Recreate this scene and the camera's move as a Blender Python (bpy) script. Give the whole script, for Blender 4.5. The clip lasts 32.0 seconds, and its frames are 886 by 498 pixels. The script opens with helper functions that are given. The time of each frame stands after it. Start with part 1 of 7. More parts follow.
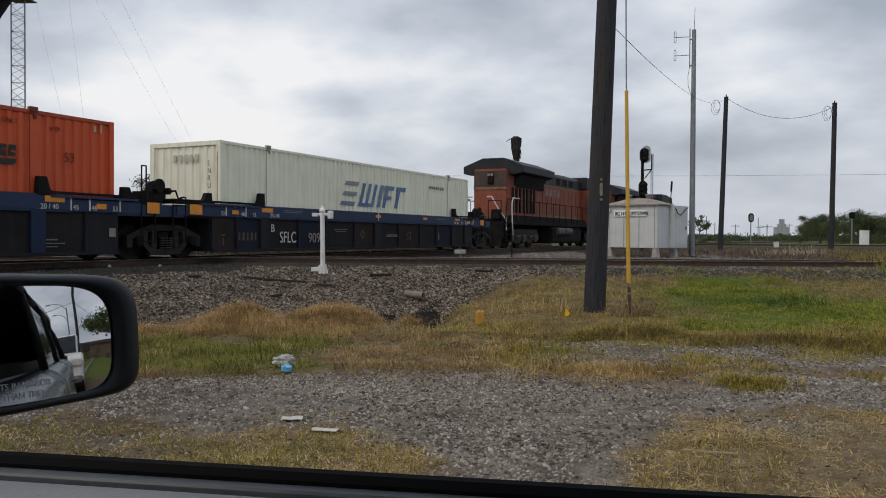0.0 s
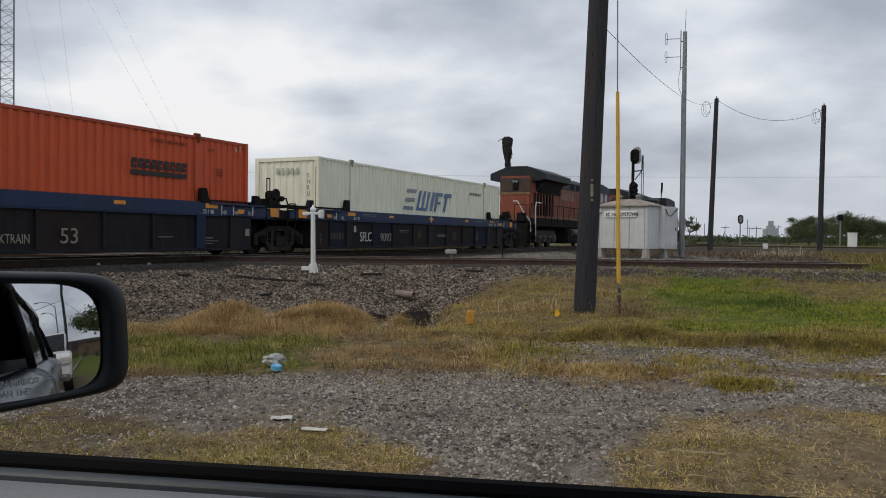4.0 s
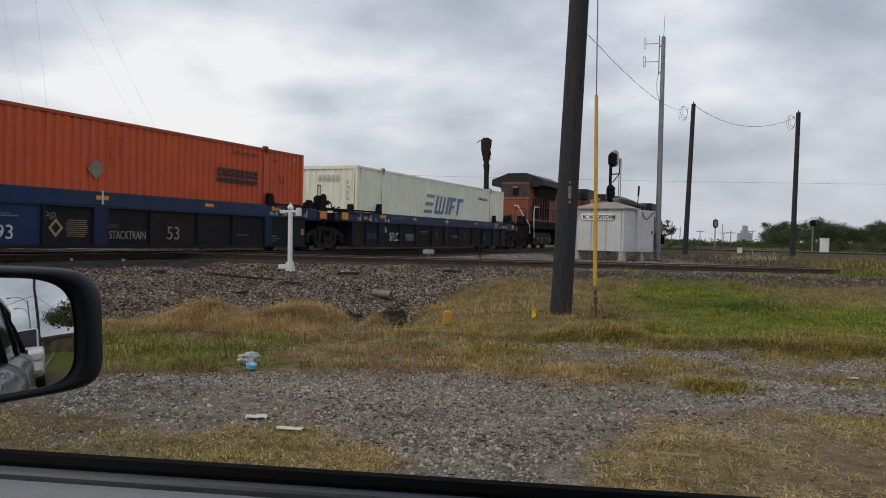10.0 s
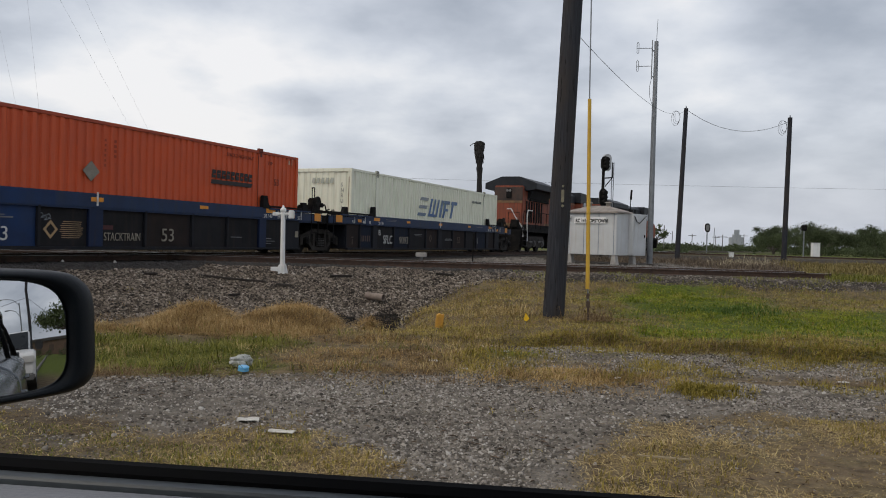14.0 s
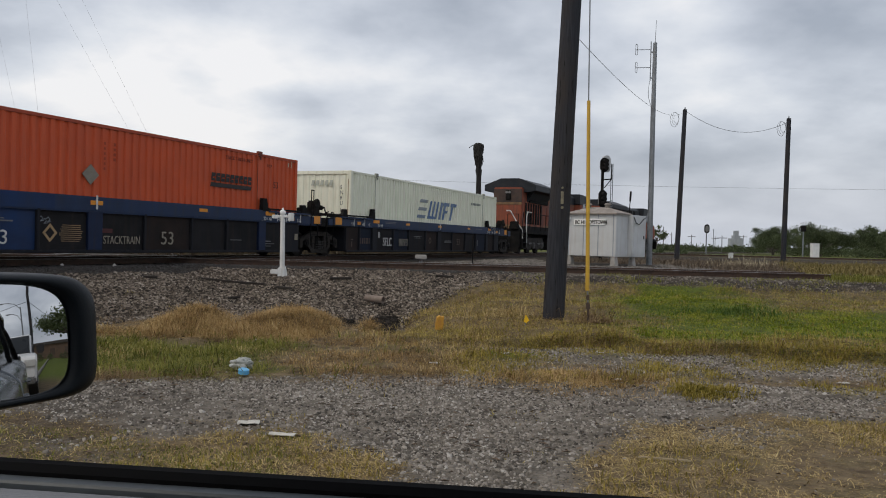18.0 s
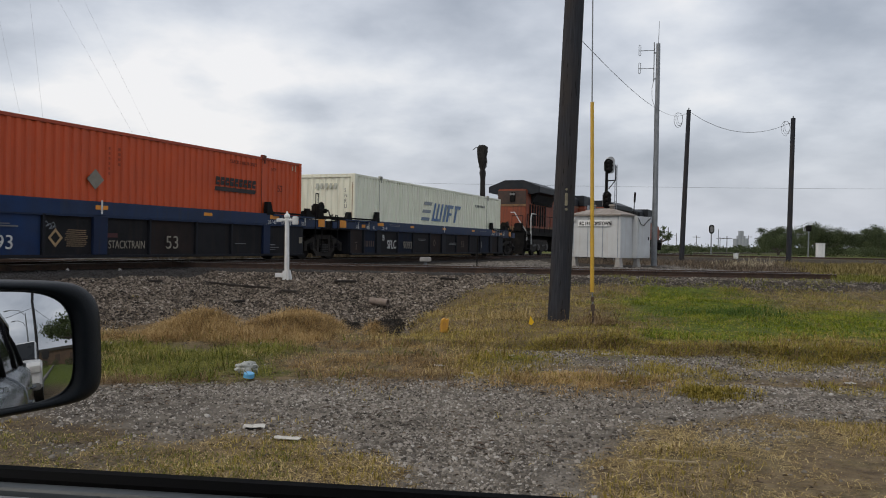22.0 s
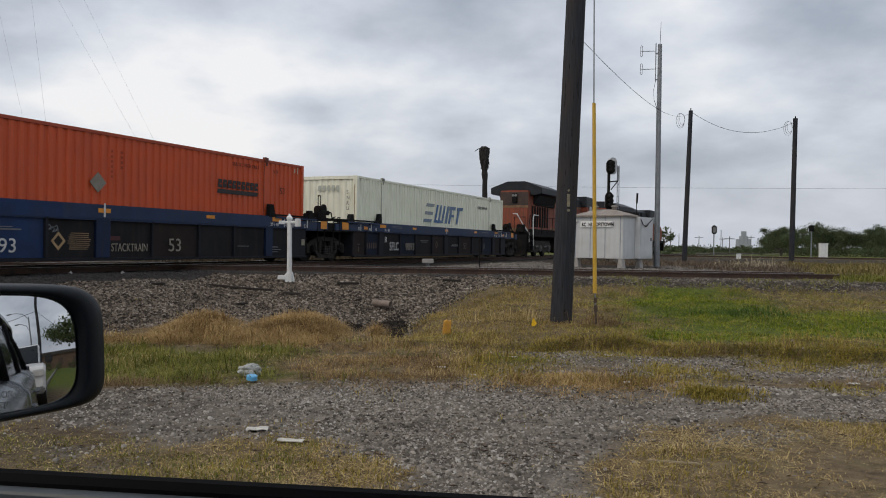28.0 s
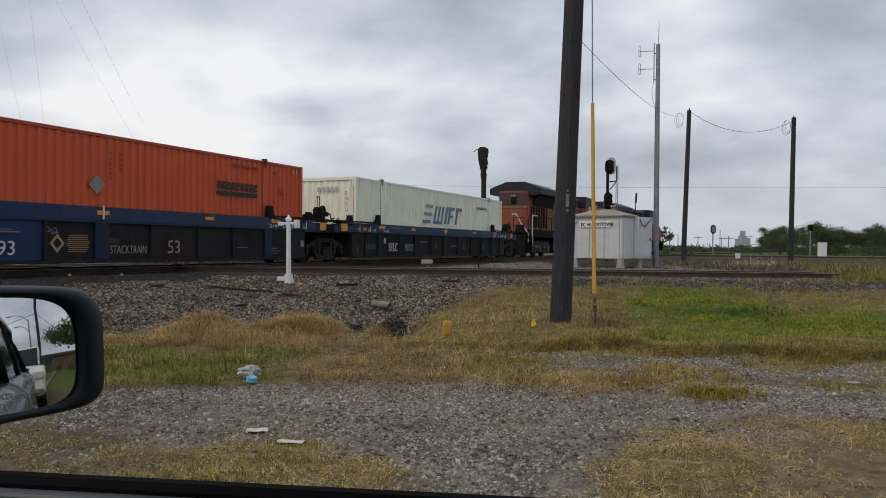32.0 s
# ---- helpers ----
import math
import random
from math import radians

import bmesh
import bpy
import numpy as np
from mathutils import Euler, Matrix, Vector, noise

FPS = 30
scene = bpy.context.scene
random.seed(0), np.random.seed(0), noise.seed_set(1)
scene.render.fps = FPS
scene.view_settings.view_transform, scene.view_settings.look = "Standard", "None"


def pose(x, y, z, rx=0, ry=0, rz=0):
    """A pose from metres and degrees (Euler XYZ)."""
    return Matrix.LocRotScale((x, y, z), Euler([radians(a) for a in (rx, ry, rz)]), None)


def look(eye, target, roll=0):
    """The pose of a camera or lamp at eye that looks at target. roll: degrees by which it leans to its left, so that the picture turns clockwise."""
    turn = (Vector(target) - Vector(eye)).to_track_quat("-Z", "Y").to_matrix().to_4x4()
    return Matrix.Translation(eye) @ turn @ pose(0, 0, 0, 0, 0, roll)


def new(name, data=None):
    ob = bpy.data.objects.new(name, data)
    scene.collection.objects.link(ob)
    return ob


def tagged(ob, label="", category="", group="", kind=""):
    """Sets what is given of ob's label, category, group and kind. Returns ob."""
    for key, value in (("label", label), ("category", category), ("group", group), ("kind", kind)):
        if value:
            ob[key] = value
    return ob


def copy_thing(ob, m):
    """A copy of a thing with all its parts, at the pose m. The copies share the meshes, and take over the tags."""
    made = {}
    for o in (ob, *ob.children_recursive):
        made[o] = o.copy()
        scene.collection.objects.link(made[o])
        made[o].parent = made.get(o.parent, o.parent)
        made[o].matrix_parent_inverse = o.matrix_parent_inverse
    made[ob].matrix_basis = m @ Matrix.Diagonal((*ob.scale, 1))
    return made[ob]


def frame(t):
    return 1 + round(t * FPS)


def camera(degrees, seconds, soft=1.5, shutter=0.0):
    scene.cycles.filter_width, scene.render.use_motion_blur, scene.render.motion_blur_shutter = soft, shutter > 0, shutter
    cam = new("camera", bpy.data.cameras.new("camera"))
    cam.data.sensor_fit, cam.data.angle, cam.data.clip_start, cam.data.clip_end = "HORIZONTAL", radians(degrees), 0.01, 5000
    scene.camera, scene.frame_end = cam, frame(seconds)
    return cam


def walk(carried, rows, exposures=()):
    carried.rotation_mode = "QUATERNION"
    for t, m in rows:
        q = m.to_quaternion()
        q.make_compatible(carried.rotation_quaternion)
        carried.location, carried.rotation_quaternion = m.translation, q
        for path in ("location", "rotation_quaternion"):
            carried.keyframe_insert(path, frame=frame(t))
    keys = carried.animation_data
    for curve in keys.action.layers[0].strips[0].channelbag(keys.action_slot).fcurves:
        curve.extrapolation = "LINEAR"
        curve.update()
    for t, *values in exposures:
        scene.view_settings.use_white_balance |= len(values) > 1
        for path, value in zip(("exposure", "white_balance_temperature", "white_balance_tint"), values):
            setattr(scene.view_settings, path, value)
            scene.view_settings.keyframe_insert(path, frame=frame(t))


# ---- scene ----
cam = camera(59.02, 32.0, soft=1.0)
PATH = [
    (0, pose(0.0093, 0.0000, 1.4983, 89.065, -0.327, 2.450)),
    (0.5, pose(0.0094, 0.0000, 1.4981, 89.041, -0.422, 2.374)),
    (1, pose(0.0097, 0.0000, 1.4981, 89.025, -0.452, 2.233)),
    (1.5, pose(0.0096, 0.0000, 1.4982, 89.055, -0.515, 2.077)),
    (2, pose(0.0091, 0.0000, 1.4984, 89.025, -0.541, 2.043)),
    (2.5, pose(0.0083, 0.0000, 1.4986, 88.947, -0.587, 1.983)),
    (3, pose(0.0078, 0.0000, 1.4986, 88.950, -0.577, 1.935)),
    (3.5, pose(0.0076, 0.0000, 1.4984, 88.994, -0.611, 1.888)),
    (5.5, pose(0.0096, 0.0000, 1.4982, 89.151, -0.772, 1.210)),
    (6, pose(0.0088, 0.0000, 1.4975, 89.136, -0.833, 1.029)),
    (6.5, pose(0.0080, 0.0000, 1.4965, 89.127, -0.875, 0.815)),
    (7, pose(0.0068, 0.0000, 1.4955, 89.168, -0.931, 0.731)),
    (7.5, pose(0.0059, 0.0000, 1.4951, 89.147, -1.099, 0.660)),
    (8, pose(0.0051, 0.0000, 1.4951, 89.098, -1.154, 0.538)),
    (8.5, pose(0.0043, 0.0000, 1.4951, 89.076, -1.199, 0.413)),
    (9, pose(0.0036, 0.0000, 1.4954, 89.078, -1.238, 0.297)),
    (9.5, pose(0.0031, 0.0000, 1.4958, 89.067, -1.388, 0.246)),
    (10, pose(0.0034, 0.0000, 1.4965, 89.099, -1.440, 0.141)),
    (10.5, pose(0.0041, 0.0000, 1.4971, 89.158, -1.490, -0.007)),
    (11, pose(0.0044, 0.0000, 1.4980, 89.194, -1.566, -0.136)),
    (11.5, pose(0.0036, 0.0000, 1.4987, 89.248, -1.632, -0.175)),
    (12, pose(0.0022, 0.0000, 1.4992, 89.242, -1.669, -0.249)),
    (12.5, pose(0.0014, 0.0000, 1.4992, 89.257, -1.704, -0.363)),
    (13, pose(0.0013, 0.0000, 1.4992, 89.320, -1.691, -0.439)),
    (13.5, pose(0.0008, 0.0000, 1.4989, 89.329, -1.677, -0.395)),
    (14, pose(-0.0001, 0.0000, 1.4987, 89.328, -1.680, -0.388)),
    (14.5, pose(-0.0018, 0.0000, 1.4980, 89.312, -1.712, -0.389)),
    (16.5, pose(-0.0028, 0.0000, 1.4982, 89.331, -1.567, -0.437)),
    (17, pose(-0.0034, 0.0000, 1.4985, 89.393, -1.505, -0.430)),
    (17.5, pose(-0.0039, 0.0000, 1.4988, 89.434, -1.476, -0.479)),
    (18, pose(-0.0047, 0.0000, 1.4993, 89.477, -1.467, -0.430)),
    (18.5, pose(-0.0050, 0.0000, 1.5003, 89.532, -1.501, -0.478)),
    (19, pose(-0.0047, 0.0000, 1.5017, 89.569, -1.428, -0.412)),
    (19.5, pose(-0.0039, 0.0000, 1.5028, 89.607, -1.314, -0.350)),
    (20, pose(-0.0032, 0.0000, 1.5033, 89.625, -1.258, -0.278)),
    (20.5, pose(-0.0028, 0.0000, 1.5033, 89.588, -1.266, -0.226)),
    (21, pose(-0.0025, 0.0000, 1.5036, 89.622, -1.216, -0.193)),
    (21.5, pose(-0.0024, 0.0000, 1.5037, 89.628, -1.154, -0.119)),
    (22, pose(-0.0020, 0.0000, 1.5041, 89.632, -1.090, -0.105)),
    (22.5, pose(-0.0016, 0.0000, 1.5043, 89.646, -1.028, -0.015)),
    (23, pose(-0.0009, 0.0000, 1.5049, 89.649, -1.022, -0.001)),
    (23.5, pose(-0.0003, 0.0000, 1.5055, 89.656, -0.963, -0.041)),
    (24, pose(0.0003, 0.0000, 1.5061, 89.667, -0.932, -0.006)),
    (24.5, pose(0.0003, 0.0000, 1.5064, 89.632, -0.961, 0.012)),
    (25, pose(0.0001, 0.0000, 1.5063, 89.649, -0.981, 0.060)),
    (25.5, pose(-0.0005, 0.0000, 1.5061, 89.586, -1.015, 0.062)),
    (27.5, pose(-0.0015, 0.0000, 1.5055, 89.726, -0.826, 0.050)),
    (28, pose(-0.0018, 0.0000, 1.5053, 89.743, -0.863, 0.069)),
    (28.5, pose(-0.0014, 0.0000, 1.5044, 89.774, -0.829, 0.043)),
    (29, pose(-0.0013, 0.0000, 1.5037, 89.767, -0.817, 0.111)),
    (29.5, pose(-0.0009, 0.0000, 1.5035, 89.763, -0.747, 0.082)),
    (30, pose(-0.0014, 0.0000, 1.5040, 89.734, -0.839, 0.097)),
    (30.5, pose(-0.0018, 0.0000, 1.5045, 89.766, -0.741, 0.071)),
    (31, pose(-0.0023, 0.0000, 1.5046, 89.773, -0.709, 0.096)),
    (31.5, pose(-0.0025, 0.0000, 1.5044, 89.801, -0.638, 0.021)),
    (32, pose(-0.0026, 0.0000, 1.5043, 89.798, -0.619, 0.007)),
]
walk(cam, PATH)

# ---- world: a bright overcast sky ----
SUN_AZ, SUN_EL = -125.0, 52.0          # degrees clockwise from +Y, and above the horizon


def build_world():
    w = bpy.data.worlds.new("overcast_sky")
    scene.world = w
    w.use_nodes = True
    nt = w.node_tree
    nt.nodes.clear()
    N, L = nt.nodes.new, nt.links.new
    out, bg = N("ShaderNodeOutputWorld"), N("ShaderNodeBackground")
    tc = N("ShaderNodeTexCoord")
    sep = N("ShaderNodeSeparateXYZ")
    L(tc.outputs["Generated"], sep.inputs[0])
    # cloud layer: project the view direction on a high flat deck
    zc = N("ShaderNodeMath"); zc.operation = "MAXIMUM"; zc.inputs[1].default_value = 0.0
    L(sep.outputs["Z"], zc.inputs[0])
    za = N("ShaderNodeMath"); za.operation = "ADD"; za.inputs[1].default_value = 0.30
    L(zc.outputs[0], za.inputs[0])
    px = N("ShaderNodeMath"); px.operation = "DIVIDE"
    py = N("ShaderNodeMath"); py.operation = "DIVIDE"
    L(sep.outputs["X"], px.inputs[0]); L(za.outputs[0], px.inputs[1])
    L(sep.outputs["Y"], py.inputs[0]); L(za.outputs[0], py.inputs[1])
    deck = N("ShaderNodeCombineXYZ")
    L(px.outputs[0], deck.inputs[0]); L(py.outputs[0], deck.inputs[1])

    def clouds(scale, detail, rough, off):
        n = N("ShaderNodeTexNoise")
        n.inputs["Scale"].default_value, n.inputs["Detail"].default_value = scale, detail
        n.inputs["Roughness"].default_value = rough
        m = N("ShaderNodeMapping")
        m.inputs["Location"].default_value = off
        L(deck.outputs[0], m.inputs["Vector"]); L(m.outputs[0], n.inputs["Vector"])
        return n.outputs[0]
    big, small = clouds(1.15, 3, 0.45, (3.6, 1.7, 0)), clouds(3.0, 5, 0.53, (0.9, 5.2, 2))

    def calc(op, a, b):
        n = N("ShaderNodeMath")
        n.operation = op
        for k, v in enumerate((a, b)):
            if isinstance(v, (int, float)):
                n.inputs[k].default_value = v
            else:
                L(v, n.inputs[k])
        return n.outputs[0]
    # the deck is thick overhead, thin and bright lower down, hazy at the horizon
    lift = N("ShaderNodeValToRGB")
    L(sep.outputs["Z"], lift.inputs[0])
    e = lift.color_ramp.elements
    e[0].position, e[0].color = 0.0, (.50, .50, .50, 1)
    e[1].position, e[1].color = 1.0, (.55, .55, .55, 1)
    for p, v in ((.07, .52), (.14, .62), (.20, .64), (.26, .53), (.36, .47)):
        k = e.new(p)
        k.color = (v, v, v, 1)
    wx = calc("MULTIPLY", sep.outputs["X"], math.sin(radians(SUN_AZ)))
    wy = calc("MULTIPLY", sep.outputs["Y"], math.cos(radians(SUN_AZ)))
    toward = calc("MULTIPLY", calc("ADD", calc("ADD", wx, wy), .45), .10)
    vary = calc("ADD", calc("MULTIPLY", calc("SUBTRACT", big, .5), 2.0), calc("MULTIPLY", calc("SUBTRACT", small, .5), .95))
    # haze evens the clouds out low down
    hz = N("ShaderNodeMapRange")
    hz.inputs["From Min"].default_value, hz.inputs["From Max"].default_value = 0.02, 0.15
    hz.inputs["To Min"].default_value, hz.inputs["To Max"].default_value = 0.25, 1.0
    L(sep.outputs["Z"], hz.inputs["Value"])
    total = calc("ADD", calc("ADD", lift.outputs[0], toward), calc("MULTIPLY", vary, hz.outputs[0]))
    ramp = N("ShaderNodeValToRGB")
    L(total, ramp.inputs[0])
    e = ramp.color_ramp.elements
    e[0].position, e[0].color = 0.25, (0.427, 0.468, 0.55, 1)
    e[1].position, e[1].color = 0.92, (1.045, 1.035, 1.05, 1)
    for p, c in ((.45, (.574, .615, .70, 1)), (.60, (.711, .75, .833, 1)), (.75, (.863, .89, .948, 1))):
        k = e.new(p)
        k.color = c
    sky = N("ShaderNodeTexSky")
    sky.sky_type, sky.sun_disc = "NISHITA", False
    sky.sun_elevation, sky.sun_rotation = radians(SUN_EL), radians(SUN_AZ)
    sky.air_density, sky.dust_density = 1.5, 4.0
    add = N("ShaderNodeMixRGB"); add.blend_type = "ADD"; add.inputs["Fac"].default_value = 0.02
    L(ramp.outputs[0], add.inputs["Color1"]); L(sky.outputs[0], add.inputs["Color2"])
    L(add.outputs[0], bg.inputs["Color"])
    bg.inputs["Strength"].default_value = 0.80
    L(bg.outputs[0], out.inputs[0])
    d = bpy.data.lights.new("sun", "SUN")
    d.energy, d.angle, d.color = .86, radians(35), (1.0, 0.88, 0.70)
    s = new("sun", d)
    az, el = radians(SUN_AZ), radians(SUN_EL)
    s.matrix_basis = look((0, 0, 60), (-math.sin(az) * math.cos(el), -math.cos(az) * math.cos(el), 60 - math.sin(el)))


build_world()

# ---- materials ----
MATS = {}


def mat(name, c1, c2=None, scale=3.0, rough=0.8, metal=0.0, bump=0.0, fine=40.0, dirt=None, spread=0.0, spec=0.5, streak=0.0):
    """A surface: two colours mixed by a coarse and a fine noise, optional dirt in patches or vertical streaks, bump, a spread of value from piece to piece."""
    if name in MATS:
        return MATS[name]
    m = bpy.data.materials.new(name)
    m.use_nodes = True
    nt = m.node_tree
    N, L = nt.nodes.new, nt.links.new
    b = nt.nodes["Principled BSDF"]
    b.inputs["Metallic"].default_value = metal
    b.inputs["Specular IOR Level"].default_value = spec
    c2 = c2 or tuple(v * 0.75 for v in c1)
    tc = N("ShaderNodeTexCoord")
    n1, n2 = N("ShaderNodeTexNoise"), N("ShaderNodeTexNoise")
    for n, s, d in ((n1, scale, 5), (n2, fine, 3)):
        n.inputs["Scale"].default_value, n.inputs["Detail"].default_value = s, d
        L(tc.outputs["Object"], n.inputs["Vector"])
    av = N("ShaderNodeMath"); av.operation = "MULTIPLY_ADD"; av.inputs[1].default_value = 0.45
    sh = N("ShaderNodeMath"); sh.operation = "ADD"; sh.inputs[1].default_value = -0.22
    L(n2.outputs[0], av.inputs[0]); L(n1.outputs[0], av.inputs[2]); L(av.outputs[0], sh.inputs[0])
    ramp = N("ShaderNodeValToRGB")
    ramp.color_ramp.elements[0].position, ramp.color_ramp.elements[1].position = 0.3, 0.7
    ramp.color_ramp.elements[0].color, ramp.color_ramp.elements[1].color = (*c2, 1), (*c1, 1)
    L(sh.outputs[0], ramp.inputs[0])
    col = ramp.outputs[0]
    if dirt:
        mp = N("ShaderNodeMapping")
        mp.inputs["Scale"].default_value = (6, 6, 0.5) if streak else (1, 1, 1)
        L(tc.outputs["Object"], mp.inputs["Vector"])
        n3 = N("ShaderNodeTexNoise")
        n3.inputs["Scale"].default_value, n3.inputs["Detail"].default_value = (1.3 if streak else scale * 0.6), 6
        L(mp.outputs[0], n3.inputs["Vector"])
        dm = N("ShaderNodeMapRange")
        dm.inputs["From Min"].default_value, dm.inputs["From Max"].default_value = 0.5, 0.75
        dm.inputs["To Max"].default_value = dirt[3]
        L(n3.outputs[0], dm.inputs["Value"])
        mx = N("ShaderNodeMixRGB"); mx.inputs["Color2"].default_value = (*dirt[:3], 1)
        L(dm.outputs[0], mx.inputs["Fac"]); L(col, mx.inputs["Color1"])
        col = mx.outputs[0]
    if spread:
        oi, geo = N("ShaderNodeObjectInfo"), N("ShaderNodeNewGeometry")
        rs = N("ShaderNodeMath"); rs.operation = "ADD"
        L(oi.outputs["Random"], rs.inputs[0]); L(geo.outputs["Random Per Island"], rs.inputs[1])
        mr = N("ShaderNodeMapRange")
        mr.inputs["From Max"].default_value = 2.0
        mr.inputs["To Min"].default_value, mr.inputs["To Max"].default_value = 1 - spread, 1 + spread
        L(rs.outputs[0], mr.inputs["Value"])
        ml = N("ShaderNodeVectorMath"); ml.operation = "SCALE"
        L(col, ml.inputs[0]); L(mr.outputs[0], ml.inputs["Scale"])
        col = ml.outputs[0]
    L(col, b.inputs["Base Color"])
    rr = N("ShaderNodeMapRange")
    rr.inputs["To Min"].default_value, rr.inputs["To Max"].default_value = max(0.03, rough - 0.12), min(1, rough + 0.1)
    L(n1.outputs[0], rr.inputs["Value"]); L(rr.outputs[0], b.inputs["Roughness"])
    if bump:
        bp = N("ShaderNodeBump")
        bp.inputs["Strength"].default_value, bp.inputs["Distance"].default_value = bump, 0.02
        L(av.outputs[0], bp.inputs["Height"]); L(bp.outputs[0], b.inputs["Normal"])
    MATS[name] = m
    return m


M_RUST = lambda: mat("rail_rust", (0.10, 0.06, 0.042), (0.05, 0.033, 0.026), 5, 0.75, 0.3, 0.3)
M_RAILTOP = lambda: mat("rail_polished_top", (0.42, 0.42, 0.43), (0.3, 0.29, 0.28), 4, 0.32, 1.0)
M_TIE = lambda: mat("creosote_tie", (0.075, 0.062, 0.052), (0.035, 0.03, 0.027), 6, 0.9, 0, 0.6, spread=0.4)
M_BLACK = lambda: mat("grimy_black_steel", (0.015, 0.014, 0.014), (0.008, 0.008, 0.008), 4, 0.85, 0.0, 0.3, dirt=(0.045, 0.037, 0.03, 0.5), spec=.12)
M_NAVY = lambda: mat("navy_car_paint", (0.0148, 0.0336, 0.0886), (0.0107, 0.0238, 0.0623), 2, 0.55, 0, 0.1, dirt=(0.0328, 0.0344, 0.0410, 0.5), streak=1, spec=.3)
M_SIDE = lambda: mat("faded_dark_car_side", (0.0203, 0.0218, 0.0277), (0.0128, 0.0135, 0.0173), 1.5, 0.75, 0, 0.2, dirt=(0.0315, 0.0255, 0.0210, 0.6), streak=1, spec=.2)
M_ORANGE = lambda: mat("orange_container_paint", (0.62, 0.088, 0.017), (0.52, 0.072, 0.014), 1.2, 0.55, 0, 0.06, dirt=(0.42, 0.065, 0.022, 0.55), streak=1)
M_CREAM = lambda: mat("cream_container_paint", (0.86, 0.86, 0.71), (0.79, 0.79, 0.64), 1.4, 0.5, 0, 0.05, dirt=(0.5, 0.47, 0.34, 0.45), streak=1)
M_LOCO = lambda: mat("faded_orange_loco_paint", (0.30, 0.07, 0.028), (0.16, 0.043, 0.024), 1.2, 0.7, 0, 0.1, dirt=(0.06, 0.035, 0.028, 0.9), streak=1)
M_LOCODARK = lambda: mat("sooty_dark_green_paint", (0.026, 0.030, 0.036), (0.015, 0.017, 0.021), 2, 0.55, 0, 0.1, dirt=(0.05, 0.045, 0.042, 0.5), spec=.2)
M_WHITE = lambda: mat("weathered_white_paint", (0.80, 0.81, 0.80), (0.68, 0.69, 0.68), 3, 0.55, 0, 0.08, dirt=(0.36, 0.33, 0.29, 0.5), streak=1)
M_YELLOW = lambda: mat("yellow_paint", (0.72, 0.42, 0.03), (0.6, 0.34, 0.03), 5, 0.5)
M_AMBER = lambda: mat("amber_reflector", (0.75, 0.29, 0.012), (0.6, 0.22, 0.01), 6, 0.35)
M_GALV = lambda: mat("galvanised_steel", (0.26, 0.275, 0.29), (0.18, 0.19, 0.20), 5, 0.5, 0.6, 0.05)


def pole_wood():
    """Old creosoted pole timber: grey-black grain drawn out along the pole, with dark splits and browner bare wood."""
    if "pole_wood" in MATS:
        return MATS["pole_wood"]
    m = bpy.data.materials.new("weathered_creosote_pole")
    m.use_nodes = True
    nt = m.node_tree
    N, L = nt.nodes.new, nt.links.new
    b = nt.nodes["Principled BSDF"]
    b.inputs["Roughness"].default_value, b.inputs["Specular IOR Level"].default_value = .85, .25
    tc = N("ShaderNodeTexCoord")

    def grain(sx, sz, detail, lo, hi):
        mp, t, r = N("ShaderNodeMapping"), N("ShaderNodeTexNoise"), N("ShaderNodeMapRange")
        mp.inputs["Scale"].default_value = (sx, sx, sz)
        t.inputs["Scale"].default_value, t.inputs["Detail"].default_value = 1.0, detail
        r.inputs["From Min"].default_value, r.inputs["From Max"].default_value = lo, hi
        L(tc.outputs["Object"], mp.inputs["Vector"]); L(mp.outputs[0], t.inputs["Vector"]); L(t.outputs[0], r.inputs["Value"])
        return r.outputs[0]
    fine, splits, patches = grain(60, 2.2, 4, .3, .7), grain(30, 3.2, 2, .64, .70), grain(2.5, .8, 4, .42, .66)
    c1, c2, c3 = N("ShaderNodeMixRGB"), N("ShaderNodeMixRGB"), N("ShaderNodeMixRGB")
    c1.inputs["Color1"].default_value, c1.inputs["Color2"].default_value = (.020, .021, .026, 1), (.042, .045, .055, 1)
    c2.inputs["Color2"].default_value = (.044, .038, .036, 1)
    c3.inputs["Color2"].default_value = (.010, .009, .009, 1)
    L(fine, c1.inputs["Fac"]); L(c1.outputs[0], c2.inputs["Color1"]); L(patches, c2.inputs["Fac"])
    L(c2.outputs[0], c3.inputs["Color1"]); L(splits, c3.inputs["Fac"]); L(c3.outputs[0], b.inputs["Base Color"])
    sub = N("ShaderNodeMath"); sub.operation = "SUBTRACT"
    L(fine, sub.inputs[0]); L(splits, sub.inputs[1])
    bp = N("ShaderNodeBump")
    bp.inputs["Strength"].default_value, bp.inputs["Distance"].default_value = .35, .015
    L(sub.outputs[0], bp.inputs["Height"]); L(bp.outputs[0], b.inputs["Normal"])
    MATS["pole_wood"] = m
    return m


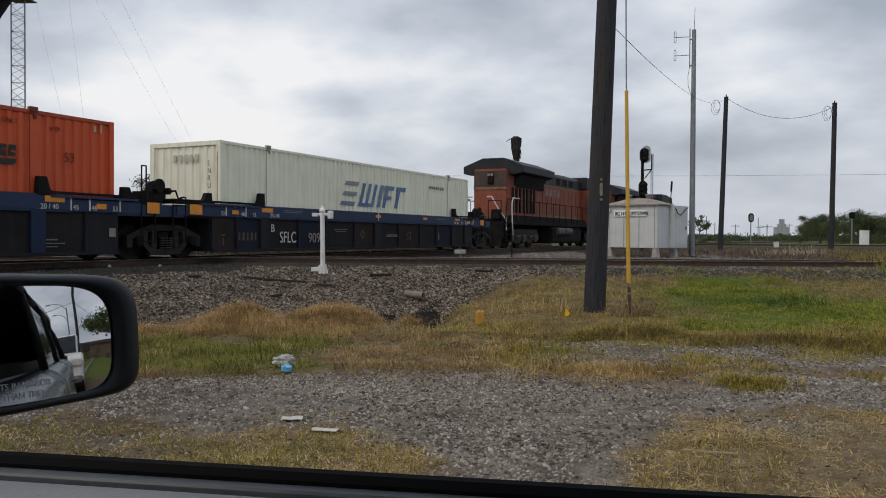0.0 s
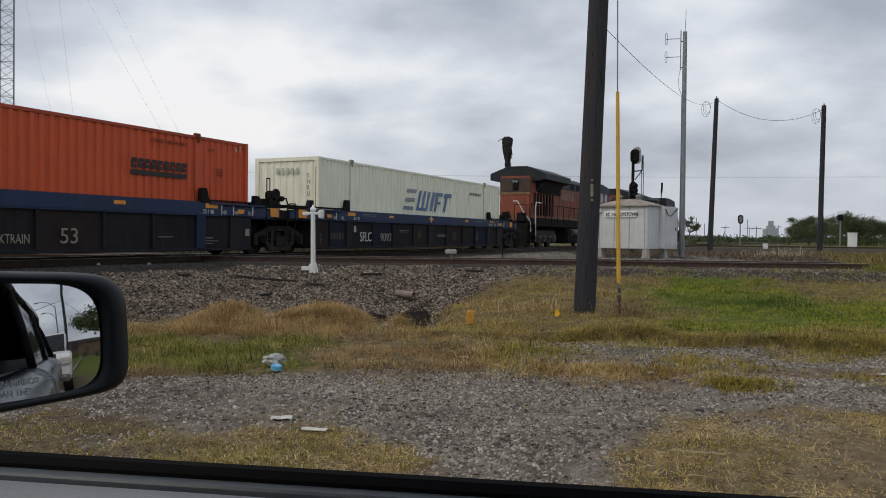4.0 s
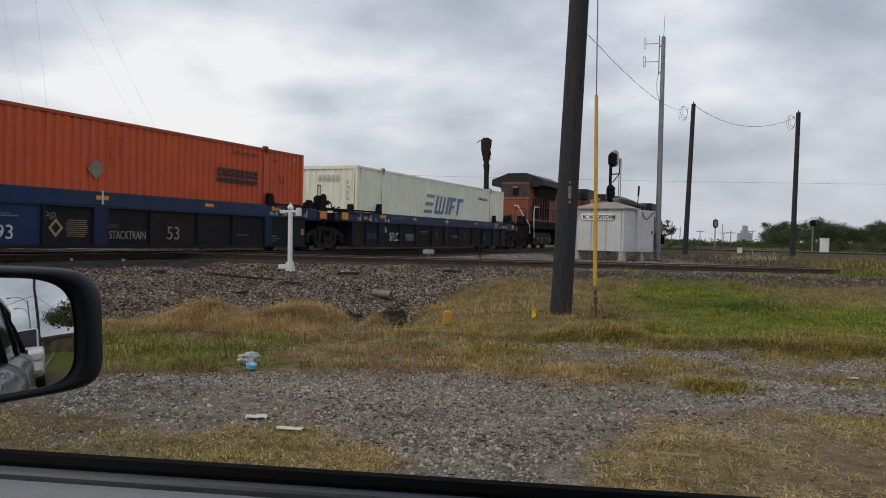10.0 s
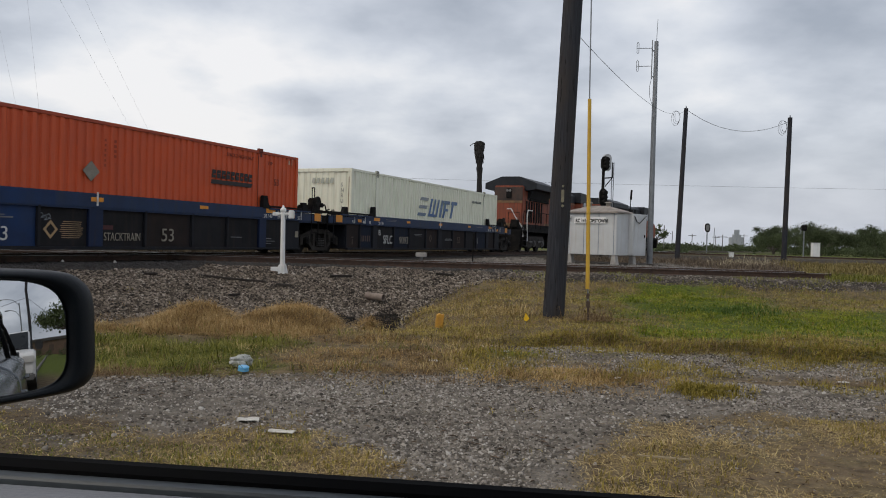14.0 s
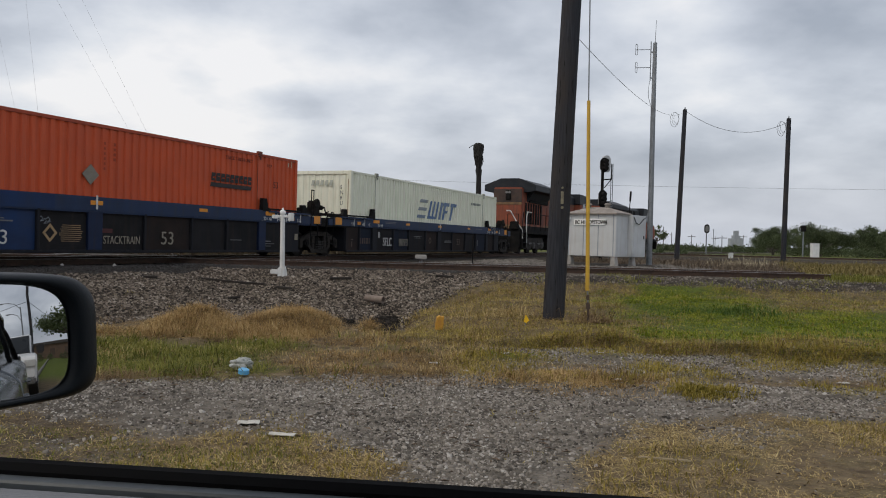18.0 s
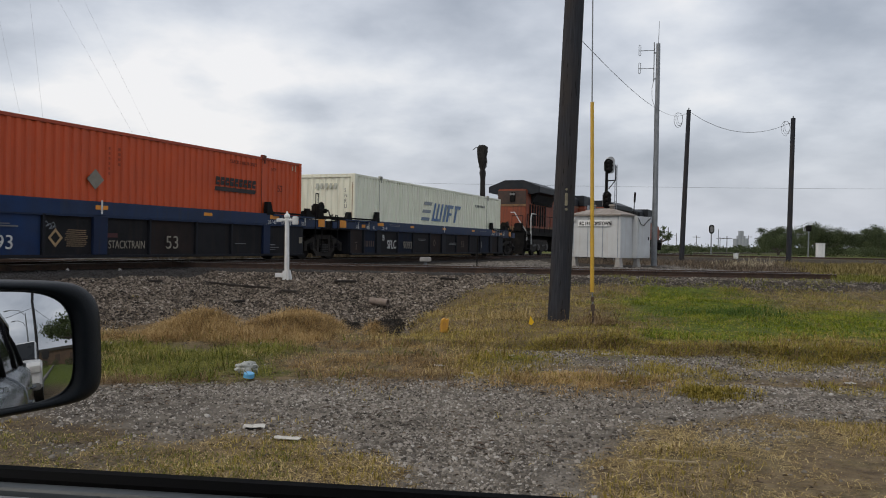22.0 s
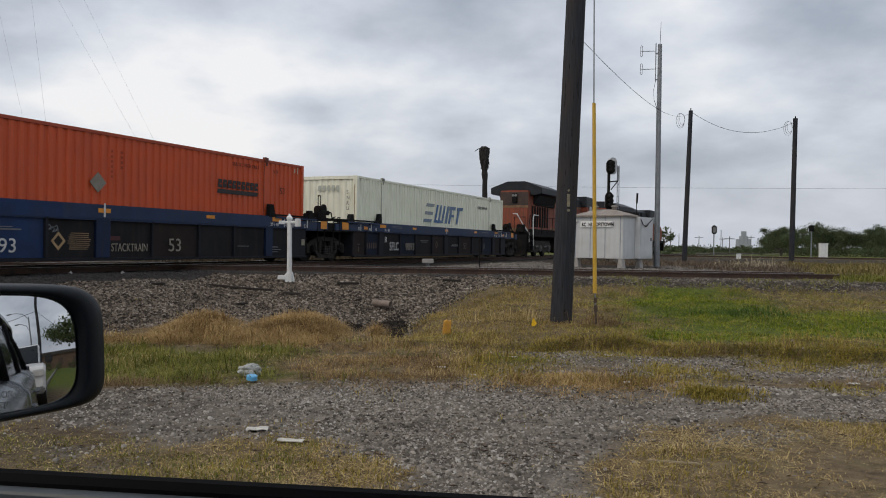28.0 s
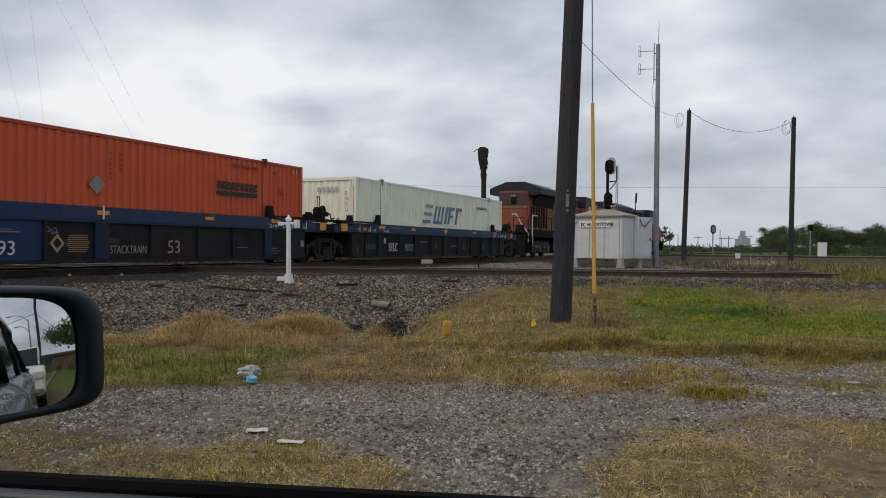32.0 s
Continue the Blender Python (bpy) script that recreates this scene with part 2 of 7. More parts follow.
M_POLE = pole_wood
M_CABLE = lambda: mat("black_cable", (0.02, 0.02, 0.02), (0.012, 0.012, 0.012), 5, 0.6)
M_LETTER_W = lambda: mat("white_lettering", (0.66, 0.66, 0.64), (0.45, 0.45, 0.44), 6, 0.6)
M_LETTER_C = lambda: mat("cream_lettering", (0.36, 0.32, 0.25), (0.17, 0.15, 0.12), 9, 0.6)
M_LETTER_K = lambda: mat("black_lettering", (0.0125, 0.0110, 0.0120), (0.0200, 0.0125, 0.0100), 6, 0.6)
M_CONC = lambda: mat("pale_concrete", (0.42, 0.40, 0.37), (0.30, 0.28, 0.26), 6, 0.9, 0, 0.4)


# ---- geometry helpers ----
def box(bm, c, s, rot=None, bevel=0.0):
    r = bmesh.ops.create_cube(bm, size=1.0)
    vs = r["verts"]
    m = Matrix.Translation(c) @ (rot.to_4x4() if rot else Matrix.Identity(4)) @ Matrix.Diagonal((*s, 1))
    bmesh.ops.transform(bm, matrix=m, verts=vs)
    if bevel:
        es = list({e for v in vs for e in v.link_edges})
        bmesh.ops.bevel(bm, geom=es, offset=bevel, segments=2, affect="EDGES", clamp_overlap=True)
    return bm


def rod(bm, a, b, r0, r1=None, seg=10):
    a, b = Vector(a), Vector(b)
    d = b - a
    r1 = r0 if r1 is None else r1
    m = Matrix.Translation((a + b) / 2) @ d.to_track_quat("Z", "Y").to_matrix().to_4x4()
    bmesh.ops.create_cone(bm, cap_ends=True, segments=seg, radius1=r0, radius2=r1, depth=d.length, matrix=m)
    return bm


def tube(bm, pts, r, seg=8):
    for p, q in zip(pts, pts[1:]):
        rod(bm, p, q, r, r, seg)
        bmesh.ops.create_icosphere(bm, subdivisions=1, radius=r, matrix=Matrix.Translation(q))
    return bm


def prism(bm, poly, axis, a, b, bevel=0.0):
    """A polygon of 2D points, extruded from a to b along an axis (0: points are y, z; 1: x, z; 2: x, y)."""
    def p3(p, t):
        q = list(p)
        q.insert(axis, t)
        return q
    va = [bm.verts.new(p3(p, a)) for p in poly]
    vb = [bm.verts.new(p3(p, b)) for p in poly]
    fs = [bm.faces.new(va), bm.faces.new(vb)]
    for i in range(len(poly)):
        j = (i + 1) % len(poly)
        fs.append(bm.faces.new((va[i], va[j], vb[j], vb[i])))
    bmesh.ops.recalc_face_normals(bm, faces=fs)
    if bevel:
        es = list({e for f in fs for e in f.edges})
        bmesh.ops.bevel(bm, geom=es, offset=bevel, segments=1, affect="EDGES", clamp_overlap=True)
    return bm


def mesh_of(name, bm, material, smooth=False):
    me = bpy.data.meshes.new(name)
    bm.normal_update()
    bm.to_mesh(me)
    bm.free()
    if material:
        me.materials.append(material)
    if smooth:
        for p in me.polygons:
            p.use_smooth = True
    return me


def part(name, bm, material, parent, label="", smooth=False, at=None):
    ob = new(name, mesh_of(name, bm, material, smooth))
    ob.parent = parent
    if at is not None:
        ob.matrix_basis = at
    return tagged(ob, label)


def thing(name, m, label, category, group="", kind=""):
    ob = new(name)
    ob.empty_display_size = 0.2
    ob.matrix_basis = m
    return tagged(ob, label, category, group, kind)


def solid(name, bm, material, m, label, category, group="", kind="", smooth=False):
    ob = new(name, mesh_of(name, bm, material, smooth))
    ob.matrix_basis = m
    return tagged(ob, label, category, group, kind)


def B():
    return bmesh.new()


def writing(name, text, size, material, parent, m, squash=1.0, depth=0.004, shear=0.0, label="", bold=0.0):
    """Built-in font letters as a thin mesh, size = cap height; lies in its own xy plane, begins at its left end."""
    cu = bpy.data.curves.new(name, "FONT")
    cu.body, cu.size, cu.extrude, cu.shear = text, size / 0.69, depth, shear
    cu.align_x, cu.offset = "LEFT", bold
    tmp = bpy.data.objects.new(name + "_curve", cu)
    scene.collection.objects.link(tmp)
    me = bpy.data.meshes.new_from_object(tmp.evaluated_get(bpy.context.evaluated_depsgraph_get()))
    bpy.data.objects.remove(tmp)
    me.materials.clear()
    me.materials.append(material)
    me.transform(Matrix.Diagonal((squash, 1, 1, 1)))
    ob = new(name, me)
    ob.parent = parent
    ob.matrix_basis = m
    return tagged(ob, label)


# ---- the railway's plan ----
RAIL = 0.88                                # height of the rail tops
TRACK_AZ = 23.88                           # the train's track, degrees clockwise from +Y
U = Vector((math.sin(radians(TRACK_AZ)), math.cos(radians(TRACK_AZ)), 0))
NR = Vector((U.y, -U.x, 0))                # across the track, towards the lot
C0 = NR * -16.126
BED = RAIL - 0.17
NEAR_Y = 22.12                             # centre line of the track across
EYE = Vector((0, 0, 1.5))


def on_track(s, off=0.0, z=0.0):
    p = C0 + U * s + NR * off
    return Vector((p.x, p.y, RAIL + z))


def track_pose(s, turn=0.0, off=0.0):
    p = on_track(s, off)
    return pose(p.x, p.y, p.z, 0, 0, 90 - TRACK_AZ - turn)


# ---- the ground ----
def fbm(x, y, s, seed, octaves=3):
    """Cheap layered value noise on arrays, -1..1."""
    tot, amp, norm = 0, 1.0, 0.0
    for o in range(octaves):
        k = s * 2 ** o
        xi, yi = np.floor(x * k), np.floor(y * k)
        fx, fy = x * k - xi, y * k - yi
        fx, fy = fx * fx * (3 - 2 * fx), fy * fy * (3 - 2 * fy)

        def h(a, b):
            v = np.sin(a * 127.1 + b * 311.7 + (seed + o) * 74.7) * 43758.5453
            return v - np.floor(v)
        v = (h(xi, yi) * (1 - fx) + h(xi + 1, yi) * fx) * (1 - fy) + (h(xi, yi + 1) * (1 - fx) + h(xi + 1, yi + 1) * fx) * fy
        tot, norm, amp = tot + amp * (2 * v - 1), norm + amp, amp * 0.5
    return tot / norm


def ss(a, b, v):
    t = np.clip((v - a) / (b - a), 0, 1)
    return t * t * (3 - 2 * t)


def lip_line(x):
    """The worn edge of the verge."""
    return np.interp(x, (-2, .5, 1.5, 2.3, 3.0, 4.1, 5.2, 9, 20), (11.2, 11.1, 11.0, 11.2, 10.85, 10.7, 10.3, 9.6, 9.3)) + .28 * fbm(x, x * .1, 1.3, 8)


def rise(x, y):
    """Height of the ground, without the small bumps."""
    p = x * U.y - y * U.x
    d = np.minimum(20.0 - y, p + 13.9)               # how far outside the track beds
    bank = np.clip(BED - 0.185 * d, -1.0, BED)
    right = 0.02 + 0.03 * ss(9.3, 10.8, y) + 0.12 * ss(-.1, .22, y - lip_line(x)) + 0.20 * ss(12.0, 18.5, y)
    left = 0.0 + 0.05 * ss(9, 12, y)
    w = ss(-0.6, 1.6, x)
    base = left * (1 - w) + right * w
    z = np.maximum(base, bank)
    z = np.where(y < 8, np.minimum(z, 0.0) + 0.0, z)
    # the dry hump and the washed-out hollow by the pipe
    z = z + 0.24 * np.exp(-((x + 4.0) / .48) ** 2 - ((y - 13.2) / 0.75) ** 2)
    z = z + 0.22 * np.exp(-((x + 2.40) / 0.68) ** 4 - ((y - 13.0) / 0.7) ** 2)
    z = z - 0.54 * np.exp(-((x + 0.95 + 0.14 * (y - 14)) / 0.62) ** 2 - ((y - 14.6) / 1.4) ** 2)
    z = z + 0.30 * np.exp(-((x + 1.13) / .17) ** 2 - ((y - 13.75) / .42) ** 2)
    z = z - 0.26 * np.exp(-((x + 1.63) / .20) ** 2 - ((y - 14.45) / .38) ** 2)
    far = ss(60, 160, y)
    return z * (1 - far) + 0.72 * far


def front_edge(x):
    return np.interp(x, (-9, -2.7, -1.56, -0.95, -0.35, 0.1, 0.8, 1.25, 1.75, 3.1, 4.1, 9), (5.8, 5.85, 5.95, 5.75, 5.1, 4.7, 5.1, 6.0, 6.8, 7.0, 7.1, 7.0))


def back_edge(x):
    return np.interp(x, (-9, -3.4, -1.5, -1.0, 0.1, 1.0, 2.6, 6, 12), (7.6, 7.75, 8.0, 8.6, 9.3, 9.5, 9.6, 9.2, 9.0))


def toe_line(x):
    return np.interp(x, (-20, -7, -5.3, -4.9, -3.8, -3.25, -2.9, -2.0, -1.5, -0.95, -0.35, 0.35, 1.2, 3, 20), (9, 11.6, 11.9, 14.2, 13.9, 12.6, 13.6, 13.9, 13.3, 13.6, 16.2, 17.8, 19.3, 19.2, 18.9))


def zones(x, y):
    """Weights of gravel, ballast, green grass and dry grass at places of the ground."""
    nz = fbm(x, y, 0.9, 3)
    n2 = fbm(x, y, 2.7, 9)
    wob = 0.6 * nz + 0.45 * n2
    gravel = ss(-0.4, 0.4, y - front_edge(x) + 1.7 * wob) * ss(-0.25, 0.25, back_edge(x) - y + wob)
    patch = np.exp(-((x - 1.45) / 1.0) ** 2 - ((y - 8.75) / .45) ** 2) + np.exp(-((x - 4.3) / 1.3) ** 2 - ((y - 8.8) / .35) ** 2)
    gravel = gravel * (1 - ss(.25, .6, patch + .35 * n2))
    bare = ss(8.6, 9.2, y) * ss(.05, -.25, y - lip_line(x)) * ss(.2, .9, x) * ss(-.3, .3, nz + .6 * n2 + .12)
    gravel = np.maximum(gravel, .85 * bare)
    p = x * U.y - y * U.x + 16.126
    near_bed = np.maximum(ss(30, 25, y + 2 * nz), ss(42, 34, y + 2 * nz) * ss(12, 9, x + nz))
    near_bed = np.maximum(near_bed, .9 * ss(24, 27, y) * ss(84, 70, y + 4 * nz))
    train_bed = ss(4.6, 3.2, np.maximum(p, -.2 * p) + nz) * ss(90, 60, y)
    ballast = ss(-0.3, 0.3, y - toe_line(x) + 0.5 * wob) * np.maximum(near_bed, train_bed)
    grass = np.clip(1 - gravel - ballast, 0, 1)
    strip = .8 * ss(-1.5, -2.4, x + 0.5 * nz) * ss(8.2, 8.8, y + .4 * n2) * ss(11.4, 10.4, y + .5 * nz)
    lawn = ss(2.3, 4.0, x - 0.2 * (y - 12) + nz) * ss(10.9, 12.0, y + .7 * nz)
    lawn = lawn * (1 - .85 * ss(5.5, 8.0, x + nz) * ss(14.2, 16.2, y + nz))
    lip = ss(0.0, 0.8, x) * ss(9.2, 10.0, y) * ss(11.6, 10.6, y) * 0.4
    behind = ss(9.0, 14.0, x) * ss(4.5, 3.0, y)
    green = np.clip(np.maximum(np.maximum(strip, lawn), lip) + 0.25 * n2, 0, 1) * ss(28, 21, y)
    green = np.maximum(np.maximum(green, behind), .8 * ss(45, 75, y))
    return gravel, ballast, grass * green, grass * (1 - green)


def ground_material():
    m = bpy.data.materials.new("lot_and_verge_soil")
    m.use_nodes = True
    nt = m.node_tree
    N, L = nt.nodes.new, nt.links.new
    b = nt.nodes["Principled BSDF"]
    b.inputs["Roughness"].default_value = 0.95
    b.inputs["Specular IOR Level"].default_value = 0.2
    tc, at = N("ShaderNodeTexCoord"), N("ShaderNodeVertexColor")
    at.layer_name = "soil"
    sep = N("ShaderNodeSeparateColor")
    L(at.outputs["Color"], sep.inputs[0])

    def two(c1, c2, s, d=6, lo=0.35, hi=0.65):
        n = N("ShaderNodeTexNoise")
        n.inputs["Scale"].default_value, n.inputs["Detail"].default_value = s, d
        n.inputs["Roughness"].default_value = 0.65
        L(tc.outputs["Object"], n.inputs["Vector"])
        r = N("ShaderNodeValToRGB")
        r.color_ramp.elements[0].position, r.color_ramp.elements[1].position = lo, hi
        r.color_ramp.elements[0].color, r.color_ramp.elements[1].color = (*c1, 1), (*c2, 1)
        L(n.outputs[0], r.inputs[0])
        return r.outputs[0]
    dry = two((0.085, 0.060, 0.036), (0.225, 0.168, 0.098), 5)
    grv = two((0.085, 0.073, 0.06), (0.235, 0.208, 0.174), 3)
    bal = two((0.018, 0.015, 0.012), (0.06, 0.048, 0.037), 3)
    grn = two((0.05, 0.072, 0.010), (0.125, 0.155, 0.020), 6)
    col = dry
    for w, c in (("Green", grn), ("Red", grv), ("Blue", bal)):
        mx = N("ShaderNodeMixRGB")
        L(sep.outputs[w], mx.inputs["Fac"]); L(col, mx.inputs["Color1"]); L(c, mx.inputs["Color2"])
        col = mx.outputs[0]
    # near-black mix for drips and dirt, and for shade under the train
    oil_shade_mix = N("ShaderNodeMixRGB")
    oil_shade_mix.inputs["Color2"].default_value = (.024, .021, .019, 1)
    L(at.outputs["Alpha"], oil_shade_mix.inputs["Fac"]); L(col, oil_shade_mix.inputs["Color1"])
    col = oil_shade_mix.outputs[0]
    v = N("ShaderNodeTexVoronoi")
    v.inputs["Scale"].default_value = 34
    L(tc.outputs["Object"], v.inputs["Vector"])
    bp = N("ShaderNodeBump")
    bp.inputs["Strength"].default_value, bp.inputs["Distance"].default_value = 0.8, 0.03
    L(v.outputs["Distance"], bp.inputs["Height"]); L(bp.outputs[0], b.inputs["Normal"])
    L(col, b.inputs["Base Color"])
    return m


def gully(x, y):
    """The washed-out hollow below the pipe; its dark soil and pit shade are coloured in."""
    return np.clip(1.5 * np.exp(-((x + 1.05) / .30) ** 2 - ((y - 15.6) / .6) ** 2) + 1.5 * np.exp(-((x + 1.72) / .17) ** 2 - ((y - 15.2) / .32) ** 2), 0, 1)


def oil_and_shade(x, y):
    """Where drips and painted-in shade of the train blacken the beds, and dirt the lot."""
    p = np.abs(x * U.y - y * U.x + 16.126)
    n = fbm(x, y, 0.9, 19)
    dirt_and_shade = .4 * ss(-1.7, -3.2, x + .5 * n) * ss(8.4, 7.0, y) * ss(4.6, 5.6, y)
    dirt_and_shade = np.maximum(dirt_and_shade, .95 * gully(x, y))
    return np.maximum(np.maximum(ss(3.0, 2.2, p + .4 * n) * .9, dirt_and_shade), ss(1.9, 1.2, np.abs(y - NEAR_Y) + .3 * n) * .75 * ss(14, 8, x))


def bumps(x, y):
    """Small unevenness: ruts, stones and lumps of turf."""
    g, ba, gr, dr = zones(x, y)
    turf = (gr + dr) * ss(7.8, 9.5, y) * ss(24, 19, y)
    return 0.02 * fbm(x, y, 0.8, 5) + 0.012 * fbm(x, y, 3.1, 6) * (1 + ba) + turf * (.035 * fbm(x, y, 2.0, 13, 2) + .025 * fbm(x, y, .9, 14, 1))


def build_ground():
    xs = np.concatenate([[-3000, -1200, -500, -250, -140, -90, -60, -42, -30, -24], np.arange(-20, -9, 0.5), np.arange(-9, 9, 0.12), np.arange(9, 26, 0.5), [28, 33, 42, 60, 90, 140, 250, 500, 1200, 3000]])
    ys = np.concatenate([[-3000, -1000, -400, -150, -80, -40, -20, -10, -4, 0, 1.5], np.arange(2.5, 22, 0.12), np.arange(22, 40, 0.6), [42, 46, 52, 60, 70, 85, 100, 130, 170, 250, 400, 800, 1600, 4000]])
    X, Y = np.meshgrid(xs, ys)
    Z = rise(X, Y)
    near = (np.abs(X) < 30) & (Y > 2) & (Y < 45)
    G, Ba, Gr, Dr = zones(X, Y)
    Z = Z + np.where(near, bumps(X, Y), 0)
    nx, ny = len(xs), len(ys)
    co = np.stack([X, Y, Z], -1).reshape(-1, 3)
    i = np.arange(nx * ny).reshape(ny, nx)
    q = np.stack([i[:-1, :-1], i[:-1, 1:], i[1:, 1:], i[1:, :-1]], -1).reshape(-1, 4)
    me = bpy.data.meshes.new("ground")
    me.from_pydata(co.tolist(), [], q.tolist())
    ca = me.color_attributes.new("soil", "FLOAT_COLOR", "POINT")
    ca.data.foreach_set("color", np.stack([G, Gr, Ba, oil_and_shade(X, Y)], -1).reshape(-1).astype(np.float32))
    for p in me.polygons:
        p.use_smooth = True
    me.materials.append(ground_material())
    tagged(new("ground", me), "gravel lot, patchy dry and green grass and a ballast bank", "ground", kind="structure")


build_ground()


def gz(x, y):
    return float(rise(np.array([float(x)]), np.array([float(y)]))[0])


# ---- tracks ----
def rail_profile(bm, a, b):
    prism(bm, [(-0.07, -0.17), (0.07, -0.17), (0.07, -0.155), (0.012, -0.14), (0.012, -0.045), (0.036, -0.035), (0.036, -0.004), (-0.036, -0.004), (-0.036, -0.035), (-0.012, -0.045), (-0.012, -0.14), (-0.07, -0.155)], 0, a, b)


def track(name, m, a, b, label, ties=True, tie_range=None):
    t = thing(name, m, label, "railway track", kind="structure")
    for side in (-0.7525, 0.7525):
        bm = B()
        rail_profile(bm, a, b)
        r = part("rail", bm, M_RUST(), t, at=pose(0, side, 0))
        bm = B()
        box(bm, ((a + b) / 2, 0, -0.003), (b - a, 0.062, 0.006))
        part("railhead", bm, M_RAILTOP(), r, "worn bright running surface")
    if ties:
        lo, hi = tie_range or (a, b)
        me = None
        for i in range(int((hi - lo) / 0.53)):
            if me is None:
                bm = B()
                box(bm, (0, 0, 0), (0.22, 2.6, 0.18), bevel=0.012)
                me = mesh_of("tie", bm, M_TIE())
            o = new("tie", me)
            o.parent = t
            rr = random.Random(i)
            o.matrix_basis = pose(lo + i * 0.53 + rr.uniform(-.03, .03), rr.uniform(-.04, .04), -0.245 + rr.uniform(-.015, .012), 0, 0, rr.uniform(-1.5, 1.5))
    return t


def build_tracks():
    track("train_track", track_pose(0), -60, 67.6, "dark rusty railway track under the standing train", tie_range=(2, 62))
    track("train_track_curve", track_pose(67.6, 4.2, .3), 0, 170, "rusty railway track bending away past the hut", ties=False)
    track("crossing_track", pose(0, NEAR_Y, RAIL), -60, 10.8, "rusty railway track across the lot's far side", tie_range=(-12, 10.6))
    track("far_track", pose(20, 82, RAIL, 0, 0, -7), -5, 260, "far railway track beyond the crossing", ties=False)


build_tracks()


# ---- the train ----
def axle_pair(parent, x, keep):
    """A wheelset turning about y in the truck's space."""
    r = 0.42
    bm = B()
    for y in (-0.72, 0.72):
        s = 1 if y > 0 else -1
        rod(bm, (0, y - 0.065, 0), (0, y + 0.065, 0), r, r, 28)
        rod(bm, (0, y - s * 0.085, 0), (0, y - s * 0.065, 0), r + 0.027, r + 0.027, 28)
        rod(bm, (0, y + s * 0.02, 0), (0, y + s * 0.09, 0), 0.16, 0.13, 14)
        for k in range(6):
            a = k * math.pi / 3
            rod(bm, (0.27 * math.cos(a), y + s * 0.05, 0.27 * math.sin(a)), (0.27 * math.cos(a), y + s * 0.075, 0.27 * math.sin(a)), 0.03, 0.03, 6)
    rod(bm, (0, -0.95, 0), (0, 0.95, 0), 0.08, 0.08, 10)
    w = part("wheelset", bm, mat("wheel_steel", (0.026, 0.022, 0.02), (0.012, 0.011, 0.01), 5, 0.8, 0.1, 0.2, spec=.2), parent, at=pose(x, 0, r))
    keep.append((w, Vector((x, 0, r)), r))
    return w


def truck(parent, x, keep, base=1.75):
    """A three-piece freight truck: side frames with their windows, spring nests, bolster and two wheelsets."""
    bm = B()
    box(bm, (0, 0, 0.56), (0.4, 2.0, 0.26), bevel=0.03)
    t = part("truck", bm, M_BLACK(), parent, at=pose(x, 0, 0))
    for s in (-1, 1):
        h = base / 2
        bm = B()
        prism(bm, [(-h - .34, .60), (-h + .05, .74), (-.5, .87), (.5, .87), (h - .05, .74), (h + .34, .60), (h + .34, .50), (h - .1, .58), (.45, .71), (-.45, .71), (-h + .1, .58), (-h - .34, .50)], 1, -.07, .07, bevel=.012)
        prism(bm, [(-.52, .11), (.52, .11), (.46, .25), (-.46, .25)], 1, -.08, .08, bevel=.012)
        for q in (-1, 1):
            prism(bm, [(q * (h + .34), .30), (q * (h + .34), .60), (q * (h + .17), .62), (q * (h + .17), .30)], 1, -.072, .072, bevel=.01)
            prism(bm, [(q * (h - .16), .32), (q * (h - .16), .64), (q * (h - .31), .66), (q * (h - .28), .38)], 1, -.072, .072, bevel=.01)
            prism(bm, [(q * (h - .16), .34), (q * (h - .20), .48), (q * .40, .25), (q * .46, .12)], 1, -.068, .068, bevel=.01)
            prism(bm, [(q * .44, .2), (q * .29, .2), (q * .29, .76), (q * .44, .76)], 1, -.066, .066, bevel=.01)
        part("side_frame", bm, mat("truck_grime", (0.0434, 0.0378, 0.0329), (0.0168, 0.0147, 0.0133), 5, .8, 0, .3, spec=.2), t, at=pose(0, s * 1.03, 0))
        bm = B()
        for k in range(3):
            for c in range(5):
                z0 = 0.27 + c * 0.06
                rod(bm, ((k - 1) * 0.14, s * 1.10, z0), ((k - 1) * 0.14, s * 1.10, z0 + 0.035), 0.062, 0.062, 10)
        part("spring_nest", bm, mat("spring_steel", (0.06, 0.056, 0.054), (0.02, 0.02, 0.02), 8, 0.6, 0.3), t)
        for sx in (-1, 1):
            bm = B()
            rod(bm, (sx * h, s * 1.0, 0.46), (sx * h, s * 1.17, 0.46), 0.14, 0.12, 12)
            box(bm, (sx * h, s * 1.18, 0.46), (0.12, 0.03, 0.1))
            part("bearing_cap", bm, M_BLACK(), t)
    for sx in (-1, 1):
        axle_pair(t, sx * base / 2, keep)
    return t


def flat_text(parent, text, x, z, size, material, y=-1.45, squash=1.0, name="lettering", shear=0.0):
    """Letters on the side that faces the lot, from x on, bottom at z."""
    return writing(name, text, size, material, parent, pose(x, y, z, 90, 0, 0), squash, 0.003, shear)


def bar_text(parent, bars, material, y=-1.45):
    for x, z, w, h in bars:
        bm = B()
        box(bm, (0, 0, 0), (w, 0.004, h))
        part("worn_lettering", bm, material, parent, at=pose(x, y, z))


MARKS = {1: (6.33, 7.12, 7.60, 8.42), -1: (-5.82, -6.65, -7.14, -7.94)}       # where the lengths are marked on the chords


